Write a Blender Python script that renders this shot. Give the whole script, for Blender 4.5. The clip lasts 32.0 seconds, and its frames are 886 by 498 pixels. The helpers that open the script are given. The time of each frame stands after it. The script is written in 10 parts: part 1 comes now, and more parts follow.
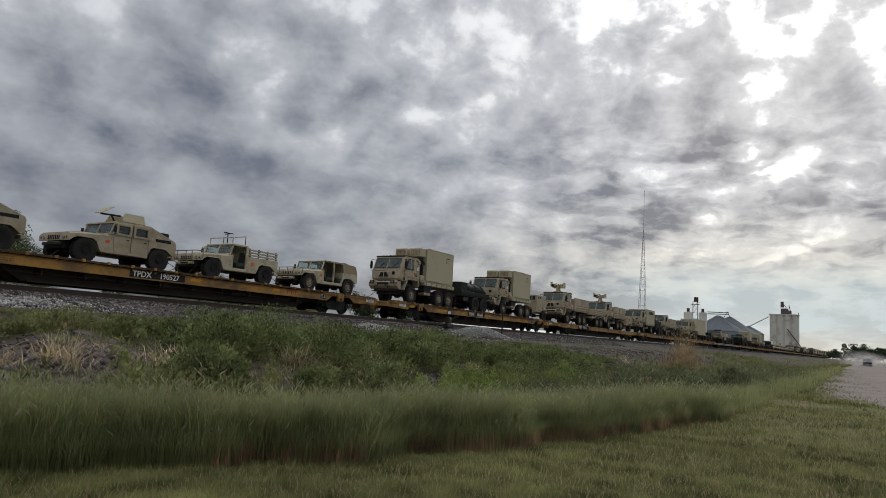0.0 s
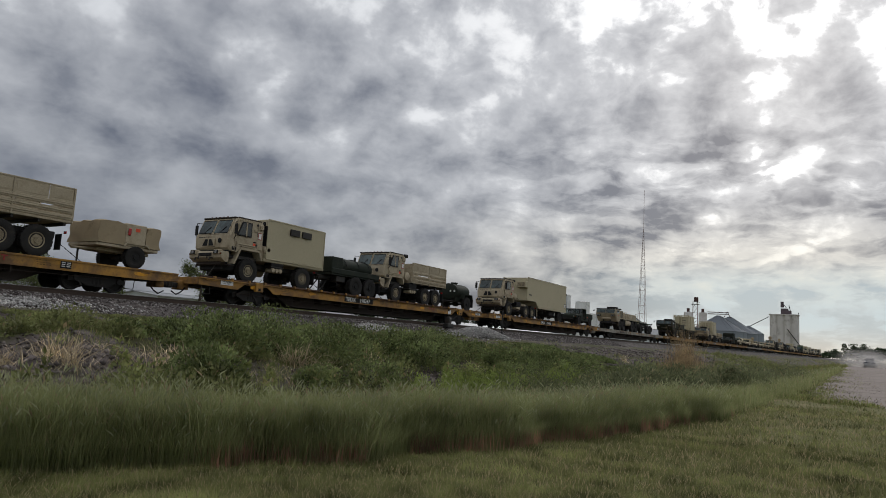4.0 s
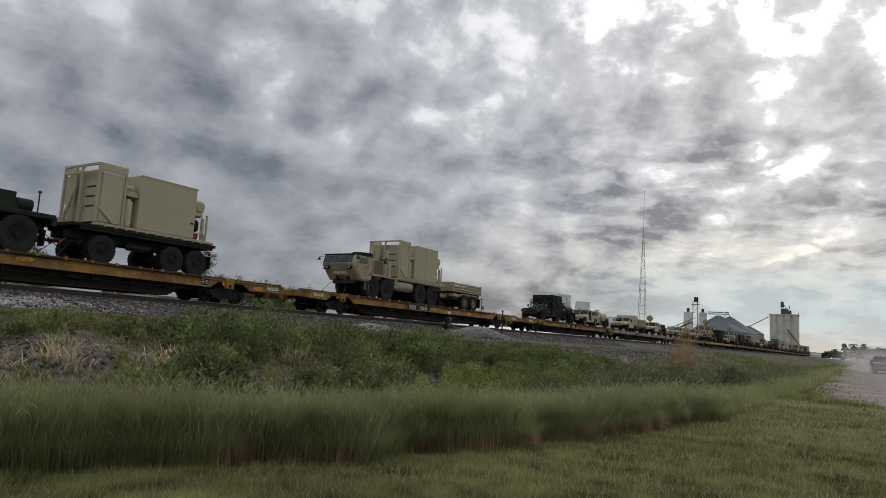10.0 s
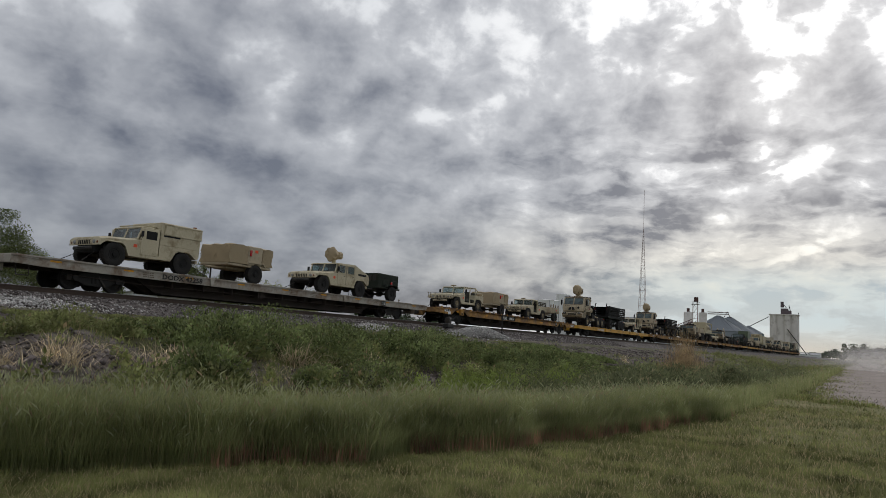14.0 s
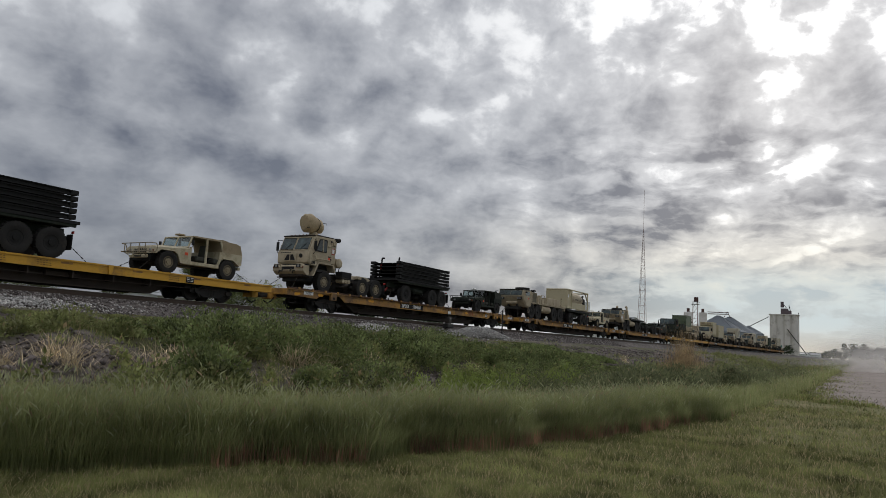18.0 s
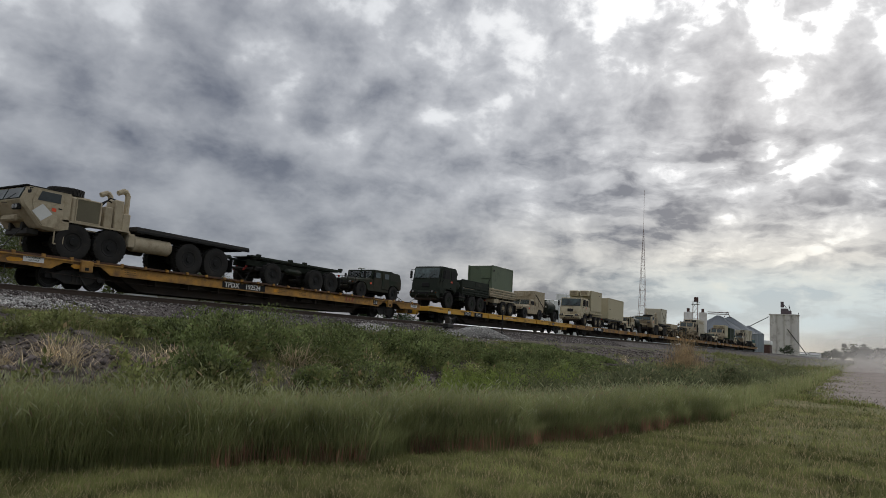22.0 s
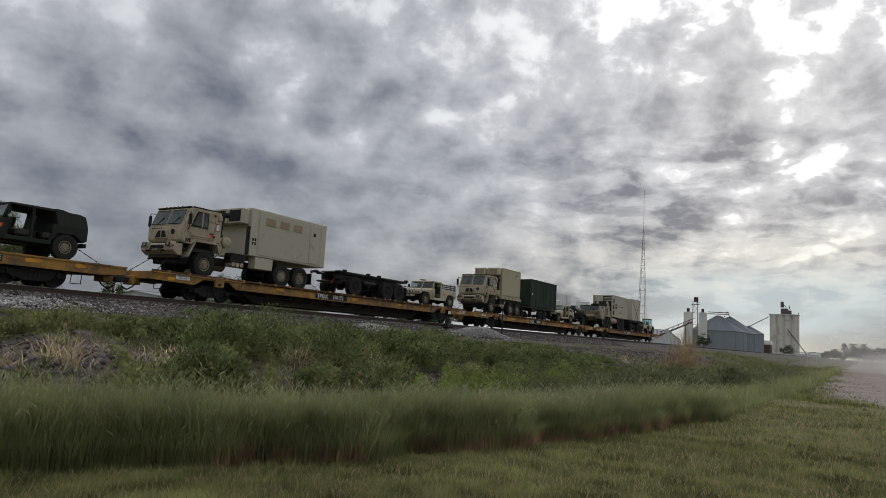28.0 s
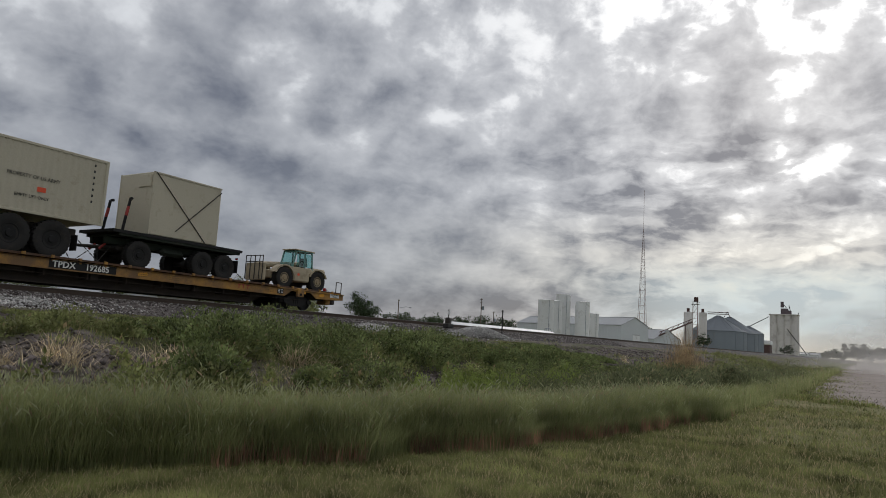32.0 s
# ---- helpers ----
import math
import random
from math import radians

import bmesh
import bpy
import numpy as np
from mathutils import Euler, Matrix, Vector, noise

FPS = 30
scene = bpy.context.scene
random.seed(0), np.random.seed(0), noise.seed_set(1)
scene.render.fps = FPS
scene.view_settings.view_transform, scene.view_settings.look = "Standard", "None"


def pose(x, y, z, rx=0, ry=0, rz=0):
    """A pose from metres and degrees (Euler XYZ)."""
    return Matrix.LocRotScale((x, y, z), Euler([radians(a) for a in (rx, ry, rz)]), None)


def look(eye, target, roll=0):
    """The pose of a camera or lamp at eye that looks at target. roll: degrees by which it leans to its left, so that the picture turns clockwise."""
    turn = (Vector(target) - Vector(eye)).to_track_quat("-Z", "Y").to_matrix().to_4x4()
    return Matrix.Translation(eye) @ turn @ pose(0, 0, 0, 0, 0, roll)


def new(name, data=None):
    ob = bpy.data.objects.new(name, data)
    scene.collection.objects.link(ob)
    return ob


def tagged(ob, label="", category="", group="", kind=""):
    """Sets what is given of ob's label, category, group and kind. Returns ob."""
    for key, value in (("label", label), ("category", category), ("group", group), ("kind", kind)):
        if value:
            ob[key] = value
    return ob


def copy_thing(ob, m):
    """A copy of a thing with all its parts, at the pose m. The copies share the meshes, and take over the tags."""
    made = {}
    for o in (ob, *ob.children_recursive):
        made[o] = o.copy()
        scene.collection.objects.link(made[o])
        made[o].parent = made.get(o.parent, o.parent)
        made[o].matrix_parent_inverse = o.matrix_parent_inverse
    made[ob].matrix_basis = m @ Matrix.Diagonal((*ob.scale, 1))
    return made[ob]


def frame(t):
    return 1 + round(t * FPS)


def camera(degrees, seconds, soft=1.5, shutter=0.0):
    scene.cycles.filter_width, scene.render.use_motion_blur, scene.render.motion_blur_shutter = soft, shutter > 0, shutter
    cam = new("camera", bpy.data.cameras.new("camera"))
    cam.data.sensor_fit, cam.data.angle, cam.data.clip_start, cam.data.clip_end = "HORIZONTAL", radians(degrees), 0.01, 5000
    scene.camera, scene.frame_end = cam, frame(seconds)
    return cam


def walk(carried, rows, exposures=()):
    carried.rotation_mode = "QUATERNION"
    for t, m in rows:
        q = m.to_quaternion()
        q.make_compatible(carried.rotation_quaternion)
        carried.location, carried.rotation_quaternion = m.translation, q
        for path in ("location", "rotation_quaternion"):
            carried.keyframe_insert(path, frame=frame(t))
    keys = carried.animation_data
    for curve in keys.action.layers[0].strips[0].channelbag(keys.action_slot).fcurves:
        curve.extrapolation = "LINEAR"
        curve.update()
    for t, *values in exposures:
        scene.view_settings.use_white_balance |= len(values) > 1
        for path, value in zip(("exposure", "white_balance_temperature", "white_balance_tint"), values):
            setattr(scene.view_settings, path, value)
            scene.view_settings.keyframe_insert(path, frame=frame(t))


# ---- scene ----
# Plan: the railway runs along y at x = TRACK_X; the train rolls towards -y past a low tripod at the origin.
EYE_Z = 1.2
TRACK_X = -27.0
RAIL_Z = 2.25
DECK_Z = 3.33
SPEED = 17.753
PITCH = 28.24          # coupled length of one flatcar
CAR0 = 6.98            # front of the first full car at 0 s
cam = camera(65.45, 32.0, soft=0.6)
STAND = pose(0, 0, EYE_Z, 97.36, -3.207, 31.33)
walk(cam, [(0, STAND), (32, STAND)])

# ---- world, sun, exposure ----
SUN_DIR = (STAND.to_3x3() @ Vector((611, 386, -1220))).normalized()
world = bpy.data.worlds.new("sky")
scene.world = world
world.use_nodes = True
wn = world.node_tree.nodes
sky = wn.new("ShaderNodeTexSky")
sky.sky_type = "NISHITA"
sky.sun_disc = False
sky.sun_elevation = math.asin(SUN_DIR.z)
sky.sun_rotation = math.atan2(SUN_DIR.x, SUN_DIR.y)
sky.air_density, sky.dust_density = 1.0, 1.0
world.node_tree.links.new(sky.outputs[0], wn["Background"].inputs[0])
wn["Background"].inputs[1].default_value = 0.05
sun = new("sun", bpy.data.lights.new("sun", "SUN"))
sun.data.energy = 5.0
sun.data.angle = radians(11)
sun.data.color = (1.0, 0.95, 0.87)
sun.matrix_world = look(SUN_DIR * 100, (0, 0, 0))
scene.view_settings.exposure = 0.0

# ---- materials ----
def mat(name, base, rough=0.7, metal=0.0, var=0.25, scale=6.0, fine=60.0, bump=0.15, dirt_or_light=None, patch_amt=0.0, patch_scale=1.5, rnd=0.08, spec=0.5, coord="Object"):
    """Paint, metal, earth: a base colour with two scales of variation, dirty patches (painted light on CABIN), and fine
    relief.
    """
    m = bpy.data.materials.new(name)
    m.use_nodes = True
    nt = m.node_tree
    n, l = nt.nodes, nt.links.new
    b = n["Principled BSDF"]
    tc = n.new("ShaderNodeTexCoord")
    info = n.new("ShaderNodeObjectInfo")
    shift = n.new("ShaderNodeVectorMath")
    shift.operation = "ADD"
    l(tc.outputs[coord], shift.inputs[0])
    if coord == "Object":
        big = n.new("ShaderNodeMath")
        big.operation = "MULTIPLY"
        big.inputs[1].default_value = 37.0
        l(info.outputs["Random"], big.inputs[0])
        l(big.outputs[0], shift.inputs[1])
    a = n.new("ShaderNodeTexNoise")
    a.inputs["Scale"].default_value = scale * 0.25
    a.inputs["Detail"].default_value = 5
    c = n.new("ShaderNodeTexNoise")
    c.inputs["Scale"].default_value = fine
    c.inputs["Detail"].default_value = 3
    l(shift.outputs[0], a.inputs["Vector"])
    l(shift.outputs[0], c.inputs["Vector"])
    tot = n.new("ShaderNodeMath")
    tot.operation = "ADD"
    l(a.outputs[0], tot.inputs[0])
    l(c.outputs[0], tot.inputs[1])
    val = n.new("ShaderNodeMapRange")
    val.inputs["From Min"].default_value = 0.6
    val.inputs["From Max"].default_value = 1.4
    val.inputs["To Min"].default_value = 1 - var
    val.inputs["To Max"].default_value = 1 + var
    l(tot.outputs[0], val.inputs["Value"])
    each = n.new("ShaderNodeMapRange")
    each.inputs["To Min"].default_value = 1 - rnd
    each.inputs["To Max"].default_value = 1 + rnd
    l(info.outputs["Random"], each.inputs["Value"])
    mul = n.new("ShaderNodeMath")
    mul.operation = "MULTIPLY"
    l(val.outputs[0], mul.inputs[0])
    l(each.outputs[0], mul.inputs[1])
    col = n.new("ShaderNodeVectorMath")
    col.operation = "SCALE"
    col.inputs[0].default_value = base
    l(mul.outputs[0], col.inputs["Scale"])
    out = col.outputs[0]
    if dirt_or_light:
        d = n.new("ShaderNodeTexNoise")
        d.inputs["Scale"].default_value = patch_scale
        d.inputs["Detail"].default_value = 8
        d.inputs["Roughness"].default_value = 0.7
        l(shift.outputs[0], d.inputs["Vector"])
        ramp = n.new("ShaderNodeMapRange")
        ramp.inputs["From Min"].default_value = 0.62 - 0.3 * patch_amt
        ramp.inputs["From Max"].default_value = 0.78 - 0.25 * patch_amt
        l(d.outputs[0], ramp.inputs["Value"])
        mix = n.new("ShaderNodeMix")
        mix.data_type = "RGBA"
        l(ramp.outputs[0], mix.inputs["Factor"])
        l(out, mix.inputs["A"])
        mix.inputs["B"].default_value = (*dirt_or_light, 1)
        out = mix.outputs["Result"]
    l(out, b.inputs["Base Color"])
    b.inputs["Roughness"].default_value = rough
    b.inputs["Metallic"].default_value = metal
    b.inputs["Specular IOR Level"].default_value = spec
    if bump:
        bp = n.new("ShaderNodeBump")
        bp.inputs["Strength"].default_value = bump
        bp.inputs["Distance"].default_value = 0.02
        l(c.outputs[0], bp.inputs["Height"])
        l(bp.outputs[0], b.inputs["Normal"])
    return m


def glass_mat(name, tint, rough=0.03):
    m = bpy.data.materials.new(name)
    m.use_nodes = True
    b = m.node_tree.nodes["Principled BSDF"]
    b.inputs["Base Color"].default_value = (*tint, 1)
    b.inputs["Transmission Weight"].default_value = 1.0
    b.inputs["Roughness"].default_value = rough
    b.inputs["IOR"].default_value = 1.45
    return m


def leaf_mat(name, low, high, dry=None, dry_amt=0.0, rough=0.6, glow=0.35, vary=1.0):
    """Leaves and blades: each island takes its own tone between two greens, some are dry; light comes through them."""
    m = bpy.data.materials.new(name)
    m.use_nodes = True
    n, l = m.node_tree.nodes, m.node_tree.links.new
    b = n["Principled BSDF"]
    geo = n.new("ShaderNodeNewGeometry")
    mix = n.new("ShaderNodeMix")
    mix.data_type = "RGBA"
    mix.inputs["A"].default_value = (*low, 1)
    mix.inputs["B"].default_value = (*high, 1)
    l(geo.outputs["Random Per Island"], mix.inputs["Factor"])
    out = mix.outputs["Result"]
    tc = n.new("ShaderNodeTexCoord")
    pat = n.new("ShaderNodeTexNoise")
    pat.inputs["Scale"].default_value = 0.55
    pat.inputs["Detail"].default_value = 4
    l(tc.outputs["Object"], pat.inputs["Vector"])
    tone = n.new("ShaderNodeMapRange")
    tone.inputs["From Min"].default_value = 0.3
    tone.inputs["From Max"].default_value = 0.7
    tone.inputs["To Min"].default_value = 1 - 0.35 * vary
    tone.inputs["To Max"].default_value = 1 + 0.3 * vary
    l(pat.outputs[0], tone.inputs["Value"])
    sc = n.new("ShaderNodeVectorMath")
    sc.operation = "SCALE"
    l(out, sc.inputs[0])
    l(tone.outputs[0], sc.inputs["Scale"])
    out = sc.outputs[0]
    sm = n.new("ShaderNodeTexNoise")
    sm.inputs["Scale"].default_value = 2.4
    sm.inputs["Detail"].default_value = 3
    l(tc.outputs["Object"], sm.inputs["Vector"])
    st = n.new("ShaderNodeMapRange")
    st.inputs["From Min"].default_value, st.inputs["From Max"].default_value, st.inputs["To Min"].default_value, st.inputs["To Max"].default_value = 0.32, 0.68, 1 - 0.55 * vary, 1 + 0.55 * vary
    l(sm.outputs[0], st.inputs["Value"])
    sd = n.new("ShaderNodeVectorMath")
    sd.operation = "SCALE"
    l(out, sd.inputs[0])
    l(st.outputs[0], sd.inputs["Scale"])
    out = sd.outputs[0]
    if dry:
        wn_ = n.new("ShaderNodeTexWhiteNoise")
        wn_.noise_dimensions = "1D"
        l(geo.outputs["Random Per Island"], wn_.inputs["W"])
        lt = n.new("ShaderNodeMath")
        lt.operation = "LESS_THAN"
        lt.inputs[1].default_value = dry_amt
        l(wn_.outputs["Value"], lt.inputs[0])
        mix2 = n.new("ShaderNodeMix")
        mix2.data_type = "RGBA"
        l(lt.outputs[0], mix2.inputs["Factor"])
        l(out, mix2.inputs["A"])
        mix2.inputs["B"].default_value = (*dry, 1)
        out = mix2.outputs["Result"]
    l(out, b.inputs["Base Color"])
    b.inputs["Roughness"].default_value = rough
    b.inputs["Specular IOR Level"].default_value = 0.25
    tr = n.new("ShaderNodeBsdfTranslucent")
    l(out, tr.inputs["Color"])
    mx = n.new("ShaderNodeMixShader")
    mx.inputs[0].default_value = glow
    l(b.outputs[0], mx.inputs[1])
    l(tr.outputs[0], mx.inputs[2])
    l(mx.outputs[0], n["Material Output"].inputs["Surface"])
    return m


def stone_mat(name, low, high):
    """Broken stone: every piece has its own tone."""
    m = bpy.data.materials.new(name)
    m.use_nodes = True
    n, l = m.node_tree.nodes, m.node_tree.links.new
    b = n["Principled BSDF"]
    geo = n.new("ShaderNodeNewGeometry")
    mix = n.new("ShaderNodeMix")
    mix.data_type = "RGBA"
    mix.inputs["A"].default_value, mix.inputs["B"].default_value = (*low, 1), (*high, 1)
    p = n.new("ShaderNodeMath")
    p.operation = "POWER"
    p.inputs[1].default_value = 2.4
    l(geo.outputs["Random Per Island"], p.inputs[0])
    l(p.outputs[0], mix.inputs["Factor"])
    tc = n.new("ShaderNodeTexCoord")
    g = n.new("ShaderNodeTexNoise")
    g.inputs["Scale"].default_value, g.inputs["Detail"].default_value = 40, 4
    l(tc.outputs["Object"], g.inputs["Vector"])
    sc = n.new("ShaderNodeVectorMath")
    sc.operation = "SCALE"
    l(mix.outputs["Result"], sc.inputs[0])
    mr = n.new("ShaderNodeMapRange")
    mr.inputs["From Min"].default_value, mr.inputs["From Max"].default_value, mr.inputs["To Min"].default_value, mr.inputs["To Max"].default_value = 0.3, 0.7, 0.7, 1.3
    l(g.outputs[0], mr.inputs["Value"])
    l(mr.outputs[0], sc.inputs["Scale"])
    l(sc.outputs[0], b.inputs["Base Color"])
    b.inputs["Roughness"].default_value = 0.95
    return m


TAN = mat("tan_paint", (0.415, 0.352, 0.25), 0.75, var=0.18, scale=3, fine=25, bump=0.05, dirt_or_light=(0.29, 0.24, 0.16), patch_amt=0.45, patch_scale=2.4, rnd=0.07, spec=0.3)
SAND = mat("pale_sand_paint", (0.50, 0.445, 0.315), 0.7, var=0.14, scale=2.5, fine=22, bump=0.05, dirt_or_light=(0.27, 0.215, 0.13), patch_amt=0.42, rnd=0.05, spec=0.3)
GUARD = mat("tan_guard_paint", (0.25, 0.21, 0.145), 0.7, var=0.2, scale=5, fine=25, bump=0.05)
SHELTER = mat("tan_shelter_panel", (0.46, 0.408, 0.275), 0.65, var=0.07, scale=1.2, fine=14, bump=0.04, dirt_or_light=(0.40, 0.35, 0.23), patch_amt=0.15, patch_scale=0.9, rnd=0.05, spec=0.35)
CONT = mat("sand_container_paint", (0.47, 0.43, 0.33), 0.6, var=0.08, scale=1.5, fine=18, bump=0.05, dirt_or_light=(0.33, 0.28, 0.2), patch_amt=0.22, rnd=0.05)
RIMTAN = mat("dusty_tan_rim", (0.30, 0.25, 0.165), 0.75, var=0.25, scale=9, fine=25, bump=0.05, dirt_or_light=(0.13, 0.105, 0.07), patch_amt=0.5, patch_scale=5, spec=0.3)
GREEN = mat("dark_green_paint", (0.021, 0.027, 0.020), 0.75, var=0.2, scale=3, fine=25, bump=0.05, dirt_or_light=(0.042, 0.042, 0.032), patch_amt=0.3, patch_scale=1.2, spec=0.2)
CAMO = mat("green_brown_camouflage", (0.022, 0.030, 0.020), 0.75, var=0.15, scale=3, fine=25, bump=0.05, dirt_or_light=(0.05, 0.042, 0.03), patch_amt=0.6, patch_scale=0.8, spec=0.2)
OLIVE = mat("olive_green_container_paint", (0.095, 0.125, 0.07), 0.55, var=0.1, scale=2, fine=20, bump=0.05, dirt_or_light=(0.06, 0.075, 0.045), patch_amt=0.3)
DKCONT = mat("dark_green_container_paint", (0.017, 0.031, 0.018), 0.75, spec=0.25, var=0.15, scale=2, fine=20, bump=0.05, dirt_or_light=(0.04, 0.045, 0.035), patch_amt=0.3)
RUBBER = mat("tyre_rubber", (0.021, 0.020, 0.019), 0.85, var=0.3, scale=5, fine=40, bump=0.2, dirt_or_light=(0.038, 0.033, 0.027), patch_amt=0.3, patch_scale=3, spec=0.3)
STEEL = mat("dark_steel", (0.028, 0.026, 0.024), 0.6, 0.3, var=0.3, scale=5, fine=40, dirt_or_light=(0.06, 0.045, 0.03), patch_amt=0.35)
# Black paint; also colours blocks standing in for shade inside truck bodies.
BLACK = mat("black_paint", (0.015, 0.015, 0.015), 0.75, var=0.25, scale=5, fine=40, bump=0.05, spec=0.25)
YELLOW = mat("weathered_yellow_paint", (0.42, 0.215, 0.035), 0.65, var=0.18, scale=2.5, fine=30, bump=0.12, dirt_or_light=(0.155, 0.085, 0.035), patch_amt=0.75, patch_scale=0.9, rnd=0.1)
YELLOW2 = mat("clean_yellow_paint", (0.60, 0.32, 0.025), 0.55, var=0.1, scale=2, fine=30, bump=0.08, dirt_or_light=(0.3, 0.16, 0.03), patch_amt=0.3, patch_scale=0.8, rnd=0.06)
BRIGHT = mat("bright_yellow_patch", (0.66, 0.30, 0.012), 0.6, var=0.2, scale=4, fine=30, bump=0.08, dirt_or_light=(0.34, 0.17, 0.03), patch_amt=0.45, patch_scale=2.0)
GREYCAR = mat("pale_grey_car_paint", (0.37, 0.345, 0.295), 0.65, var=0.16, scale=2, fine=30, bump=0.12, dirt_or_light=(0.17, 0.115, 0.075), patch_amt=0.6, patch_scale=1.1)
BROWNSILL = mat("rusty_brown_underframe", (0.036, 0.026, 0.020), 0.8, 0.1, var=0.3, scale=3, fine=30, bump=0.2, dirt_or_light=(0.045, 0.028, 0.018), patch_amt=0.4)
DECKWOOD = mat("worn_deck_plate", (0.14, 0.09, 0.05), 0.85, var=0.3, scale=3, fine=30, bump=0.2, dirt_or_light=(0.07, 0.05, 0.035), patch_amt=0.5)
RAILSTEEL = mat("rusty_rail_steel", (0.07, 0.048, 0.036), 0.65, 0.3, var=0.25, scale=3, fine=50, bump=0.1)
RAILTOP = mat("polished_rail_head", (0.42, 0.41, 0.40), 0.3, 0.9, var=0.1, scale=3, fine=50, bump=0.03)
CANVAS = mat("tan_canvas", (0.34, 0.27, 0.17), 0.9, var=0.15, scale=6, fine=120, bump=0.4, dirt_or_light=(0.22, 0.17, 0.1), patch_amt=0.3)
DKCANVAS = mat("dark_green_canvas", (0.03, 0.033, 0.024), 0.9, var=0.2, scale=6, fine=120, bump=0.4)
DECKRUST = mat("rusty_deck_edge", (0.085, 0.045, 0.026), 0.9, var=0.3, scale=4, fine=30, bump=0.2, dirt_or_light=(0.04, 0.026, 0.018), patch_amt=0.5)
WOOD = mat("weathered_wood", (0.20, 0.15, 0.095), 0.85, var=0.3, scale=8, fine=80, bump=0.3)
DKWOOD = mat("dark_wood_slat", (0.055, 0.048, 0.035), 0.85, var=0.3, scale=8, fine=80, bump=0.3)
WHITE = mat("white_paint", (0.72, 0.73, 0.73), 0.5, var=0.06, scale=1, fine=12, bump=0.03, dirt_or_light=(0.5, 0.5, 0.48), patch_amt=0.25, patch_scale=0.5)
PLACARD = mat("white_placard", (0.7, 0.7, 0.68), 0.6, var=0.1, scale=8, fine=60, bump=0)
INK = mat("black_lettering", (0.01, 0.01, 0.01), 0.6, var=0.2, bump=0)
WLET = mat("white_lettering", (0.65, 0.65, 0.62), 0.6, var=0.25, scale=8, bump=0)
FAINT = mat("faded_stencil", (0.10, 0.062, 0.022), 0.7, var=0.3, scale=8, bump=0)
REDLET = mat("faded_red_lettering", (0.30, 0.035, 0.03), 0.7, var=0.3, scale=6, bump=0)
ORANGE = mat("orange_tag", (0.75, 0.09, 0.03), 0.6, var=0.1, bump=0)
REDLENS = mat("red_lens", (0.4, 0.01, 0.01), 0.2, var=0.1, bump=0)
AMBER = mat("amber_lens", (0.14, 0.04, 0.01), 0.2, var=0.1, bump=0)
LAMPGLASS = mat("headlamp_glass", (0.26, 0.26, 0.25), 0.12, 0.2, var=0.1, bump=0)
SEAT = mat("dark_seat_cloth", (0.045, 0.045, 0.035), 0.9, var=0.2, fine=80)
GLASS = glass_mat("window_glass", (0.30, 0.40, 0.40))
SUNGLASS = glass_mat("green_window_glass", (0.3, 0.62, 0.6))
# Shaded cab interior as flat colour; paler blotches stand for light in the glass.
CABIN = mat("cab_interior", (0.035, 0.045, 0.042), 0.8, var=0.5, scale=6, fine=9, bump=0, dirt_or_light=(0.16, 0.17, 0.15), patch_amt=0.5, patch_scale=1.6)
DARKPANE = mat("dark_window_pane", (0.02, 0.028, 0.028), 0.06, var=0.4, scale=4, fine=9, bump=0, spec=0.7)
MESHPANEL = mat("radiator_mesh", (0.13, 0.115, 0.075), 0.8, var=0.3, scale=4, fine=90, bump=0.5)
CONCRETE = mat("pale_concrete", (0.62, 0.60, 0.57), 0.9, var=0.12, scale=0.3, fine=6, bump=0.1, dirt_or_light=(0.3, 0.28, 0.25), patch_amt=0.35, patch_scale=0.12, coord="Object", rnd=0.03)
GALV = mat("galvanised_steel", (0.22, 0.25, 0.28), 0.6, 0.2, var=0.1, scale=0.5, fine=6, bump=0.05, rnd=0.06)
GALVROOF = mat("galvanised_roof", (0.15, 0.17, 0.19), 0.7, 0.1, var=0.1, scale=0.4, fine=6, bump=0.05)
SHEDWALL = mat("white_metal_siding", (0.58, 0.61, 0.63), 0.55, var=0.06, scale=0.4, fine=6, bump=0.05, rnd=0.03)
SHEDROOF = mat("grey_metal_roof", (0.30, 0.31, 0.32), 0.5, 0.2, var=0.1, scale=0.4, fine=6, bump=0.05)
RUSTRED = mat("rusty_red_steel", (0.085, 0.042, 0.036), 0.7, 0.2, var=0.25, scale=1, fine=8)
MASTPAINT = mat("mast_steel", (0.30, 0.22, 0.20), 0.6, 0.4, var=0.15, scale=0.5, fine=8)
HEADMETAL = mat("dark_purplish_steel", (0.115, 0.09, 0.10), 0.6, 0.2, var=0.2, scale=0.6, fine=6, bump=0.05)
# Darker than STEEL: grime plus the shade under the cars, put into the colour.
BOGIE = mat("grimy_bogie_steel", (0.013, 0.012, 0.011), 0.75, 0.1, var=0.3, scale=5, fine=40, bump=0.1, dirt_or_light=(0.03, 0.022, 0.016), patch_amt=0.35)
# Pane colour is mottled: paler teal among dark patches.
SKYPANE = mat("reflecting_windscreen", (0.055, 0.085, 0.085), 0.07, 0.3, var=0.35, scale=3, fine=5, bump=0, dirt_or_light=(0.012, 0.022, 0.022), patch_amt=0.8, patch_scale=1.1, spec=0.8)
POLEWOOD = mat("pole_wood", (0.10, 0.075, 0.055), 0.9, var=0.2, scale=2, fine=20)
BARK = mat("bark", (0.07, 0.055, 0.042), 0.95, var=0.3, scale=4, fine=30, bump=0.5)
CARPAINT = mat("dark_truck_paint", (0.03, 0.025, 0.045), 0.3, 0.3, var=0.1, scale=3, fine=30, bump=0.02, dirt_or_light=(0.25, 0.22, 0.18), patch_amt=0.35)
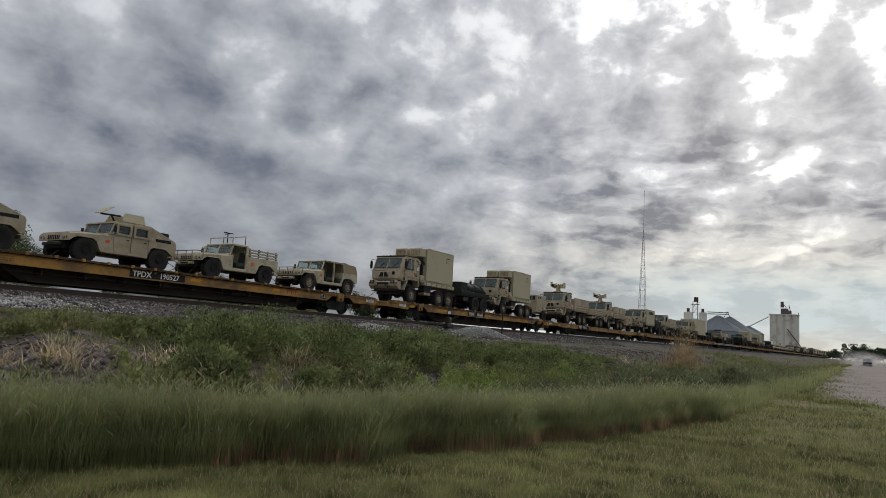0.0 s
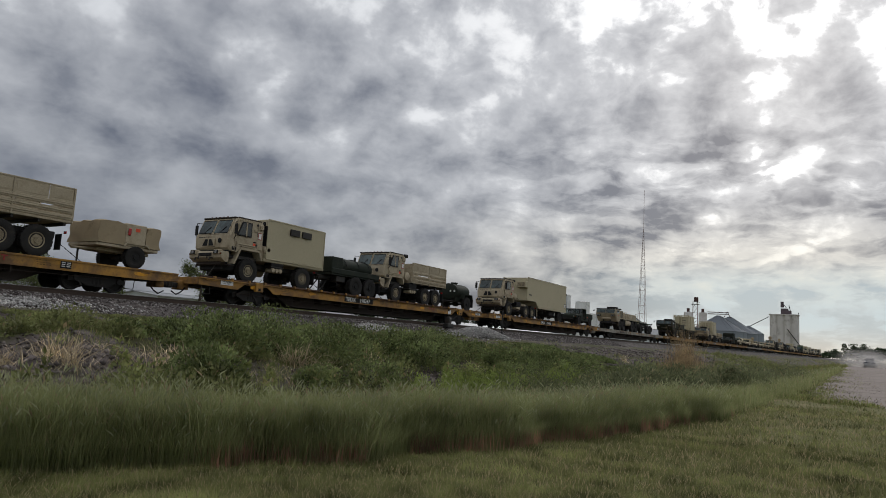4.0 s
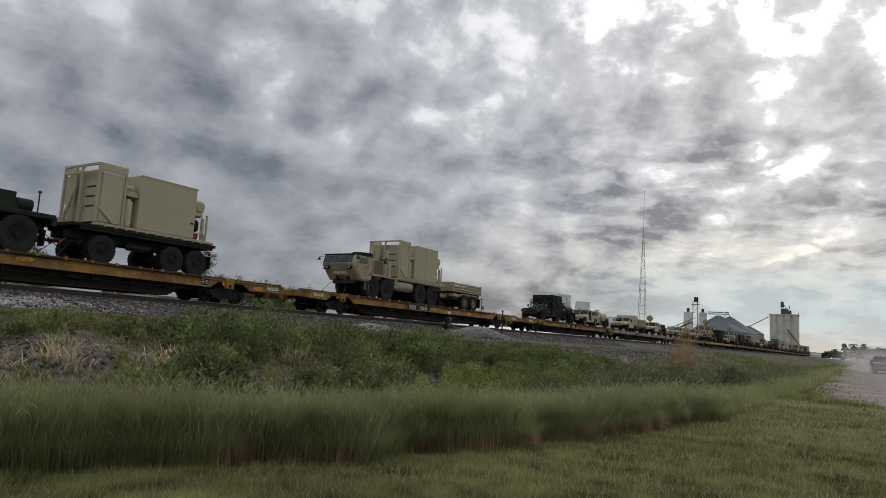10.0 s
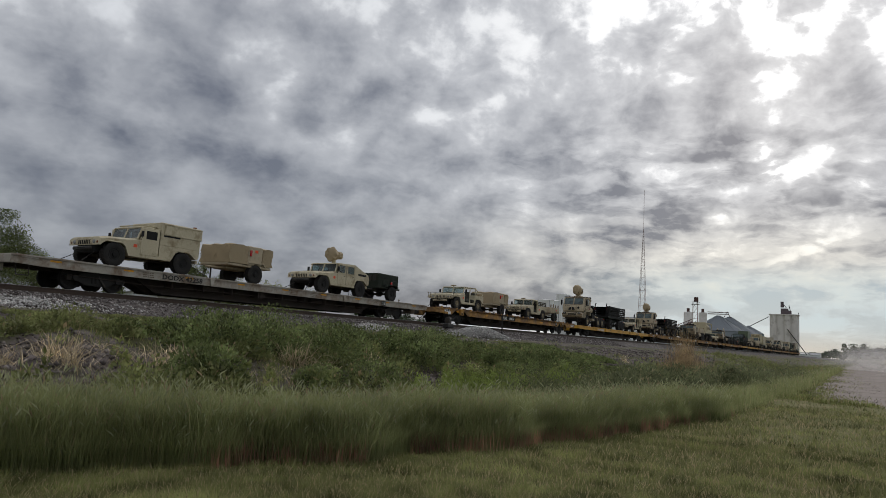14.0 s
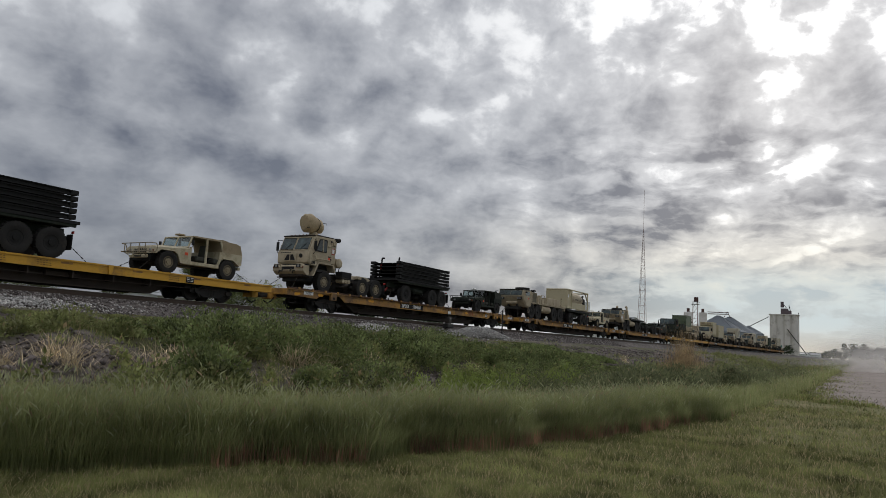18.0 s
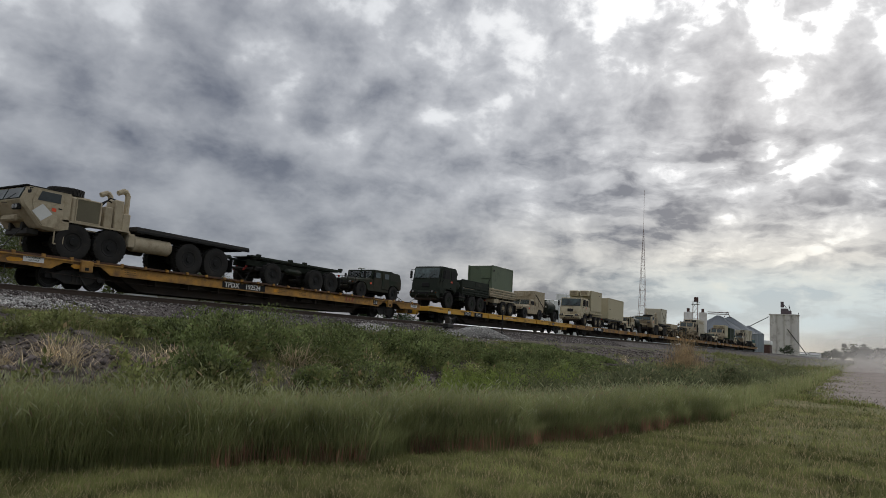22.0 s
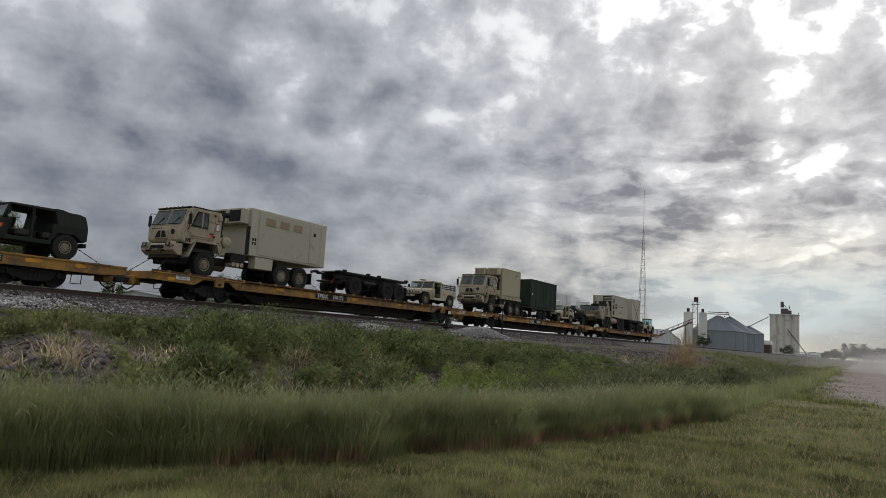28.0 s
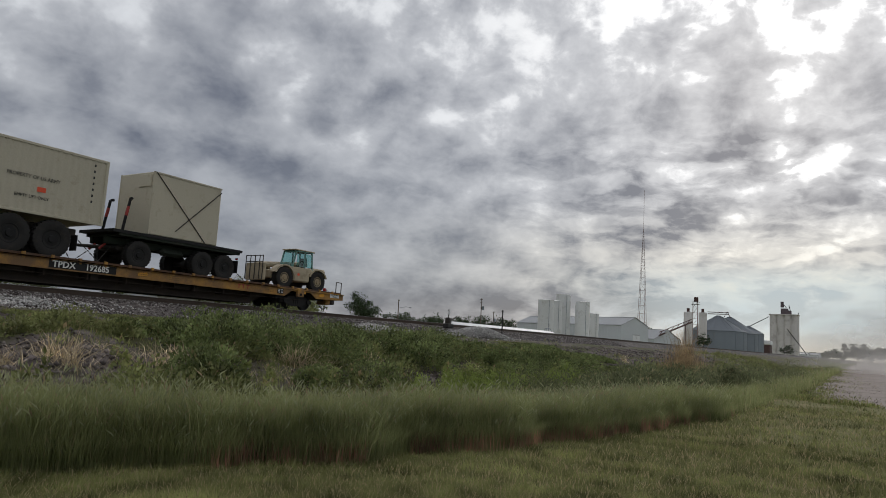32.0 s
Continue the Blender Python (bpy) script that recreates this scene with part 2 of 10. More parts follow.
STONE = stone_mat("grey_crushed_stone", (0.05, 0.04, 0.036), (0.40, 0.365, 0.35))
TEAL = mat("teal_cab_paint", (0.10, 0.22, 0.19), 0.6, var=0.2, scale=4, fine=25, bump=0.05)
LEAF = leaf_mat("tree_leaves", (0.075, 0.095, 0.034), (0.15, 0.175, 0.068), glow=0.3)
LEAF2 = leaf_mat("dark_tree_leaves", (0.028, 0.048, 0.02), (0.05, 0.08, 0.032), glow=0.2)
TALL = leaf_mat("tall_grass_blades", (0.232, 0.255, 0.106), (0.365, 0.385, 0.19), (0.44, 0.37, 0.22), 0.05, glow=0.72, vary=0.3)
WEED = leaf_mat("bank_weeds", (0.145, 0.170, 0.056), (0.275, 0.288, 0.112), (0.38, 0.29, 0.16), 0.09, glow=0.5)
BUSHDARK = leaf_mat("dark_weed_leaves", (0.112, 0.142, 0.050), (0.206, 0.244, 0.094), (0.22, 0.19, 0.09), 0.03, glow=0.35, vary=1.3)
BUSHY = leaf_mat("weed_leaves", (0.158, 0.178, 0.066), (0.255, 0.268, 0.108), (0.28, 0.24, 0.12), 0.04, glow=0.4)
SCRUB = leaf_mat("grey_green_scrub", (0.125, 0.142, 0.070), (0.205, 0.222, 0.115), (0.33, 0.28, 0.16), 0.04, glow=0.45)
FRESH = leaf_mat("fresh_weed_leaves", (0.15, 0.20, 0.045), (0.23, 0.28, 0.075), glow=0.45)
LAWN = leaf_mat("mown_grass_blades", (0.160, 0.172, 0.062), (0.258, 0.262, 0.110), (0.44, 0.36, 0.21), 0.16, glow=0.5)
STRAW = leaf_mat("dry_straw", (0.42, 0.325, 0.19), (0.70, 0.58, 0.395), glow=0.3)
TAWNY = leaf_mat("tawny_dry_grass", (0.26, 0.18, 0.10), (0.44, 0.33, 0.19), glow=0.35)
SEED = leaf_mat("grass_seed_heads", (0.30, 0.32, 0.17), (0.41, 0.42, 0.26), (0.36, 0.28, 0.18), 0.10, glow=0.5, vary=0.5)
STEM = leaf_mat("reddish_grass_stems", (0.40, 0.20, 0.14), (0.40, 0.30, 0.18), glow=0.5)

# ---- mesh helpers ----
def finish(bm, name, material, smooth=35):
    me = bpy.data.meshes.new(name)
    bm.normal_update()
    bm.to_mesh(me)
    bm.free()
    me.materials.append(material)
    if smooth:
        me.shade_smooth()
        me.set_sharp_from_angle(angle=radians(smooth))
    return me


def part(name, bm, material, parent, label="", at=None):
    """Links a bmesh (or a ready mesh) as one mesh object under a thing or a part."""
    me = bm if isinstance(bm, bpy.types.Mesh) else finish(bm, name, material)
    ob = new(name, me)
    ob.parent = parent
    if at is not None:
        ob.matrix_basis = at
    if label:
        ob["label"] = label
    return ob


def thing(name, label, category, group="", kind="", m=None):
    ob = new(name)
    ob.empty_display_size = 0.3
    if m is not None:
        ob.matrix_basis = m
    return tagged(ob, label, category, group, kind)


def box(bm, x0, x1, y0, y1, z0, z1, c=0.02):
    """A box with chamfered edges."""
    c = min(c, 0.45 * min(x1 - x0, y1 - y0, z1 - z0))
    if c < 0.004:
        v = [bm.verts.new((x, y, z)) for z in (z0, z1) for y in (y0, y1) for x in (x0, x1)]
        for f in ((0, 2, 3, 1), (4, 5, 7, 6), (0, 1, 5, 4), (2, 6, 7, 3), (0, 4, 6, 2), (1, 3, 7, 5)):
            bm.faces.new([v[i] for i in f])
        return
    lo, hi = (x0, y0, z0), (x1, y1, z1)
    v = {}
    for s in [(a, b, d) for a in (0, 1) for b in (0, 1) for d in (0, 1)]:
        for ax in range(3):
            p = [(lo[i] if s[i] == 0 else hi[i]) + (0 if i == ax else (c if s[i] == 0 else -c)) for i in range(3)]
            v[s, ax] = bm.verts.new(p)
    for ax in range(3):
        o = [i for i in range(3) if i != ax]
        for side in (0, 1):
            quad = []
            for a, b in ((0, 0), (1, 0), (1, 1), (0, 1)):
                s = [0, 0, 0]
                s[ax], s[o[0]], s[o[1]] = side, a, b
                quad.append(v[tuple(s), ax])
            bm.faces.new(quad)
        for a in (0, 1):
            for b in (0, 1):
                s0, s1 = [0, 0, 0], [0, 0, 0]
                s0[o[0]], s0[o[1]], s1[o[0]], s1[o[1]] = a, b, a, b
                s1[ax] = 1
                s0, s1 = tuple(s0), tuple(s1)
                bm.faces.new([v[s0, o[0]], v[s1, o[0]], v[s1, o[1]], v[s0, o[1]]])
    for s in [(a, b, d) for a in (0, 1) for b in (0, 1) for d in (0, 1)]:
        bm.faces.new([v[s, 0], v[s, 1], v[s, 2]])
    bmesh.ops.recalc_face_normals(bm, faces=bm.faces[-26:])


def prism(bm, poly, x0, x1, inset=0.0):
    """A side view (y, z) drawn out from x0 to x1; inset narrows nothing but the flanks' upper edge."""
    a = [bm.verts.new((x0, y, z)) for y, z in poly]
    b = [bm.verts.new((x1, y, z)) for y, z in poly]
    fs = [bm.faces.new(a), bm.faces.new(b[::-1])]
    k = len(poly)
    for i in range(k):
        fs.append(bm.faces.new((a[i], a[(i + 1) % k], b[(i + 1) % k], b[i])))
    bmesh.ops.recalc_face_normals(bm, faces=fs)


def loft(bm, rings, caps=True):
    """Skins rings of equally many points."""
    vs = [[bm.verts.new(p) for p in r] for r in rings]
    k = len(rings[0])
    fs = []
    for r0, r1 in zip(vs, vs[1:]):
        for i in range(k):
            fs.append(bm.faces.new((r0[i], r0[(i + 1) % k], r1[(i + 1) % k], r1[i])))
    if caps:
        fs.append(bm.faces.new(vs[0][::-1]))
        fs.append(bm.faces.new(vs[-1]))
    bmesh.ops.recalc_face_normals(bm, faces=fs)


def cyl(bm, p, q, r, n=12, r2=None):
    """A round bar from p to q."""
    p, q = Vector(p), Vector(q)
    d = (q - p).normalized()
    u = d.orthogonal().normalized()
    w = d.cross(u)
    r2 = r if r2 is None else r2
    ring = [[c + (u * math.cos(2 * math.pi * i / n) + w * math.sin(2 * math.pi * i / n)) * rr for i in range(n)] for c, rr in ((p, r), (q, r2))]
    loft(bm, ring)


def bars(bm, pts, r, n=6):
    for p, q in zip(pts, pts[1:]):
        cyl(bm, p, q, r, n)


def lathe(bm, prof, n=24, axis="x", at=(0, 0, 0)):
    """Turns a profile of (along, radius) about an axis."""
    rings = []
    for a, r in prof:
        ring = []
        for i in range(n):
            t = 2 * math.pi * i / n
            c, s = r * math.cos(t), r * math.sin(t)
            p = {"x": (a, c, s), "y": (c, a, s), "z": (c, s, a)}[axis]
            ring.append(Vector(p) + Vector(at))
        rings.append(ring)
    loft(bm, rings)


def arch(cy, cz, r, start, end, n=8):
    """Points of a wheel arch from one angle to another (degrees, 0 = back, 90 = up)."""
    return [(cy + r * math.cos(radians(start + (end - start) * i / n)), cz + r * math.sin(radians(start + (end - start) * i / n))) for i in range(n + 1)]


def quadplate(bm, pts, thick, nrm):
    """A thin plate with these corners, thickened along nrm."""
    nv = Vector(nrm).normalized() * thick
    a = [Vector(p) for p in pts]
    loft(bm, [a, [p + nv for p in a]])


WORDS = {}


def lettering(text, size, material, parent, at, name="lettering", squeeze=1.0, label="", bold=0.0):
    """Flat letters, 4 mm proud of what they stand on."""
    key = (text, size, material.name, squeeze, bold)
    if key not in WORDS:
        cu = bpy.data.curves.new("lettering", "FONT")
        cu.body, cu.size, cu.extrude, cu.resolution_u = text, size, 0.002, 2
        cu.offset = bold
        cu.align_x, cu.align_y = "CENTER", "CENTER"
        tmp = new("lettering", cu)
        me = bpy.data.meshes.new_from_object(tmp)
        bpy.data.objects.remove(tmp)
        me.transform(Matrix.Diagonal((squeeze, 1, 1, 1)))
        me.materials.clear()
        me.materials.append(material)
        WORDS[key] = me
    return part(name, WORDS[key], material, parent, label, at)


def on_side(x, y, z):
    """The pose of a flat mark on a flank that faces +x: it reads towards +y."""
    return pose(x, y, z, 90, 0, 90)


def plain_grid_mesh(name, xs, ys, height, material):
    """A sheet over a grid of x and y with a height for each crossing."""
    X, Y = np.meshgrid(xs, ys)
    Z = height(X, Y)
    co = np.stack([X, Y, Z], -1).reshape(-1, 3)
    nx, ny = len(xs), len(ys)
    i = (np.arange(ny - 1)[:, None] * nx + np.arange(nx - 1)[None]).reshape(-1)
    quads = np.stack([i, i + 1, i + 1 + nx, i + nx], -1)
    me = bpy.data.meshes.new(name)
    me.from_pydata(co.tolist(), [], quads.tolist())
    me.materials.append(material)
    me.shade_smooth()
    return me


def raw_mesh(name, co, faces, sizes, material):
    """A mesh from arrays: corners, the faces' corner numbers in a row, and how many each face has."""
    me = bpy.data.meshes.new(name)
    me.vertices.add(len(co))
    me.vertices.foreach_set("co", np.asarray(co, np.float32).reshape(-1))
    me.loops.add(len(faces))
    me.loops.foreach_set("vertex_index", np.asarray(faces, np.int32))
    me.polygons.add(len(sizes))
    start = np.concatenate([[0], np.cumsum(sizes)[:-1]])
    me.polygons.foreach_set("loop_start", start.astype(np.int32))
    me.materials.append(material)
    me.update(calc_edges=True)
    me.validate()
    return me

# ---- sky backdrop ----
def sky_material():
    """Broken overcast: cloud bodies from warped noise, a few large dark bodies and bright gaps, paler and clearer low over the horizon."""
    m = bpy.data.materials.new("cloudy_sky")
    m.use_nodes = True
    nt = m.node_tree
    n, l = nt.nodes, nt.links.new
    n.remove(n["Principled BSDF"])

    def math_(op, a, b=None, c=None, clamp=False):
        k = n.new("ShaderNodeMath")
        k.operation, k.use_clamp = op, clamp
        for i, v in enumerate((a, b, c)):
            if v is None:
                continue
            if isinstance(v, (int, float)):
                k.inputs[i].default_value = v
            else:
                l(v, k.inputs[i])
        return k.outputs[0]

    def ramp(v, a, b, to0=0.0, to1=1.0, smooth=True):
        k = n.new("ShaderNodeMapRange")
        k.interpolation_type = "SMOOTHSTEP" if smooth else "LINEAR"
        l(v, k.inputs["Value"])
        for name, x in (("From Min", a), ("From Max", b), ("To Min", to0), ("To Max", to1)):
            k.inputs[name].default_value = x
        return k.outputs[0]

    def noise_(vec, scale, detail, rough, dist=0.0):
        k = n.new("ShaderNodeTexNoise")
        k.inputs["Scale"].default_value, k.inputs["Detail"].default_value = scale, detail
        k.inputs["Roughness"].default_value, k.inputs["Distortion"].default_value = rough, dist
        l(vec, k.inputs["Vector"])
        return k

    def mixc(f, a, b):
        k = n.new("ShaderNodeMix")
        k.data_type = "RGBA"
        for s, v in (("Factor", f), ("A", a), ("B", b)):
            if isinstance(v, tuple):
                k.inputs[s].default_value = (*v, 1)
            elif isinstance(v, float):
                k.inputs[s].default_value = v
            else:
                l(v, k.inputs[s])
        return k.outputs["Result"]

    tc = n.new("ShaderNodeTexCoord")
    nrm = n.new("ShaderNodeVectorMath")
    nrm.operation = "NORMALIZE"
    l(tc.outputs["Object"], nrm.inputs[0])
    sep = n.new("ShaderNodeSeparateXYZ")
    l(nrm.outputs[0], sep.inputs[0])
    az = math_("ARCTAN2", sep.outputs[0], sep.outputs[1])
    el = math_("ARCSINE", sep.outputs[2])
    azd, eld = math_("MULTIPLY", az, 57.3), math_("MULTIPLY", el, 57.3)
    # bearing and height in degrees; the layer's cells get flatter towards the horizon
    lift = math_("LOGARITHM", math_("ADD", math_("MAXIMUM", eld, 0.0), 18.0), math.e)
    flat = n.new("ShaderNodeCombineXYZ")
    l(math_("MULTIPLY", azd, 0.125), flat.inputs[0])
    l(math_("MULTIPLY", lift, 6.4), flat.inputs[1])
    ang = n.new("ShaderNodeCombineXYZ")
    l(azd, ang.inputs[0])
    l(eld, ang.inputs[1])

    def bent(vec, by, amount):
        k = n.new("ShaderNodeVectorMath")
        k.operation = "MULTIPLY_ADD"
        l(by.outputs["Color"], k.inputs[0])
        k.inputs[1].default_value = amount
        k.inputs[2].default_value = [-0.5 * a for a in amount]
        o = n.new("ShaderNodeVectorMath")
        l(vec, o.inputs[0])
        l(k.outputs[0], o.inputs[1])
        return o.outputs[0]

    def moved(vec, by):
        k = n.new("ShaderNodeVectorMath")
        k.inputs[1].default_value = by
        l(vec, k.inputs[0])
        return k.outputs[0]
    angw = bent(ang.outputs[0], noise_(flat.outputs[0], 1.3, 4, 0.5), (3.4, 2.4, 0))
    flatw = bent(flat.outputs[0], noise_(flat.outputs[0], 1.6, 3, 0.5), (0.22, 0.22, 0))
    big = noise_(flatw, 0.62, 3, 0.5)
    dens = math_("MULTIPLY", math_("SUBTRACT", big.outputs[0], 0.5), SKY_BIG)

    def billow(vec):
        a = noise_(vec, 1.15, 7, 0.54)
        clump = ramp(a.outputs[0], 0.40, 0.63)
        return math_("ADD", math_("MULTIPLY", math_("SUBTRACT", clump, 0.5), SKY_CLUMP), math_("MULTIPLY", math_("SUBTRACT", a.outputs[0], 0.5), SKY_MID))
    def heaps(vec):
        """Rounded heaps, crowded side by side."""
        k = n.new("ShaderNodeTexVoronoi")
        k.feature = "SMOOTH_F1"
        k.voronoi_dimensions = "2D"
        k.normalize = True
        k.inputs["Scale"].default_value = 1.9
        k.inputs["Detail"].default_value = 3.0
        k.inputs["Roughness"].default_value = 0.5
        k.inputs["Smoothness"].default_value = 0.35
        l(vec, k.inputs["Vector"])
        return math_("MULTIPLY", math_("SUBTRACT", 0.36, k.outputs["Distance"]), SKY_HEAP)

    def layer(vec):
        return math_("ADD", billow(vec), heaps(bent(vec, noise_(vec, 2.4, 4, 0.5), (0.20, 0.20, 0))))
    here = layer(flatw)
    sunward = layer(moved(flatw, (0.05, 0.13, 0.0)))
    dens = math_("ADD", dens, here)
    # small broken puffs, crisper towards the sun
    near_v = n.new("ShaderNodeVectorMath")
    near_v.operation = "MULTIPLY"
    near_v.inputs[1].default_value = (0.30, 0.42, 1.0)
    l(angw, near_v.inputs[0])
    puffs = noise_(near_v.outputs[0], 1.25, 6, 0.56)
    puff = math_("MULTIPLY", math_("SUBTRACT", puffs.outputs[0], 0.5), ramp(az, -0.95, -0.15, 0.35, 1.15, False))
    dens = math_("ADD", dens, puff)
    # flat-based rows of cloud low on the sun's side
    row_v = n.new("ShaderNodeVectorMath")
    row_v.operation = "MULTIPLY"
    row_v.inputs[1].default_value = (0.15, 0.46, 1.0)
    l(angw, row_v.inputs[0])
    rows = ramp(noise_(row_v.outputs[0], 1.25, 6, 0.55).outputs[0], 0.42, 0.60)
    band = math_("MULTIPLY", ramp(az, -0.65, -0.2), ramp(el, 0.36, 0.22))
    dens = math_("ADD", dens, math_("MULTIPLY", math_("MULTIPLY", math_("SUBTRACT", rows, 0.42), band), 0.42))
    dens = math_("ADD", dens, ramp(el, 0.06, 0.45, 0.91, 0.43, False))
    # large dark bodies (+) and bright gaps (-): bearing, height, half width, half height in degrees, amount
    for a, e, wa, we, k_ in DARK_BODIES + BRIGHT_GAPS:
        k = n.new("ShaderNodeMapping")
        k.vector_type = "POINT"
        k.inputs["Location"].default_value = (-a / wa, -e / we, 0)
        k.inputs["Scale"].default_value = (1 / wa, 1 / we, 1)
        l(angw, k.inputs["Vector"])
        d = n.new("ShaderNodeVectorMath")
        d.operation = "LENGTH"
        l(k.outputs[0], d.inputs[0])
        dens = math_("ADD", dens, math_("MULTIPLY", ramp(d.outputs["Value"], 0.0, 1.6, 1, 0), k_))
    # thick cloud is dark, thin cloud bright; edges turned to the sun are brighter
    rim = math_("MULTIPLY", math_("SUBTRACT", here, sunward), SKY_RIM)
    shade = math_("SUBTRACT", dens, rim)
    cloud = ramp(shade, 0.34, 1.22, smooth=False)
    hole = ramp(shade, 0.54, 0.22)
    toward = n.new("ShaderNodeVectorMath")
    toward.operation = "DOT_PRODUCT"
    l(nrm.outputs[0], toward.inputs[0])
    toward.inputs[1].default_value = SUN_DIR
    near = math_("POWER", math_("MAXIMUM", toward.outputs["Value"], 0.0), 9.0)
    core = math_("POWER", math_("MAXIMUM", toward.outputs["Value"], 0.0), 60.0)
    lit = mixc(near, (0.50, 0.515, 0.545), (0.74, 0.75, 0.77))
    dark = mixc(near, (0.122, 0.134, 0.170), (0.150, 0.163, 0.200))
    col = mixc(cloud, lit, dark)
    gap = mixc(near, (0.66, 0.68, 0.71), (1.0, 1.0, 1.0))
    col = mixc(hole, col, gap)
    # clearer strip low over the horizon on the sun's side, cream-edged clouds above it
    low = ramp(el, 0.135, 0.085)
    east = ramp(az, -0.46, -0.13)
    blue = mixc(ramp(el, -0.01, 0.045), (0.60, 0.60, 0.55), (0.44, 0.545, 0.61))
    col = mixc(math_("MULTIPLY", math_("MULTIPLY", low, east), ramp(dens, 1.05, 0.7, 0.72, 1.0)), col, blue)
    cream = math_("MULTIPLY", math_("MULTIPLY", ramp(el, 0.05, 0.09), ramp(el, 0.22, 0.12)), math_("MULTIPLY", math_("SUBTRACT", 1.0, cloud), ramp(az, -0.8, -0.2)))
    col = mixc(math_("MULTIPLY", cream, 0.45), col, (0.78, 0.73, 0.60))
    west = math_("MULTIPLY", ramp(az, -0.35, -0.9), ramp(el, 0.34, 0.05))
    col = mixc(math_("MULTIPLY", west, 0.42), col, (0.225, 0.24, 0.275))
    high = ramp(el, 0.62, 1.0)
    col = mixc(high, col, (0.66, 0.67, 0.70))
    em = n.new("ShaderNodeEmission")
    l(col, em.inputs["Color"])
    l(math_("ADD", SKY_LIGHT, math_("MULTIPLY", math_("MULTIPLY", core, hole), 0.7)), em.inputs["Strength"])
    tr = n.new("ShaderNodeBsdfTransparent")
    tr.inputs["Color"].default_value = (0.115, 0.117, 0.12, 1)
    add = n.new("ShaderNodeAddShader")
    l(em.outputs[0], add.inputs[0])
    l(tr.outputs[0], add.inputs[1])
    l(add.outputs[0], n["Material Output"].inputs["Surface"])
    return m


SKY_LIGHT = 1.0
SKY_BIG, SKY_MID, SKY_CLUMP, SKY_HEAP, SKY_RIM = 0.42, 0.44, 0.26, 0.9, 0.35
DARK_BODIES = (
    (-56.8, 18.3, 9.4, 3.5, 0.31),
    (-48.7, 23.9, 7.0, 1.9, 0.16),
    (-38.0, 21.3, 5.4, 3.3, 0.25),
    (-41.1, 18.1, 5.6, 1.2, 0.13),
    (-51.2, 13.5, 9.4, 1.5, 0.23),
    (-43.4, 12.0, 6.1, 1.2, 0.13),
    (-32.2, 14.3, 4.5, 1.6, 0.18),
    (-22.8, 19.2, 5.2, 2.3, 0.18),
    (-25.5, 14.9, 5.2, 1.7, 0.17),
    (-16.7, 15.0, 4.2, 1.7, 0.17),
    (-9.4, 16.7, 2.1, 2.8, 0.29),
    (-12.0, 24.7, 4.2, 2.4, 0.14),
    (-0.0, 20.9, 1.9, 2.6, 0.29),
    (-0.5, 16.1, 1.9, 1.2, 0.21),
    (-19.8, 12.3, 6.6, 1.2, 0.13),
    (-63.7, 14.4, 5.6, 1.9, 0.13),
    (-60.6, 9.6, 9.4, 1.4, 0.10),
    (-5.4, 21.8, 1.9, 0.8, 0.21),
    (-12.2, 20.3, 3.6, 2.0, 0.15),
)
BRIGHT_GAPS = (
    (-4.2, 23.2, 3.0, 1.8, -0.27),
    (-20.3, 25.2, 2.4, 2.0, -0.18),
    (-15.2, 26.6, 1.9, 0.8, -0.18),
    (-2.5, 14.1, 2.6, 1.0, -0.09),
    (-3.6, 10.3, 1.6, 1.0, -0.19),
    (-31.9, 18.3, 2.8, 0.7, -0.15),
    (-27.9, 19.6, 0.8, 0.6, -0.13),
    (-45.0, 16.4, 2.1, 0.8, -0.08),
    (-50.4, 20.9, 1.6, 0.8, -0.08),
    (-0.6, 10.6, 2.1, 2.1, -0.16),
    (-28.6, 9.9, 2.6, 0.9, -0.11),
    (-25.3, 22.0, 2.1, 0.7, -0.11),
    (-65.4, 19.5, 4.7, 2.1, -0.07),
    (-6.0, 8.0, 9.0, 2.4, -0.16),
)
bm = bmesh.new()
rings, seg = 12, 36
dome_rows = [[(4200 * math.cos(radians(e)) * math.cos(2 * math.pi * i / seg), 4200 * math.cos(radians(e)) * math.sin(2 * math.pi * i / seg), 4200 * math.sin(radians(e))) for i in range(seg)] for e in [-6] + [j * 88 / rings for j in range(rings + 1)]]
loft(bm, dome_rows, caps=False)
cap = [v for v in bm.verts if v.co.z > 4200 * math.sin(radians(87))]
bm.faces.new(cap)
cloud_cover = new("sky_backdrop", finish(bm, "sky_backdrop", sky_material(), smooth=0))
tagged(cloud_cover, "grey broken overcast sky with bright gaps", "sky", kind="structure")


# ---- the lie of the land ----
def lawn_edge(y):
    """Where the mown grass meets the tall grass."""
    return -2.0 - 4.2 * np.exp(-(np.maximum(y, -2.0) - 2) / 5.0) - 0.02 * np.clip(y - 40, 0, 100) * 0.6


BANK_X = [-4000, -60, -40, -31.5, -30, -24.2, -22.6, -20.5, -17.5, -14.5, -12.0, -10.0, 4000]
BANK_Z = [0.6, 0.9, 1.0, 1.05, 1.1, 1.3, 1.38, 1.12, 0.62, 0.12, -0.35, -0.55, -0.55]


def wave(x, y, s, k):
    return np.sin(x * s + 1.3 * k + 1.7 * np.sin(y * s * 0.73 + k)) * np.sin(y * s * 0.9 + 2.1 * k + 1.2 * np.sin(x * s * 0.61))


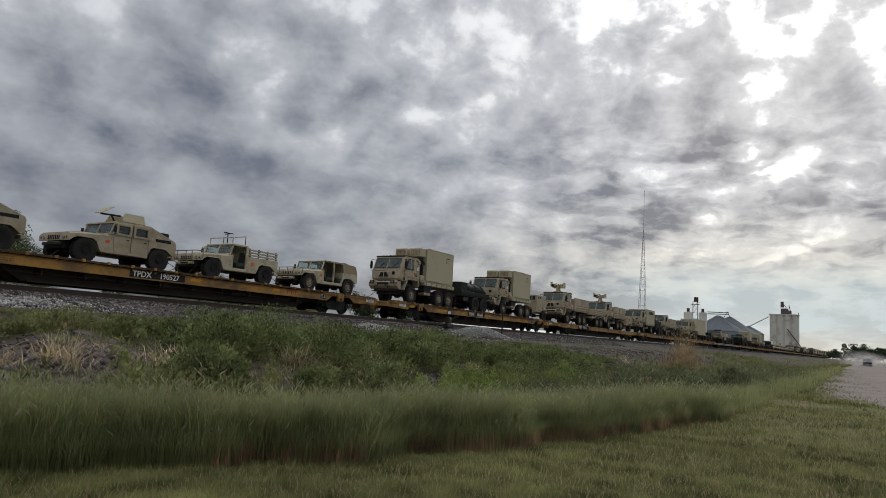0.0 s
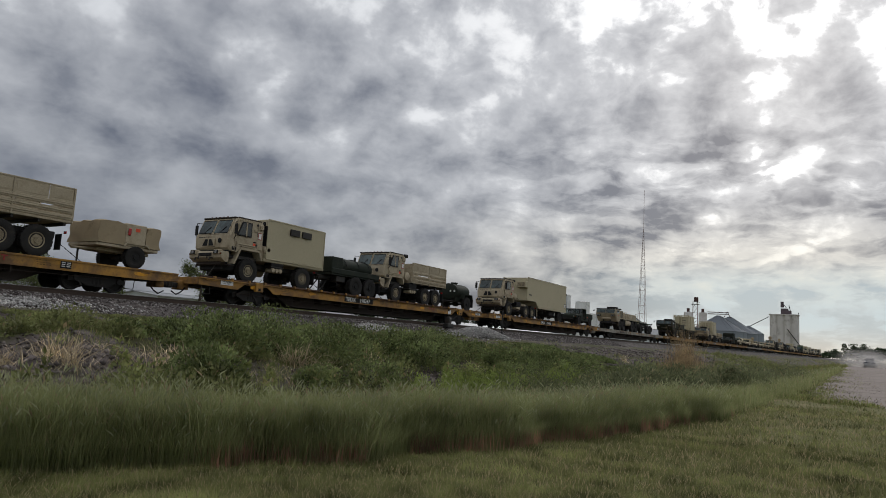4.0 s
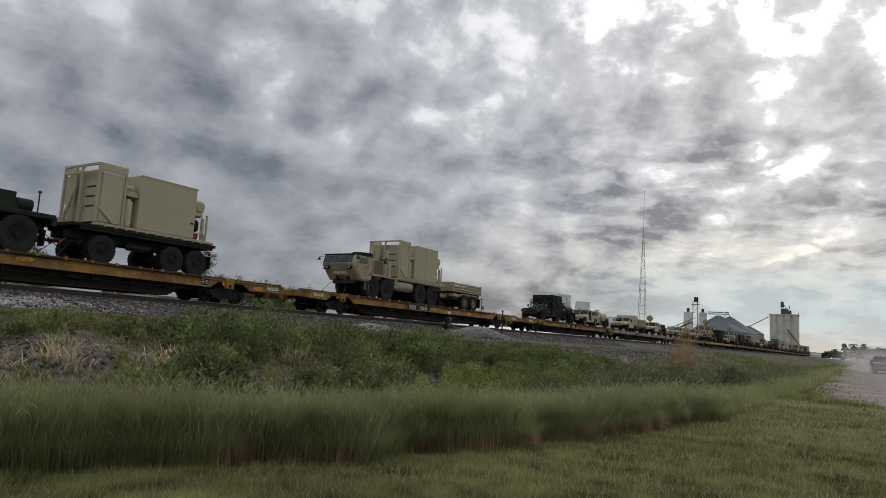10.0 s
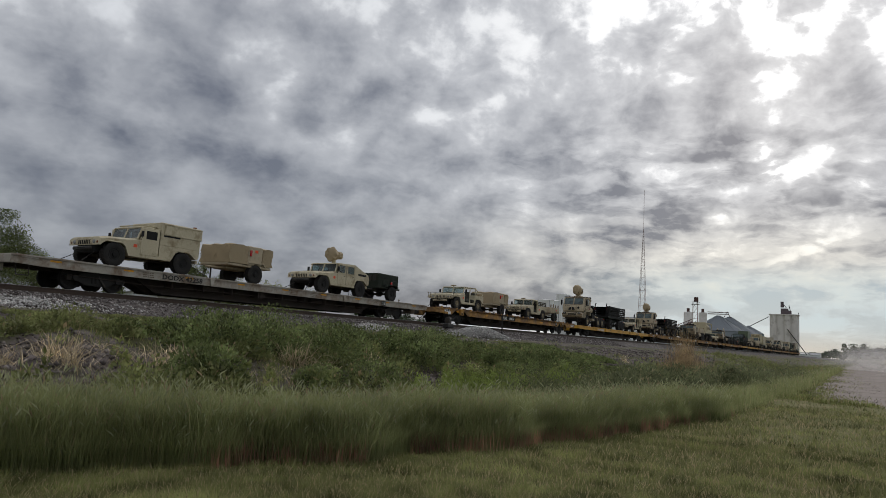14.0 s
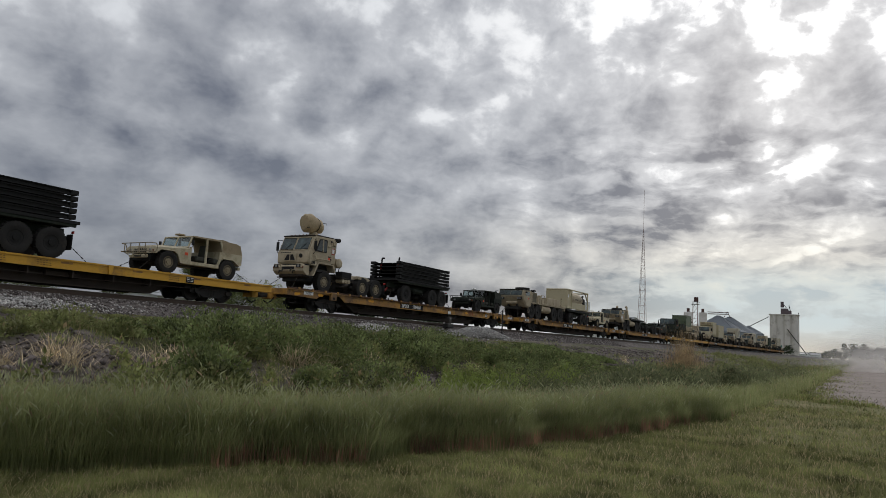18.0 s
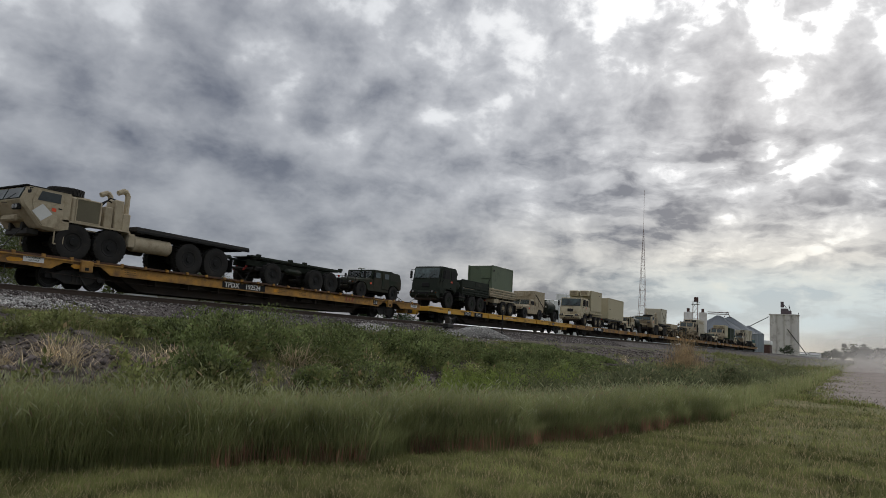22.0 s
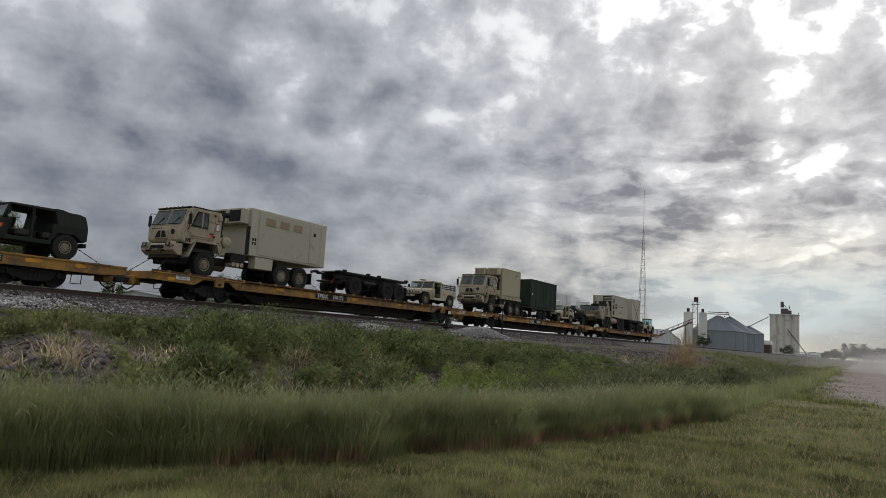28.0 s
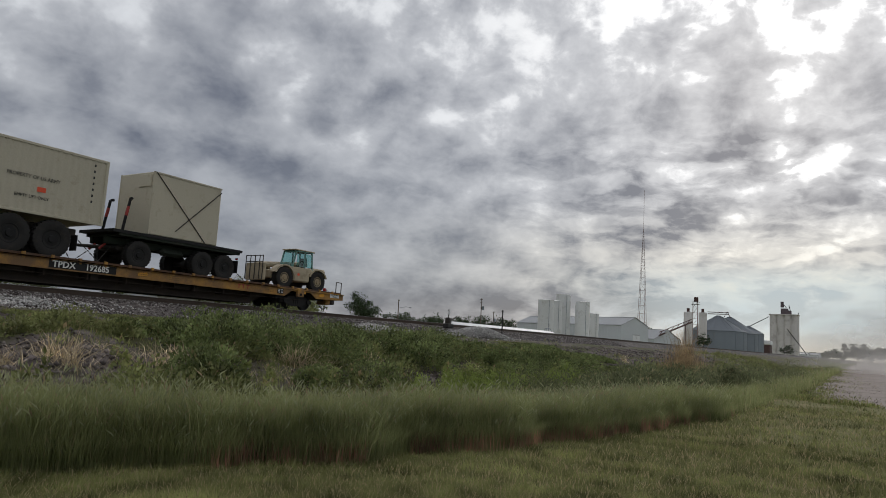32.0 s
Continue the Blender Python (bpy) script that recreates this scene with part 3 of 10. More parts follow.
def land(x, y):
    """Height of the ground."""
    x, y = np.asarray(x, float), np.asarray(y, float)
    u = np.clip((lawn_edge(y) - x) / 3.5, 0, 1)
    ditch = -0.55 * u * u * (3 - 2 * u)
    z = np.where(x < -8, np.maximum(np.interp(x, BANK_X, BANK_Z), np.where(x < -10.5, -9, ditch)), ditch)
    bank = np.clip(1 - np.abs(x + 16) / 7, 0, 1)
    z = z + bank * (0.26 * wave(x, y, 0.75, 1) + 0.11 * wave(x, y, 2.3, 2) + 0.05 * wave(x, y, 5.1, 9))
    lawn = np.clip((x - lawn_edge(y)) / 2, 0, 1) * np.clip(1 - np.abs(y) / 60, 0, 1)
    return z + lawn * 0.02 * wave(x, y, 1.6, 3) + 0.3 * np.clip((np.abs(x) - 300) / 2000, 0, 1) * wave(x, y, 0.004, 4)


def ground_material():
    m = bpy.data.materials.new("grass_and_soil")
    m.use_nodes = True
    n, l = m.node_tree.nodes, m.node_tree.links.new
    b = n["Principled BSDF"]
    tc = n.new("ShaderNodeTexCoord")

    def noise_(s, d):
        k = n.new("ShaderNodeTexNoise")
        k.inputs["Scale"].default_value, k.inputs["Detail"].default_value, k.inputs["Roughness"].default_value = s, d, 0.65
        l(tc.outputs["Object"], k.inputs["Vector"])
        return k.outputs[0]

    def ramp(v, a, b_):
        k = n.new("ShaderNodeMapRange")
        l(v, k.inputs["Value"])
        k.inputs["From Min"].default_value, k.inputs["From Max"].default_value = a, b_
        return k.outputs[0]

    def mix(f, a, c):
        k = n.new("ShaderNodeMix")
        k.data_type = "RGBA"
        l(f, k.inputs["Factor"])
        for s, v in (("A", a), ("B", c)):
            if isinstance(v, tuple):
                k.inputs[s].default_value = (*v, 1)
            else:
                l(v, k.inputs[s])
        return k.outputs["Result"]
    sep = n.new("ShaderNodeSeparateXYZ")
    l(tc.outputs["Object"], sep.inputs[0])
    fine = noise_(9, 6)
    green = mix(fine, (0.10, 0.105, 0.032), (0.20, 0.185, 0.08))
    lawn = mix(ramp(noise_(0.9, 5), 0.52, 0.7), green, (0.25, 0.20, 0.11))
    soil = mix(ramp(noise_(2.2, 8), 0.4, 0.62), (0.065, 0.053, 0.048), (0.165, 0.140, 0.130))
    bank = mix(ramp(noise_(0.35, 6), 0.47, 0.56), soil, (0.075, 0.075, 0.035))
    out = mix(ramp(sep.outputs[0], -8.0, -10.5), lawn, bank)
    far = mix(ramp(sep.outputs[0], -33.0, -36.0), out, lawn)
    l(far, b.inputs["Base Color"])
    b.inputs["Roughness"].default_value = 0.95
    b.inputs["Specular IOR Level"].default_value = 0.15
    bp = n.new("ShaderNodeBump")
    bp.inputs["Strength"].default_value, bp.inputs["Distance"].default_value = 0.7, 0.06
    l(noise_(6, 8), bp.inputs["Height"])
    l(bp.outputs[0], b.inputs["Normal"])
    return m


def spread(a, b, step, grow, far):
    """Grid lines: even between a and b, then growing out to +-far."""
    mid = list(np.arange(a, b + 1e-6, step))
    up, s, p = [], step, b
    while p < far:
        s *= grow
        p += s
        up.append(p)
    dn, s, p = [], step, a
    while p > -far:
        s *= grow
        p -= s
        dn.append(p)
    return np.array(dn[::-1] + mid + up)


gx, gy = spread(-26, 4, 0.25, 1.22, 4150), spread(0, 60, 0.35, 1.09, 4150)
ground = new("ground", plain_grid_mesh("ground", gx, gy, land, ground_material()))
tagged(ground, "mown lawn, weedy ditch and railway bank of dark soil", "ground", kind="structure")

# ---- ballast bed, rails, sleepers ----
def ballast_material():
    m = bpy.data.materials.new("grey_ballast")
    m.use_nodes = True
    n, l = m.node_tree.nodes, m.node_tree.links.new
    b = n["Principled BSDF"]
    tc = n.new("ShaderNodeTexCoord")
    vo = n.new("ShaderNodeTexVoronoi")
    vo.inputs["Scale"].default_value = 11
    l(tc.outputs["Object"], vo.inputs["Vector"])
    hsv = n.new("ShaderNodeSeparateColor")
    l(vo.outputs["Color"], hsv.inputs[0])
    cr = n.new("ShaderNodeValToRGB")
    cr.color_ramp.elements[0].color = (0.028, 0.022, 0.02, 1)
    cr.color_ramp.elements[1].color = (0.13, 0.112, 0.105, 1)
    l(hsv.outputs[0], cr.inputs[0])
    big = n.new("ShaderNodeTexNoise")
    big.inputs["Scale"].default_value, big.inputs["Detail"].default_value = 0.35, 4
    l(tc.outputs["Object"], big.inputs["Vector"])
    mr = n.new("ShaderNodeMapRange")
    mr.inputs["From Min"].default_value, mr.inputs["From Max"].default_value = 0.35, 0.65
    mr.inputs["To Min"].default_value, mr.inputs["To Max"].default_value = 0.45, 1.35
    l(big.outputs[0], mr.inputs["Value"])
    sc = n.new("ShaderNodeVectorMath")
    sc.operation = "SCALE"
    l(cr.outputs[0], sc.inputs[0])
    l(mr.outputs[0], sc.inputs["Scale"])
    l(sc.outputs[0], b.inputs["Base Color"])
    b.inputs["Roughness"].default_value = 0.95
    bp = n.new("ShaderNodeBump")
    bp.inputs["Strength"].default_value, bp.inputs["Distance"].default_value = 1.0, 0.05
    l(vo.outputs["Distance"], bp.inputs["Height"])
    l(bp.outputs[0], b.inputs["Normal"])
    return m


def ballast_height(x, y):
    d = np.abs(x - TRACK_X)
    z = np.interp(d, [0, 1.75, 4.2, 4.6], [1.98, 1.98, 1.28, 0.9])
    edge = np.clip((d - 1.9) / 0.6, 0, 1) * np.clip((4.2 - d) / 0.3, 0, 1)
    return z + edge * 0.05 * (wave(x, y, 2.1, 5) + 0.6 * wave(x, y, 5.3, 6))


BALLAST = ballast_material()
bx = np.concatenate([np.arange(TRACK_X - 4.6, TRACK_X - 1.7, 0.45), [TRACK_X - 1.75, TRACK_X + 1.75], np.arange(TRACK_X + 1.9, TRACK_X + 4.61, 0.2)])
by = np.concatenate([np.arange(-120, 0, 4), np.arange(0, 70, 0.25), np.arange(70, 200, 1.5), np.arange(200, 2000, 40)])
bed = new("ballast_bed", plain_grid_mesh("ballast_bed", np.sort(bx), by, ballast_height, BALLAST))
tagged(bed, "grey crushed stone ballast bed under the rails", "ballast", kind="structure")

for off in (-0.7525, 0.7525):
    rail = thing("rail", "long rusty steel rail with a polished head", "rail", "rails of the track", "structure")
    rx = TRACK_X + off
    bm = bmesh.new()
    web = [(-0.08, 2.02), (0.08, 2.02), (0.08, 2.04), (0.014, 2.065), (0.014, 2.195), (0.04, 2.205), (0.04, 2.242), (-0.04, 2.242), (-0.04, 2.205), (-0.014, 2.195), (-0.014, 2.065), (-0.08, 2.04)]
    loft(bm, [[(rx + a, y, z) for a, z in web] for y in (-120, 0, 40, 120, 400, 2000)])
    part("rail_web", bm, RAILSTEEL, rail)
    bm = bmesh.new()
    box(bm, rx - 0.032, rx + 0.032, -120, 2000, 2.242, 2.25, 0)
    part("rail_head", bm, RAILTOP, rail, "polished running surface")

# ---- gravel road ----
def road_left(y):
    y = np.asarray(y, float)
    return np.where(y > 26, -2.2 - 0.012 * (y - 26) + 0.6 * np.exp(-(y - 26) / 8), -1.6 + (26 - y) * 0.34 + 0.012 * (26 - y) ** 2)


def road_right(y):
    y = np.asarray(y, float)
    return np.where(y > 26, 9.0 - 0.012 * (y - 26), 9.0 + (26 - y) * 0.5 + 0.012 * (26 - y) ** 2)


ROADMAT = mat("pale_gravel_road", (0.25, 0.205, 0.18), 0.95, var=0.16, scale=1.2, fine=14, bump=0.6, dirt_or_light=(0.16, 0.13, 0.105), patch_amt=0.45, patch_scale=0.5, rnd=0.0)
ry = np.concatenate([np.arange(-60, 26, 1.0), np.arange(26, 120, 0.7), np.arange(120, 1500, 30)])
cols = 14
co, quads = [], []
for j, yy in enumerate(ry):
    a, b_ = float(road_left(yy)), float(road_right(yy))
    for i in range(cols):
        s = i / (cols - 1)
        wob = (0.5 * float(wave(i * 3.0, yy, 0.8, 7)) + 0.6 * float(wave(i * 5.0, yy, 2.3, 8)) * (yy < 90)) * (1 if i in (0, cols - 1) else 0)
        xx = a + (b_ - a) * s + wob
        co.append((xx, yy, float(land(xx, yy)) + (0.004 if i in (0, cols - 1) else 0.03 + 0.05 * math.sin(math.pi * s) - 0.02 * abs(math.sin(s * 9.4)))))
for j in range(len(ry) - 1):
    for i in range(cols - 1):
        k = j * cols + i
        quads.append((k, k + 1, k + 1 + cols, k + cols))
me = bpy.data.meshes.new("road")
me.from_pydata(co, [], quads)
me.materials.append(ROADMAT)
me.shade_smooth()
tagged(new("road", me), "pale dusty gravel road beside the lawn", "road", kind="structure")

# ---- grass, weeds, stones ----
RNG = np.random.default_rng(7)


def blades(name, x, y, z, h, w, lean, material, label, category, bend=0.4):
    """Many separate grass blades: each a narrow strip that leans over and tapers to its tip."""
    n = len(x)
    a, f = RNG.uniform(0, 2 * np.pi, n), RNG.uniform(0, np.pi, n)
    base = np.stack([x, y, z], -1)
    side = np.stack([np.cos(f), np.sin(f), np.zeros(n)], -1) * (w / 2)[:, None]
    over = np.stack([np.cos(a), np.sin(a), np.zeros(n)], -1) * (lean * h)[:, None]
    up = np.zeros((n, 3))
    up[:, 2] = h
    mid = base + up * 0.58 + over * bend
    tip = base + up * (1 - 0.25 * lean[:, None] ** 2) + over
    co = np.stack([base - side, base + side, mid + side * 0.75, mid - side * 0.75, tip], 1).reshape(-1, 3)
    k = np.arange(n)[:, None] * 5
    faces = np.concatenate([k, k + 1, k + 2, k + 3, k + 3, k + 2, k + 4], 1).reshape(-1)
    sizes = np.tile([4, 3], n)
    ob = new(name, raw_mesh(name, co, faces, sizes, material))
    return tagged(ob, label, category, kind="stuff")


def seeds(name, p, size, material, label, category):
    """Feathery seed heads: slim double wedges at the blades' tips."""
    n = len(p)
    a, t = RNG.uniform(0, 2 * np.pi, n), RNG.uniform(0.2, 1.3, n)
    d = np.stack([np.cos(a) * t, np.sin(a) * t, np.ones(n)], -1)
    s = np.stack([-np.sin(a), np.cos(a), np.zeros(n)], -1) * (size * 0.11)[:, None]
    q = np.cross(d, s)
    co = np.stack([p, p + d * (size * 0.45)[:, None] + s, p + d * (size * 0.45)[:, None] - s, p + d * size[:, None], p + d * (size * 0.4)[:, None] + q], 1).reshape(-1, 3)
    k = np.arange(n)[:, None] * 5
    faces = np.concatenate([k, k + 1, k + 3, k + 2, k, k + 4, k + 3], 1).reshape(-1)
    ob = new(name, raw_mesh(name, co, faces, np.tile([4, 3], n), material))
    return tagged(ob, label, category, kind="stuff")


def stones(name, x, y, z, r, material, label, category):
    """Many small broken stones: jittered double pyramids."""
    n = len(x)
    base = np.array([[1, 0, 0], [0, 1, 0], [-1, 0, 0], [0, -1, 0], [0, 0, 1], [0, 0, -1]], float)
    j = base[None] * RNG.uniform(0.55, 1.15, (n, 6, 1)) + RNG.uniform(-0.28, 0.28, (n, 6, 3))
    t = RNG.uniform(0, 2 * np.pi, n)
    c, s = np.cos(t)[:, None], np.sin(t)[:, None]
    jx, jy = j[..., 0] * c - j[..., 1] * s, j[..., 0] * s + j[..., 1] * c
    co = np.stack([jx * r[:, None] * 1.2 + x[:, None], jy * r[:, None] + y[:, None], j[..., 2] * r[:, None] * 0.8 + z[:, None]], -1).reshape(-1, 3)
    tri = np.array([[0, 1, 4], [1, 2, 4], [2, 3, 4], [3, 0, 4], [1, 0, 5], [2, 1, 5], [3, 2, 5], [0, 3, 5]])
    faces = (np.arange(n)[:, None, None] * 6 + tri[None]).reshape(-1)
    ob = new(name, raw_mesh(name, co, faces, np.full(n * 8, 3), material))
    return tagged(ob, label, category, kind="stuff")


def patchy(x, y, s, k):
    """A soft blotchy field between 0 and 1."""
    return 0.5 + 0.25 * (wave(x, y, s, k) + wave(x + 3.1, y - 1.7, s * 2.3, k + 3))


def tall_grass():
    out = []
    for y0, y1, n, wide in ((-25, 0.5, 26000, 1.8), (0.5, 13, 165000, 0.72), (13, 34, 66000, 1.1), (34, 110, 24000, 2.8)):
        y = y0 + (y1 - y0) * (RNG.random(n) ** 1.2 if y0 >= 0 else RNG.random(n))
        u = RNG.random(n) ** 1.55 * 5.2
        x = lawn_edge(y) - u + 0.18 * wave(y * 2, y, 1.3, 2)
        keep = (x > -11.2) & ((y < 17 + 2 * wave(x, y, 0.8, 3)) | (RNG.random(n) < 0.12))
        rise = np.clip(u / 0.14, 0.5, 1)
        far = np.clip((y - 25) / 50, 0, 1)
        h = (0.58 + 0.22 * patchy(x, y, 0.7, 4) + RNG.normal(0, 0.07, n)) * rise * (1 - 0.25 * far) * (0.85 + 0.15 * np.clip((8 - y) / 5, 0, 1))
        out.append(np.stack([x, y, h, np.full(n, wide)], -1)[keep])
    a = np.concatenate(out)
    x, y, h, wide = a.T
    z = land(x, y) - 0.02
    n = len(x)
    blades("tall_grass", x, y, z, h, RNG.uniform(0.006, 0.011, n) * wide, RNG.uniform(0.04, 1.0, n) ** 2 * 0.75, TALL, "tall grey-green meadow grass in the ditch", "grass", 0.3)
    # flowering tips over the stand
    i = RNG.choice(n, 46000, replace=False)
    i = i[h[i] > 0.45]
    p = np.stack([x[i] + RNG.normal(0, 0.08, len(i)), y[i] + RNG.normal(0, 0.08, len(i)), z[i] + h[i] * RNG.uniform(0.45, 1.02, len(i))], -1)
    seeds("grass_seed_heads", p, RNG.uniform(0.04, 0.085, len(i)) * np.maximum(wide[i], 1), SEED, "pale seed heads of the tall grass", "grass")
    # reddish stems along the foot of the stand
    m = 12000
    y2 = 1.0 + 14 * RNG.random(m) ** 1.2
    x2 = lawn_edge(y2) - RNG.random(m) * 0.28 + 0.06 + 0.18 * wave(y2 * 2, y2, 1.3, 2)
    red = patchy(x2, y2, 0.9, 9) > 0.51
    x2, y2 = x2[red], y2[red]
    blades("grass_stems", x2, y2, land(x2, y2), RNG.uniform(0.08, 0.26, len(x2)), RNG.uniform(0.005, 0.010, len(x2)), RNG.uniform(0.05, 0.3, len(x2)), STEM, "reddish stems at the foot of the tall grass", "grass", 0.3)


STRAW_SPOTS = ((-14.9, 8.6, 0.75, 150), (-14.0, 8.3, 0.5, 90), (-14.6, 7.2, 0.55, 80), (-14.5, 11.0, 0.7, 120), (-15.4, 12.0, 0.5, 70), (-14.4, 12.9, 0.55, 70),
               (-14.4, 15.4, 0.9, 260), (-17.6, 18.6, 0.8, 110), (-13.9, 16.0, 0.6, 80), (-14.3, 18.7, 0.6, 80), (-14.8, 21.6, 0.5, 60), (-14.2, 26.0, 0.5, 40), (-15.6, 52.0, 0.7, 70))


def open_ground(x, y):
    """False close to a straw tuft, just below it on the slope, and along the open stretch below the stone pile."""
    ok = ~((np.abs(y + x * 1.83) < 3.4) & (x < -17.0) & (y > 28))
    for cx, cy, size, n in STRAW_SPOTS:
        d = np.hypot(cx, cy)
        ux, uy = -cx / d, -cy / d
        along = (x - cx) * ux + (y - cy) * uy
        across = np.abs((x - cx) * uy - (y - cy) * ux)
        ok &= ~((along > -0.5) & (along < 2.2) & (across < 0.75 * size + 0.15))
    return ok


def bare(x, y):
    """Where the bank shows dark broken soil instead of weeds."""
    a = 1.7 * np.exp(-(((x + 14.5) / 1.5) ** 2 + ((y - 8.0) / 2.4) ** 2))
    b = np.exp(-(((x + 14.4) / 1.0) ** 2 + ((y - 11.8) / 1.6) ** 2)) * 1.3
    c = 1.6 * np.exp(-(((x + 17.6) / 3.3) ** 2 + ((y - 68) / 22) ** 2)) + np.exp(-(((x + 14.2) / 0.8) ** 2 + ((y - 42) / 6) ** 2))
    d = np.exp(-(((x + 12.6) / 0.9) ** 2 + ((y - 21) / 6) ** 2)) * 0.45
    return a + b + c + d + 0.35 * np.clip(patchy(x, y, 0.8, 6) - 0.5, 0, 1) * 5 * (y < 40)


def bank_weeds():
    out = []
    for y0, y1, n, wide in ((-25, 2, 30000, 1.6), (2, 16, 46000, 1.0), (16, 45, 60000, 1.3), (45, 120, 34000, 2.2), (120, 420, 16000, 5.0)):
        y = y0 + (y1 - y0) * RNG.random(n) ** 1.1
        x = -23.3 + RNG.random(n) * (12.9 if y0 < 100 else 20)
        keep = RNG.random(n) > np.clip(bare(x, y) * 1.5, 0, 0.99)
        keep &= RNG.random(n) < 0.25 + 1.1 * patchy(x, y, 1.5, 11)
        clump = patchy(x, y, 2.2, 8) * patchy(x, y, 0.9, 5)
        h = (0.07 + 0.30 * clump) * np.where(y < 16, 1.25, 0.7) + RNG.normal(0, 0.04, n)
        h = np.clip(h, 0.05, 0.6) * np.clip((-20.2 - x) / -3.2 + 0.35, 0.35, 1.2) * np.where(wide > 4, 1.6, 1)
        out.append(np.stack([x, y, h, np.full(n, wide)], -1)[keep])
    a = np.concatenate(out)
    x, y, h, wide = a.T
    n = len(x)
    blades("bank_weeds", x, y, land(x, y) - 0.02, h, RNG.uniform(0.008, 0.02, n) * wide, RNG.uniform(0.1, 0.9, n), WEED, "low green weeds on the railway bank", "weeds")


def tufts():
    """Dry straw tufts, each one lying its own way."""
    for k, (cx, cy, size, n) in enumerate(STRAW_SPOTS):
        size, n = size * 1.55, int(n * 0.85)
        x, y = cx + RNG.normal(0, 0.15 * size, n), cy + RNG.normal(0, 0.2 * size, n)
        ob = blades("straw_tuft", x, y, land(x, y) - 0.02, RNG.uniform(0.2, 0.85, n) ** 1.3 * size, RNG.uniform(0.012, 0.028, n), RNG.uniform(0.15, 1.9, n), STRAW, "dry bleached straw tuft on the bank", "straw", 0.5)
    n = 900
    x, y = -8.9 + RNG.normal(0, 0.6, n), 41 + RNG.normal(0, 1.1, n)
    blades("straw_tuft", x, y, land(x, y), RNG.uniform(0.8, 1.9, n) * (1 + np.exp(-((x + 8.9) / 0.5) ** 2)), RNG.uniform(0.010, 0.024, n), RNG.uniform(0.05, 0.35, n), TAWNY, "tall tawny stand of dry grass", "straw", 0.3)
    # loose straw between the tufts
    n = 1300
    y = 5.5 + 9 * RNG.random(n) ** 1.2
    x = -16 + 3.4 * RNG.random(n)
    blades("loose_straw", x, y, land(x, y), RNG.uniform(0.08, 0.4, n), RNG.uniform(0.006, 0.012, n), RNG.uniform(0.6, 2.0, n), STRAW, "scattered dry straw on the bank", "straw", 0.5)


def lawn_blades():
    out = []
    for r0, r1, n, wide in ((3.2, 6.0, 90000, 1.0), (5.5, 10.5, 90000, 1.25), (9.5, 19, 90000, 1.6), (17, 48, 75000, 2.6)):
        r = r0 + (r1 - r0) * RNG.random(n)
        a = np.radians(-68 + 76 * RNG.random(n))
        x, y = r * np.sin(a), r * np.cos(a)
        keep = (x > lawn_edge(y) - 0.15) & (x < road_left(y) + 0.5 - 1.2 * RNG.random(n) * (y > 20))
        thick = patchy(x, y, 1.7, 3)
        keep &= RNG.random(n) < 0.35 + 0.8 * thick
        h = 0.03 + 0.05 * RNG.random(n) + 0.035 * thick
        out.append(np.stack([x, y, h, np.full(n, wide)], -1)[keep])
    # coarser grass on the rest of the lawn round about
    n = 60000
    r, a = 16 * np.sqrt(RNG.random(n)), RNG.uniform(-np.pi, np.pi, n)
    x, y = r * np.sin(a), r * np.cos(a)
    deg = np.degrees(a)
    keep = (x > lawn_edge(y) - 0.15) & (x < road_left(y)) & ((deg < -66) | (deg > 6) | (r < 3.3)) & (np.hypot(x, y) > 0.25)
    thick = patchy(x, y, 1.7, 3)
    keep &= RNG.random(n) < 0.35 + 0.8 * thick
    h = 0.03 + 0.05 * RNG.random(n) + 0.035 * thick
    out.append(np.stack([x, y, h, np.full(n, 3.2)], -1)[keep])
    a = np.concatenate(out)
    x, y, h, wide = a.T
    n = len(x)
    blades("lawn_grass", x, y, land(x, y) - 0.005, h, RNG.uniform(0.004, 0.009, n) * wide, RNG.uniform(0.1, 1.2, n), LAWN, "short mown grass with bleached cuttings", "grass", 0.45)


def road_edge_weeds():
    n = 26000
    y = 22 + 90 * RNG.random(n) ** 1.5
    u = RNG.normal(-0.3, 1.1, n)
    x = road_left(y) + u
    keep = (patchy(x, y, 0.9, 2) > 0.4 + 0.1 * np.clip(u, 0, 3)) & (u < 3)
    x, y = x[keep], y[keep]
    blades("road_edge_grass", x, y, land(x, y), RNG.uniform(0.05, 0.16, len(x)), RNG.uniform(0.01, 0.022, len(x)), RNG.uniform(0.1, 0.8, len(x)), WEED, "ragged grass along the road's edge", "grass")
    # low scrub further along the ditch
    n = 14000
    y = 45 + 260 * RNG.random(n) ** 1.3
    x = -3.5 - 6.0 * RNG.random(n)
    clump = patchy(x, y, 0.35, 14)
    keep = clump > 0.5
    x, y, clump = x[keep], y[keep], clump[keep]
    blades("ditch_scrub", x, y, land(x, y), (0.4 + 1.3 * (clump - 0.5)) * RNG.uniform(0.5, 1.2, len(x)), RNG.uniform(0.04, 0.10, len(x)), RNG.uniform(0.1, 0.7, len(x)), WEED, "green scrub along the far ditch", "scrub")


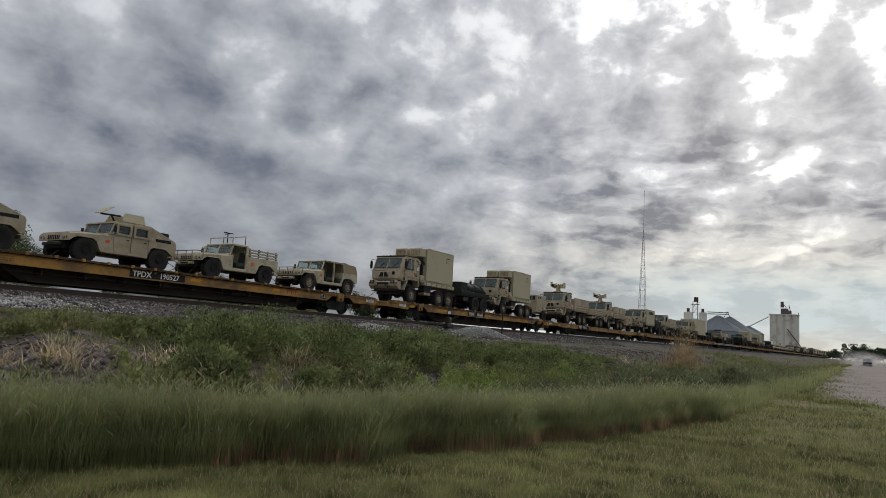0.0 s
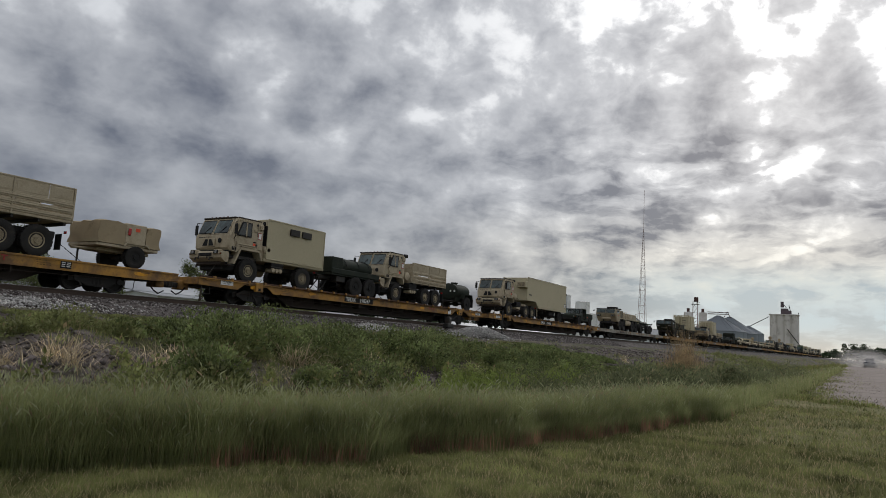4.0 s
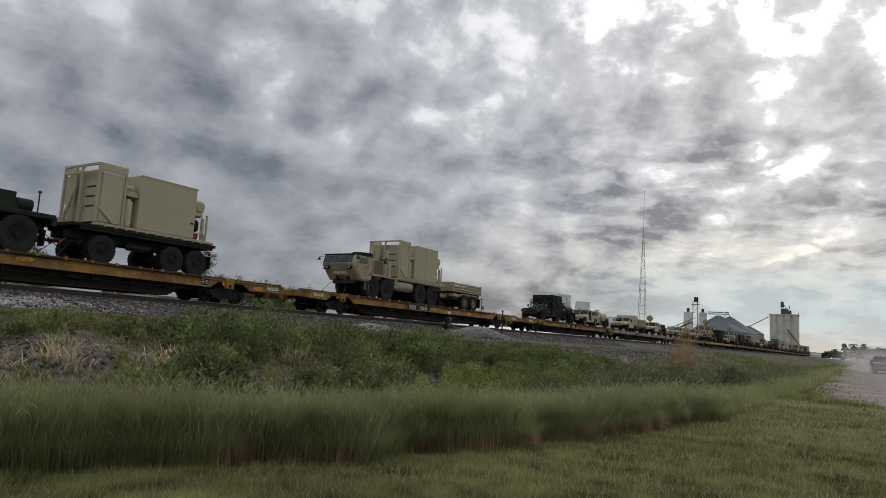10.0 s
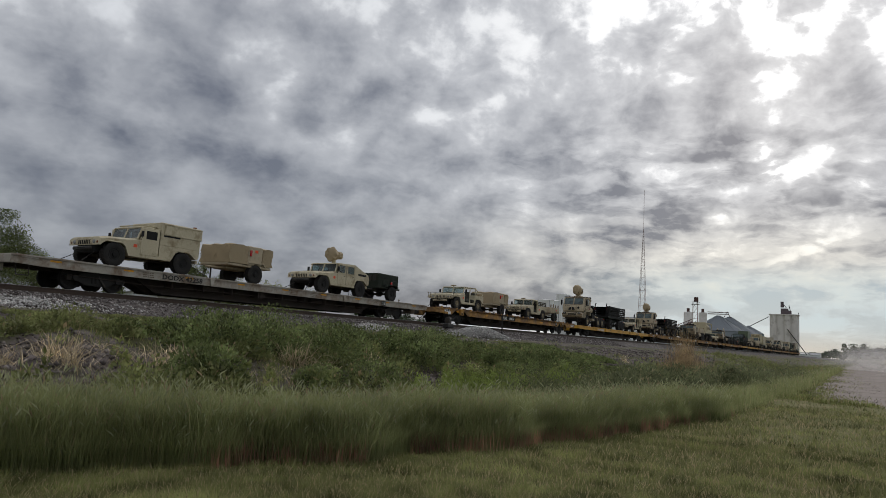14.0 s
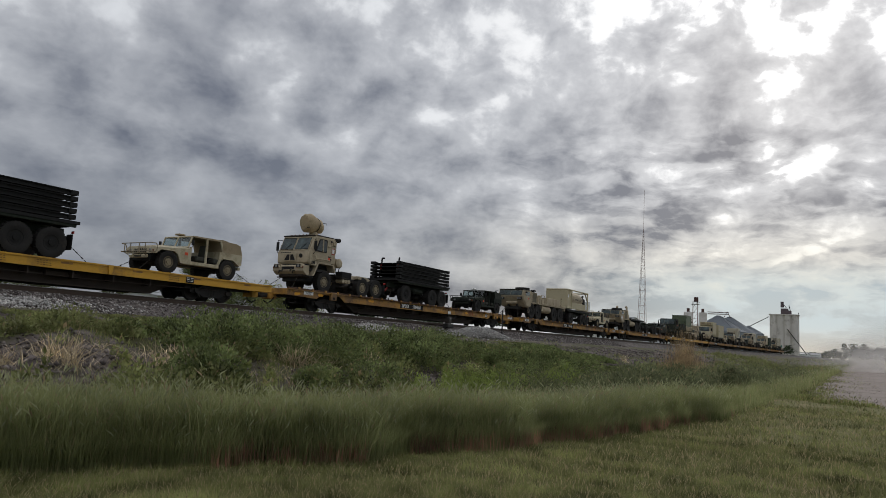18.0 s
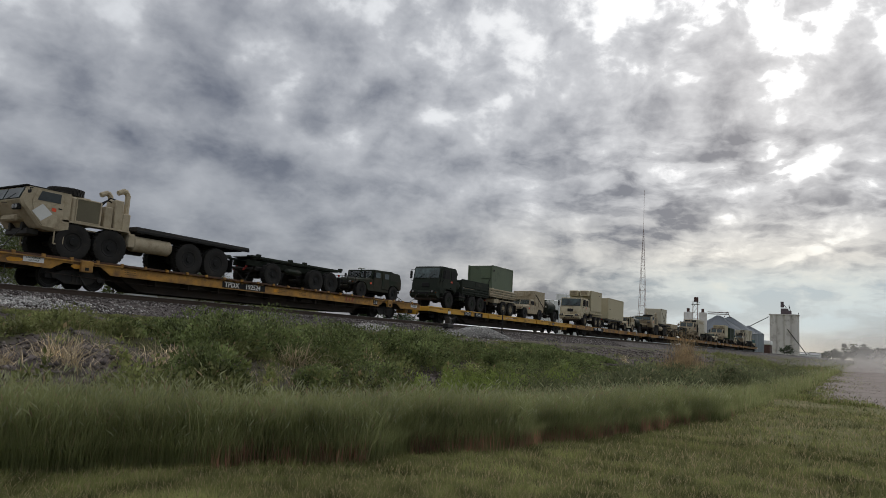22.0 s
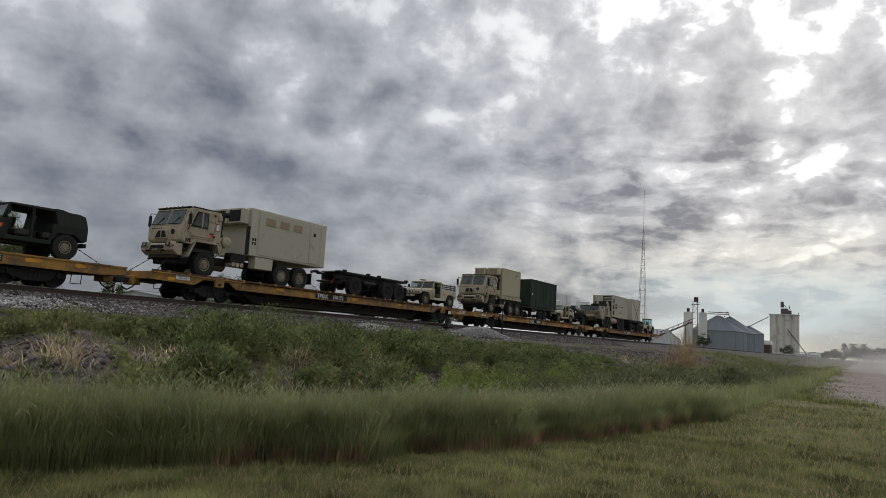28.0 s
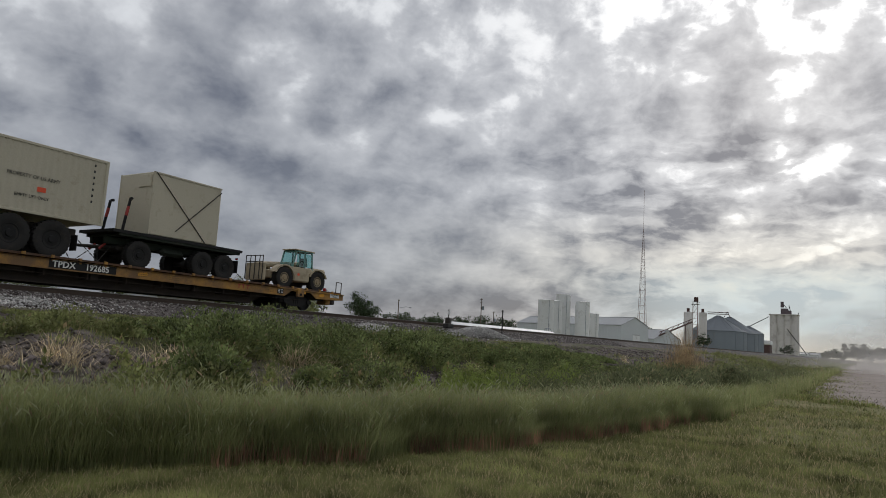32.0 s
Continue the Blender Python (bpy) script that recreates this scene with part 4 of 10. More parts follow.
def gravel():
    n = 60000
    y = 3 + 75 * RNG.random(n) ** 1.3
    x = TRACK_X + 1.45 + 2.9 * RNG.random(n)
    keep = RNG.random(n) < 0.08 + 1.6 * np.clip(patchy(x, y, 0.5, 21) - 0.35 + 0.35 * (y < 14) + 0.2 * (x < TRACK_X + 2.4), 0, 1)
    x, y = x[keep], y[keep]
    n = len(x)
    stones("ballast_stones", x, y, ballast_height(x, y) + 0.01, RNG.uniform(0.02, 0.06, n), STONE, "loose grey ballast stones on the shoulder", "stones")
    pale = stone_mat("pale_fresh_stone", (0.34, 0.33, 0.315), (0.66, 0.64, 0.615))
    for cx, cy, sx, sy, hh, m in ((-23.0, 42.8, 0.9, 3.2, 0.75, 4800), (-23.6, 31.5, 0.5, 1.7, 0.2, 1300), (-23.9, 10.5, 0.7, 4.6, 0.08, 2000)):
        gx_, gy_ = RNG.normal(0, 0.55, m), RNG.normal(0, 0.55, m)
        rr = np.exp(-(gx_ ** 2 + gy_ ** 2) * 0.9)
        x, y = cx + gx_ * sx, cy + gy_ * sy
        ground_z = np.maximum(land(x, y), ballast_height(x, y))
        stones("stone_pile", x, y, ground_z + hh * rr * RNG.random(m) ** 0.4, RNG.uniform(0.03, 0.07, m), pale, "pile of pale fresh ballast stones", "stones")
    clod = stone_mat("dark_soil_clods", (0.06, 0.048, 0.044), (0.24, 0.205, 0.195))
    n = 22000
    y = 3 + 90 * RNG.random(n) ** 1.4
    x = -20.5 + 9.5 * RNG.random(n)
    keep = RNG.random(n) < bare(x, y) - 0.1
    x, y = x[keep], y[keep]
    stones("soil_clods", x, y, land(x, y) + 0.01, RNG.uniform(0.03, 0.10, len(x)), clod, "broken dark clods on the bare bank", "soil")


def leafy(name, c, r, h, k, leaf, material, label, category, stretch=2.6):
    """Bushy weeds: domes of many small pointed leaves, each dome at its own place with its own width and height."""
    n = len(c)
    i = np.repeat(np.arange(n), k)
    m = len(i)
    d = RNG.normal(0, 1, (m, 3))
    d[:, 2] = np.abs(d[:, 2]) * 0.9
    d /= np.linalg.norm(d, axis=1)[:, None]
    s = RNG.uniform(0.35, 1.12, m) ** 0.6
    p = c[i] + d * s[:, None] * np.stack([r[i], r[i], h[i]], -1)
    u = d * 0.8 + RNG.normal(0, 0.55, (m, 3)) + np.array([0, 0, 0.35])
    u /= np.linalg.norm(u, axis=1)[:, None]
    v = np.cross(u, RNG.normal(0, 1, (m, 3)))
    v /= np.linalg.norm(v, axis=1)[:, None]
    e = (leaf[i] * RNG.uniform(0.6, 1.5, m))[:, None]
    co = np.stack([p - u * e * 0.5, p + v * e * 0.5 / stretch, p + u * e * 0.5, p - v * e * 0.5 / stretch], 1).reshape(-1, 3)
    ob = new(name, raw_mesh(name, co, np.arange(m * 4), np.full(m, 4), material))
    return tagged(ob, label, category, kind="stuff")


def bank_bushes():
    def spots(n, x0, x1, y0, y1, power=1.0):
        x, y = x0 + (x1 - x0) * RNG.random(n), y0 + (y1 - y0) * RNG.random(n) ** power
        return x, y
    x, y = spots(1000, -21.6, -11.2, 3, 46, 1.0)
    keep = (0.15 + 0.6 * RNG.random(len(x)) > bare(x, y)) & (patchy(x, y, 0.55, 17) + 0.012 * (y - 14) > 0.36)
    keep &= open_ground(x, y) & ((RNG.random(len(x)) < 0.4) | (x < -18.6) | (y < 12))
    x, y = x[keep], y[keep]
    n = len(x)
    r = RNG.uniform(0.3, 0.8, n) * (0.7 + 0.7 * patchy(x, y, 0.4, 18))
    h = r * RNG.uniform(0.65, 1.1, n) * np.clip((-21.5 - x) / -3.5, 0.2, 1) * np.clip((52 - y) / 24, 0.35, 1)
    leafy("leafy_weeds", np.stack([x, y, land(x, y) - 0.03], -1), r, h, 430, RNG.uniform(0.07, 0.11, n), BUSHY, "bushy green weeds on the railway bank", "weeds", 2.1)
    x, y = spots(420, -20.5, -11.0, 46, 130, 1.3)
    keep = RNG.random(len(x)) > bare(x, y) * 1.6
    x, y = x[keep], y[keep]
    n = len(x)
    r = RNG.uniform(0.4, 1.1, n)
    leafy("leafy_weeds", np.stack([x, y, land(x, y) - 0.03], -1), r, r * RNG.uniform(0.5, 0.9, n), 70, RNG.uniform(0.12, 0.22, n), BUSHY, "bushy green weeds on the railway bank", "weeds")
    # larger bushes where the bank is steep
    x, y = spots(165, -19.4, -12.4, 11, 46, 0.9)
    keep = bare(x, y) < 0.5
    keep &= open_ground(x, y)
    x, y = x[keep], y[keep]
    n = len(x)
    r = RNG.uniform(0.6, 1.5, n)
    leafy("bank_bushes", np.stack([x, y, land(x, y) - 0.05], -1), r, r * RNG.uniform(0.7, 1.05, n) * np.clip((50 - y) / 26, 0.35, 1) * np.clip((-21.5 - x) / -4, 0.4, 1), 2600, RNG.uniform(0.07, 0.105, n), BUSHDARK, "rounded green bushes on the railway bank", "weeds", 2.0)
    # grey-green scrub in the ditch
    x, y = spots(120, -9.0, -3.0, 18, 44, 1.0)
    keep = patchy(x, y, 0.5, 31) > 0.34
    x, y = x[keep], y[keep]
    n = len(x)
    r = RNG.uniform(0.5, 1.2, n)
    leafy("ditch_bushes", np.stack([x, y, land(x, y) - 0.03], -1), r, 0.35 + r * RNG.uniform(0.6, 0.85, n), 1500, RNG.uniform(0.05, 0.09, n), SCRUB, "grey-green scrub growing in the ditch", "scrub")
    # a thick row of it along the mown edge
    y = 13 + 25 * RNG.random(64)
    x = -4.35 - 0.012 * (y - 13) + RNG.normal(0, 0.45, 64)
    n = len(x)
    r = RNG.uniform(0.45, 0.85, n)
    leafy("ditch_bushes", np.stack([x, y, land(x, y) - 0.03], -1), r, RNG.uniform(0.75, 1.15, n), 2300, RNG.uniform(0.045, 0.08, n), SCRUB, "grey-green scrub growing in the ditch", "scrub")
    # a fresh yellow-green row at the foot of the bank
    y = 17 + 13 * RNG.random(70)
    x = -10.6 + RNG.normal(0, 0.5, 70)
    r = RNG.uniform(0.25, 0.5, 70)
    leafy("fresh_weeds", np.stack([x, y, land(x, y) - 0.03], -1), r, RNG.uniform(0.5, 0.85, 70), 330, RNG.uniform(0.05, 0.09, 70), FRESH, "fresh yellow-green weeds at the foot of the bank", "weeds")
    # a few tall weeds with broad leaves
    x, y = spots(60, -15.5, -11.5, 6, 34, 1.0)
    n = len(x)
    leafy("broad_weeds", np.stack([x, y, land(x, y) + 0.1], -1), np.full(n, 0.16), RNG.uniform(0.4, 0.75, n), 50, RNG.uniform(0.1, 0.16, n), WEED, "tall broad-leaved weeds", "weeds", 2.0)
    # loose feathery saplings beyond the track
    x, y = spots(9, -40, -36.2, 36, 43, 1.0)
    n = len(x)
    leafy("saplings", np.stack([x, y, land(x, y) + 0.9], -1), RNG.uniform(0.55, 1.05, n), RNG.uniform(1.9, 3.3, n), 1100, RNG.uniform(0.10, 0.17, n), BUSHY, "loose feathery saplings beyond the track", "saplings")
    # undergrowth beyond the track
    x, y = spots(800, -42, -33.0, 2, 62, 1.2)
    keep = (patchy(x * 0.3, y, 0.35, 23) > 0.25) & (y < 62) & ((y < -0.72 * x) | (y > -1.02 * x))
    x, y = x[keep], y[keep]
    n = len(x)
    r = RNG.uniform(0.7, 1.5, n) * (1 + y / 120)
    leafy("far_undergrowth", np.stack([x, y, land(x, y)], -1), r, RNG.uniform(0.7, 1.4, n), 140, RNG.uniform(0.2, 0.34, n), BUSHDARK, "dark green undergrowth beyond the track", "undergrowth")


def road_gravel():
    n = 1800
    y = 24 + 60 * RNG.random(n) ** 1.6
    x = road_left(y) + 7.0 * RNG.random(n) ** 1.5 - 0.3
    pebble = stone_mat("road_gravel", (0.20, 0.165, 0.145), (0.26, 0.215, 0.19))
    stones("road_gravel", x, y, land(x, y) + 0.05, RNG.uniform(0.008, 0.026, n), pebble, "loose gravel on the dusty road", "gravel")


road_gravel()
tall_grass()
bank_weeds()
bank_bushes()
tufts()
lawn_blades()
road_edge_weeds()
gravel()

# ---- flatcars ----
SMOOTH_MARK = 5.4
WHEELSETS = []
MESHES = {}


def cached(key, make, material):
    """One mesh for all alike parts."""
    if key not in MESHES:
        bm = bmesh.new()
        make(bm)
        MESHES[key] = finish(bm, key, material)
    return MESHES[key]


def bogie_frame(bm):
    for s in (-1, 1):
        x = s * 0.98
        prism(bm, [(-1.2, 0.52), (-1.2, 0.36), (-0.75, 0.36), (-0.45, 0.2), (0.45, 0.2), (0.75, 0.36), (1.2, 0.36), (1.2, 0.52), (0.75, 0.58), (0.5, 0.72), (-0.5, 0.72), (-0.75, 0.58)], x - 0.09, x + 0.09)
        for yy in (-0.16, 0, 0.16):
            cyl(bm, (x + s * 0.06, yy, 0.28), (x + s * 0.06, yy, 0.6), 0.06, 8)
        for yy in (-0.89, 0.89):
            cyl(bm, (x, yy, 0.46), (x + s * 0.17, yy, 0.46), 0.11, 10)
    box(bm, -1.0, 1.0, -0.22, 0.22, 0.5, 0.78, 0.03)


def wheelset(bm):
    for s in (-1, 1):
        lathe(bm, [(s * 0.66, 0.05), (s * 0.66, 0.44), (s * 0.69, 0.475), (s * 0.71, 0.45), (s * 0.82, 0.44), (s * 0.82, 0.36), (s * 0.77, 0.33), (s * 0.77, 0.14), (s * 0.84, 0.12), (s * 0.84, 0.05)], 24)
    cyl(bm, (-0.98, 0, 0), (0.98, 0, 0), 0.075, 10)


def flatcar(n, mark, style):
    """One long flatcar: front end at y = 0, its length along +y, z = 0 at the rail head."""
    paint, label = {
        "old": (YELLOW, "weathered yellow steel flatcar loaded with army vehicles"),
        "smooth": (YELLOW, "smooth-sided yellow steel flatcar loaded with army vehicles"),
        "new": (YELLOW2, "clean bright yellow steel flatcar loaded with army vehicles"),
        "grey": (GREYCAR, "pale grey steel flatcar loaded with army vehicles")}[style]
    car = thing("flatcar", label, "flatcar", "flatcars of the train")
    L, W, D = 27.1, 1.37, DECK_Z - RAIL_Z
    bm = bmesh.new()
    box(bm, -W + 0.06, W - 0.06, 0.05, L - 0.05, D - 0.07, D - 0.02, 0.01)
    part("deck", bm, DECKWOOD, car, "worn brown deck")
    # side sills: shallow at the ends, deeper between the bogies
    for s in (-1, 1):
        x0, x1 = (W - 0.03, W + 0.02) if s > 0 else (-W - 0.02, -W + 0.03)
        bm = bmesh.new()
        if style == "old":
            low = D - 0.42
            half = [(0, D - 0.34), (2.25, D - 0.40), (2.7, D - 0.13), (4.2, D - 0.13), (4.65, low)]
            prism(bm, [(0, D)] + half + [(L - y, z) for y, z in half[::-1]] + [(L, D)], x0, x1)
            xo = x1 if s > 0 else x0
            for z in (D - 0.03, low + 0.03):
                box(bm, min(xo, xo + s * 0.07), max(xo, xo + s * 0.07), 5.1, L - 5.1, z - 0.025, z + 0.025, 0)
            box(bm, min(xo, xo + s * 0.07), max(xo, xo + s * 0.07), 0, L, D - 0.05, D, 0)
        else:
            low = D - (0.42 if style == "smooth" else 0.37)
            prism(bm, [(0, D), (L, D), (L, min(D - 0.32, low + 0.1)), (L - 1.2, low), (1.2, low), (0, min(D - 0.32, low + 0.1))], x0, x1)
            xo = x1 if s > 0 else x0
            box(bm, min(xo, xo + s * 0.05), max(xo, xo + s * 0.05), 0, L, D - 0.06, D, 0)
        part("side_sill", bm, paint, car)
        # brighter touch-up patches, pockets and lashing points
        xo = s * (W + 0.02)
        if s > 0:
            for k, yy in enumerate((0.55, 2.7, 7.1, 13.6, 18.5, 23.4, 25.3)):
                if style in ("old", "smooth") and (n * 3 + k * 5) % 7 < 5:
                    bm = bmesh.new()
                    a, w = yy + 0.35 * math.sin(n * 1.7 + k), 0.35 + 0.3 * abs(math.sin(n + 2.3 * k))
                    zc, e = D - 0.19 - 0.04 * math.sin(n * 2.1 + k), [math.sin(n * 3.1 + k * 1.9 + j) for j in range(8)]
                    pts = [(xo, a + w * (0.5 + (0.5 + 0.12 * e[j]) * math.cos(j * math.pi / 4)), zc + 0.075 * (1 + 0.35 * e[j]) * max(-1, min(1, 1.5 * math.sin(j * math.pi / 4)))) for j in range(8)]
                    quadplate(bm, pts, 0.005, (1, 0, 0))
                    part("paint_patch", bm, BRIGHT, car, "brighter yellow touched-up patch")
        if style == "old":
            bm = bmesh.new()
            box(bm, s * (W - 0.07) - 0.03, s * (W - 0.07) + 0.03, 0.1, L - 0.1, D - 0.03, D + 0.085, 0.01)
            part("deck_edge", bm, DECKRUST, car, "rusty brown deck edge")
            ring = cached("lashing_post", lambda b: (box(b, -0.05, 0.05, -0.06, 0.06, -0.12, 0.115, 0.01), box(b, -0.07, 0.07, -0.025, 0.025, -0.02, 0.02, 0)), YELLOW)
            for k in range(25):
                part("lashing_post", ring, YELLOW, car, at=pose(s * (W - 0.02), 0.9 + k * (L - 1.8) / 24, D))
            pad = cached("jacking_bracket", lambda b: (box(b, -0.02, 0.14, -0.24, 0.24, -0.40, 0.04, 0.02), box(b, 0.14, 0.146, -0.1, 0.06, -0.34, -0.22, 0)), YELLOW)
            for yy in (3.58, L - 3.58):
                br = part("jacking_bracket", pad, YELLOW, car, at=pose(s * W, yy, D, 0, 0, 0 if s > 0 else 180))
                part("bracket_hole", cached("bracket_hole", lambda b: box(b, 0.141, 0.15, -0.1, 0.06, -0.34, -0.22, 0), BLACK), BLACK, br)
        else:
            slot = cached("lashing_slot_" + style, lambda b: box(b, -0.006, 0.006, -0.22, 0.22, -0.035, 0.035, 0), YELLOW if style != "grey" else BRIGHT)
            for k in range(9):
                part("lashing_slot", slot, YELLOW, car, at=pose(s * (W + 0.02), 1.6 + k * (L - 3.2) / 8, D - 0.13))
            wing = cached("sill_bracket_" + style, lambda b: prism(b, [(-0.12, 0), (0.12, 0), (0.05, -0.35), (-0.05, -0.35)], -0.03, 0.08), paint)
            for yy in (8.8, 18.3):
                part("sill_bracket", wing, paint, car, at=pose(s * W, yy, D - 0.02, 0, 0, 0 if s > 0 else 180))
    # centre sill and cross ribs
    bm = bmesh.new()
    prism(bm, [(0.5, D - 0.08), (L - 0.5, D - 0.08), (L - 0.5, D - 0.4), (L - 5.0, D - 0.42), (L - 6.2, 0.15), (6.2, 0.15), (5.0, D - 0.42), (0.5, D - 0.4)], -0.38, 0.38)
    part("centre_sill", bm, BROWNSILL, car)
    lower = cached("flank_girder_" + style, lambda b: (prism(b, [(5.4, D - 0.36), (L - 5.4, D - 0.36), (L - 6.4, 0.17), (6.4, 0.17)], 0.62, 0.7), [box(b, 0.7, 1.25, 6.8 + k * 1.68, 6.86 + k * 1.68, 0.42, D - 0.36, 0) for k in range(9)], box(b, 0.62, 0.95, 6.5, L - 6.5, 0.14, 0.19, 0)), BROWNSILL)
    part("flank_girder", lower, BROWNSILL, car)
    part("flank_girder", lower, BROWNSILL, car, at=Matrix.Translation((0, L, 0)) @ pose(0, 0, 0, 0, 0, 180))
    # ends: coupler, draft gear, steps, hoses
    for e in (0, 1):
        m = Matrix.Identity(4) if e == 0 else Matrix.Translation((0, L, 0)) @ pose(0, 0, 0, 0, 0, 180)
        me = cached("end_beam_" + style, lambda b: (box(b, -W, W, -0.02, 0.12, D - 0.34, D - 0.01, 0.02), box(b, -0.35, 0.35, -0.12, 0.3, D - 0.6, D - 0.2, 0.03)), paint)
        part("end_beam", me, paint, car, at=m)
        me = cached("coupler", lambda b: (box(b, -0.1, 0.1, -0.62, 0.2, D - 0.52, D - 0.3, 0.03), box(b, -0.2, 0.12, -0.72, -0.42, D - 0.56, D - 0.26, 0.05), box(b, 0.05, 0.16, -0.8, -0.5, D - 0.5, D - 0.32, 0.03)), STEEL)
        part("coupler", me, STEEL, car, "rusty dark coupler", at=m)
        me = cached("end_step", lambda b: bars(b, [(W - 0.1, 0.25, D - 0.3), (W - 0.05, 0.25, 0.35), (W - 0.05, 0.7, 0.35), (W - 0.1, 0.7, D - 0.3)], 0.018, 5), STEEL)
        part("step_iron", me, STEEL, car, at=m)
        me = cached("air_hose", lambda b: bars(b, [(0.35, 0.1, D - 0.5), (0.4, -0.15, D - 0.72), (0.4, -0.4, D - 0.85), (0.3, -0.6, D - 0.7)], 0.03, 6), BLACK)
        part("air_hose", me, BLACK, car, at=m)
        me = cached("grab_iron_" + style, lambda b: (bars(b, [(W + 0.03, 0.35, D - 0.1), (W + 0.09, 0.35, D - 0.1), (W + 0.09, 0.9, D - 0.1), (W + 0.03, 0.9, D - 0.1)], 0.014, 5)), paint)
        part("grab_iron", me, paint, car, at=m)
        by_ = 3.45 if e == 0 else L - 3.45
        bog = part("bogie", cached("bogie_frame", bogie_frame, BOGIE), BOGIE, car, "dark steel bogie", at=pose(0, by_, 0))
        part("brake_lever", cached("brake_lever", lambda b: (box(b, 1.08, 1.12, -0.03, 0.03, 0.25, 0.75, 0),), STEEL), STEEL, bog, at=pose(0, 0.52, 0, 38, 0, 0) if e == 0 else pose(0, -0.52, 0, 38, 0, 0))
        for k, yy in enumerate((-0.89, 0.89)):
            w = part("wheelset", cached("wheelset", wheelset, BOGIE), BOGIE, bog)
            w.matrix_parent_inverse = pose(0, yy, 0.46)
            WHEELSETS.append(w)
    part("air_reservoir", cached("air_reservoir", lambda b: cyl(b, (0.9, 8.6, 0.62), (0.9, 9.5, 0.62), 0.18, 12), BROWNSILL), BROWNSILL, car)
    part("brake_cylinder", cached("brake_cylinder", lambda b: cyl(b, (0.9, 16.0, 0.55), (0.9, 17.3, 0.55), 0.13, 12), BROWNSILL), BROWNSILL, car)
    part("brake_valve", cached("brake_valve", lambda b: box(b, 0.95, 1.2, 12.0, 12.35, 0.42, 0.7, 0.03), BROWNSILL), BROWNSILL, car)
    bm = bmesh.new()
    bars(bm, [(1.15, 2.2, 0.55), (1.15, 5.5, 0.45), (1.15, 9.5, 0.5), (1.15, 17.5, 0.46), (1.15, 24, 0.55)], 0.018, 5)
    part("brake_pipe", bm, BROWNSILL, car)
    # marks
    xo = W + 0.05 if style != "old" else W + 0.02
    if style in ("old", "smooth"):
        bm = bmesh.new()
        box(bm, xo, xo + 0.006, 10.25 if style == "old" else SMOOTH_MARK, 12.95 if style == "old" else SMOOTH_MARK + 3.2, D - 0.36 if style == "old" else D - 0.42, D - 0.06, 0)
        part("mark_panel", bm, BLACK, car, "black panel with the car's number")
        a, b_ = mark.split()
        mid = 11.6 if style == "old" else SMOOTH_MARK + 1.5
        lettering(a, 0.33, WLET, car, on_side(xo + 0.009, mid - 0.78, D - 0.215), squeeze=1.05, label="white lettering", bold=0.008)
        lettering(b_, 0.33, WLET, car, on_side(xo + 0.009, mid + 0.55, D - 0.215), squeeze=1.0, label="white lettering", bold=0.008)
        for k, (yy, w) in enumerate(((19.25, 0.2), (19.52, 0.2), (19.8, 0.22))):
            bm = bmesh.new()
            box(bm, xo, xo + 0.006, yy, yy + w, D - 0.14, D - 0.10, 0)
            box(bm, xo, xo + 0.006, yy + w / 2 - 0.025, yy + w / 2 + 0.025, D - 0.30, D - 0.14, 0)
            part("emblem_stroke", bm, REDLET, car, "faded red emblem stroke")
    elif style == "new":
        if "42441" in mark:
            for a, b_, txt in ((4.85, 5.95, "DODX"), (6.45, 7.75, "42441")):
                bm = bmesh.new()
                box(bm, xo, xo + 0.006, a, b_, D - 0.38, D - 0.08, 0)
                part("mark_panel", bm, BLACK, car, "black panel with the car's number")
                lettering(txt, 0.33, WLET, car, on_side(xo + 0.009, (a + b_) / 2, D - 0.23), squeeze=0.92, label="white lettering")
        else:
            lettering(mark, 0.30, WLET, car, on_side(xo + 0.012, 6.96, D - 0.24), squeeze=1.2, label="white lettering", bold=0.006)
    else:
        lettering(mark, 0.28, INK, car, on_side(xo + 0.012, 7.2, D - 0.22), squeeze=1.3, bold=0.006, label="black lettering")
    if "42441" in mark:
        lettering("UNITED STATES ARMY", 0.17, WLET, car, on_side(xo + 0.01, 12.67, D - 0.2), squeeze=0.95, label="small white lettering")
    sp = cached("stencil_bar", lambda b: [box(b, 0, 0.004, 0.11 * k, 0.11 * k + 0.075, 0, 0.022, 0) for k in range(5)], FAINT)
    for yy in (5.2, 13.8, 15.4, 21.0):
        for k in range(3):
            part("stencil_bar", sp, FAINT, car, at=pose(xo + 0.002, yy + k * 0.02, D - 0.14 - 0.08 * k))
    pl = cached("test_plate", lambda b: box(b, 0, 0.006, 0, 0.42, -0.26, 0, 0), BLACK)
    part("test_plate", pl, BLACK, car, at=pose(xo + 0.003, 21.9, D - 0.08))
    pl2 = cached("test_plate_lines", lambda b: [box(b, 0, 0.004, 0.04 + 0.2 * i, 0.18 + 0.2 * i, -0.06 - 0.07 * k, -0.03 - 0.07 * k, 0) for i in range(2) for k in range(3)], WLET)
    part("test_plate_lines", pl2, WLET, car, at=pose(xo + 0.009, 21.9, D - 0.08))
    if style == "old":
        for yy in (1.6, L - 0.75):
            bm = bmesh.new()
            box(bm, xo, xo + 0.012, yy - 0.37, yy + 0.37, D - 0.24, D - 0.03, 0)
            pl = part("placard", bm, PLACARD, car, "white notice plate")
            lettering("FOR MILITARY", 0.085, INK, pl, on_side(xo + 0.015, yy, D - 0.09))
            lettering("USE ONLY", 0.085, INK, pl, on_side(xo + 0.015, yy, D - 0.18))
    return car

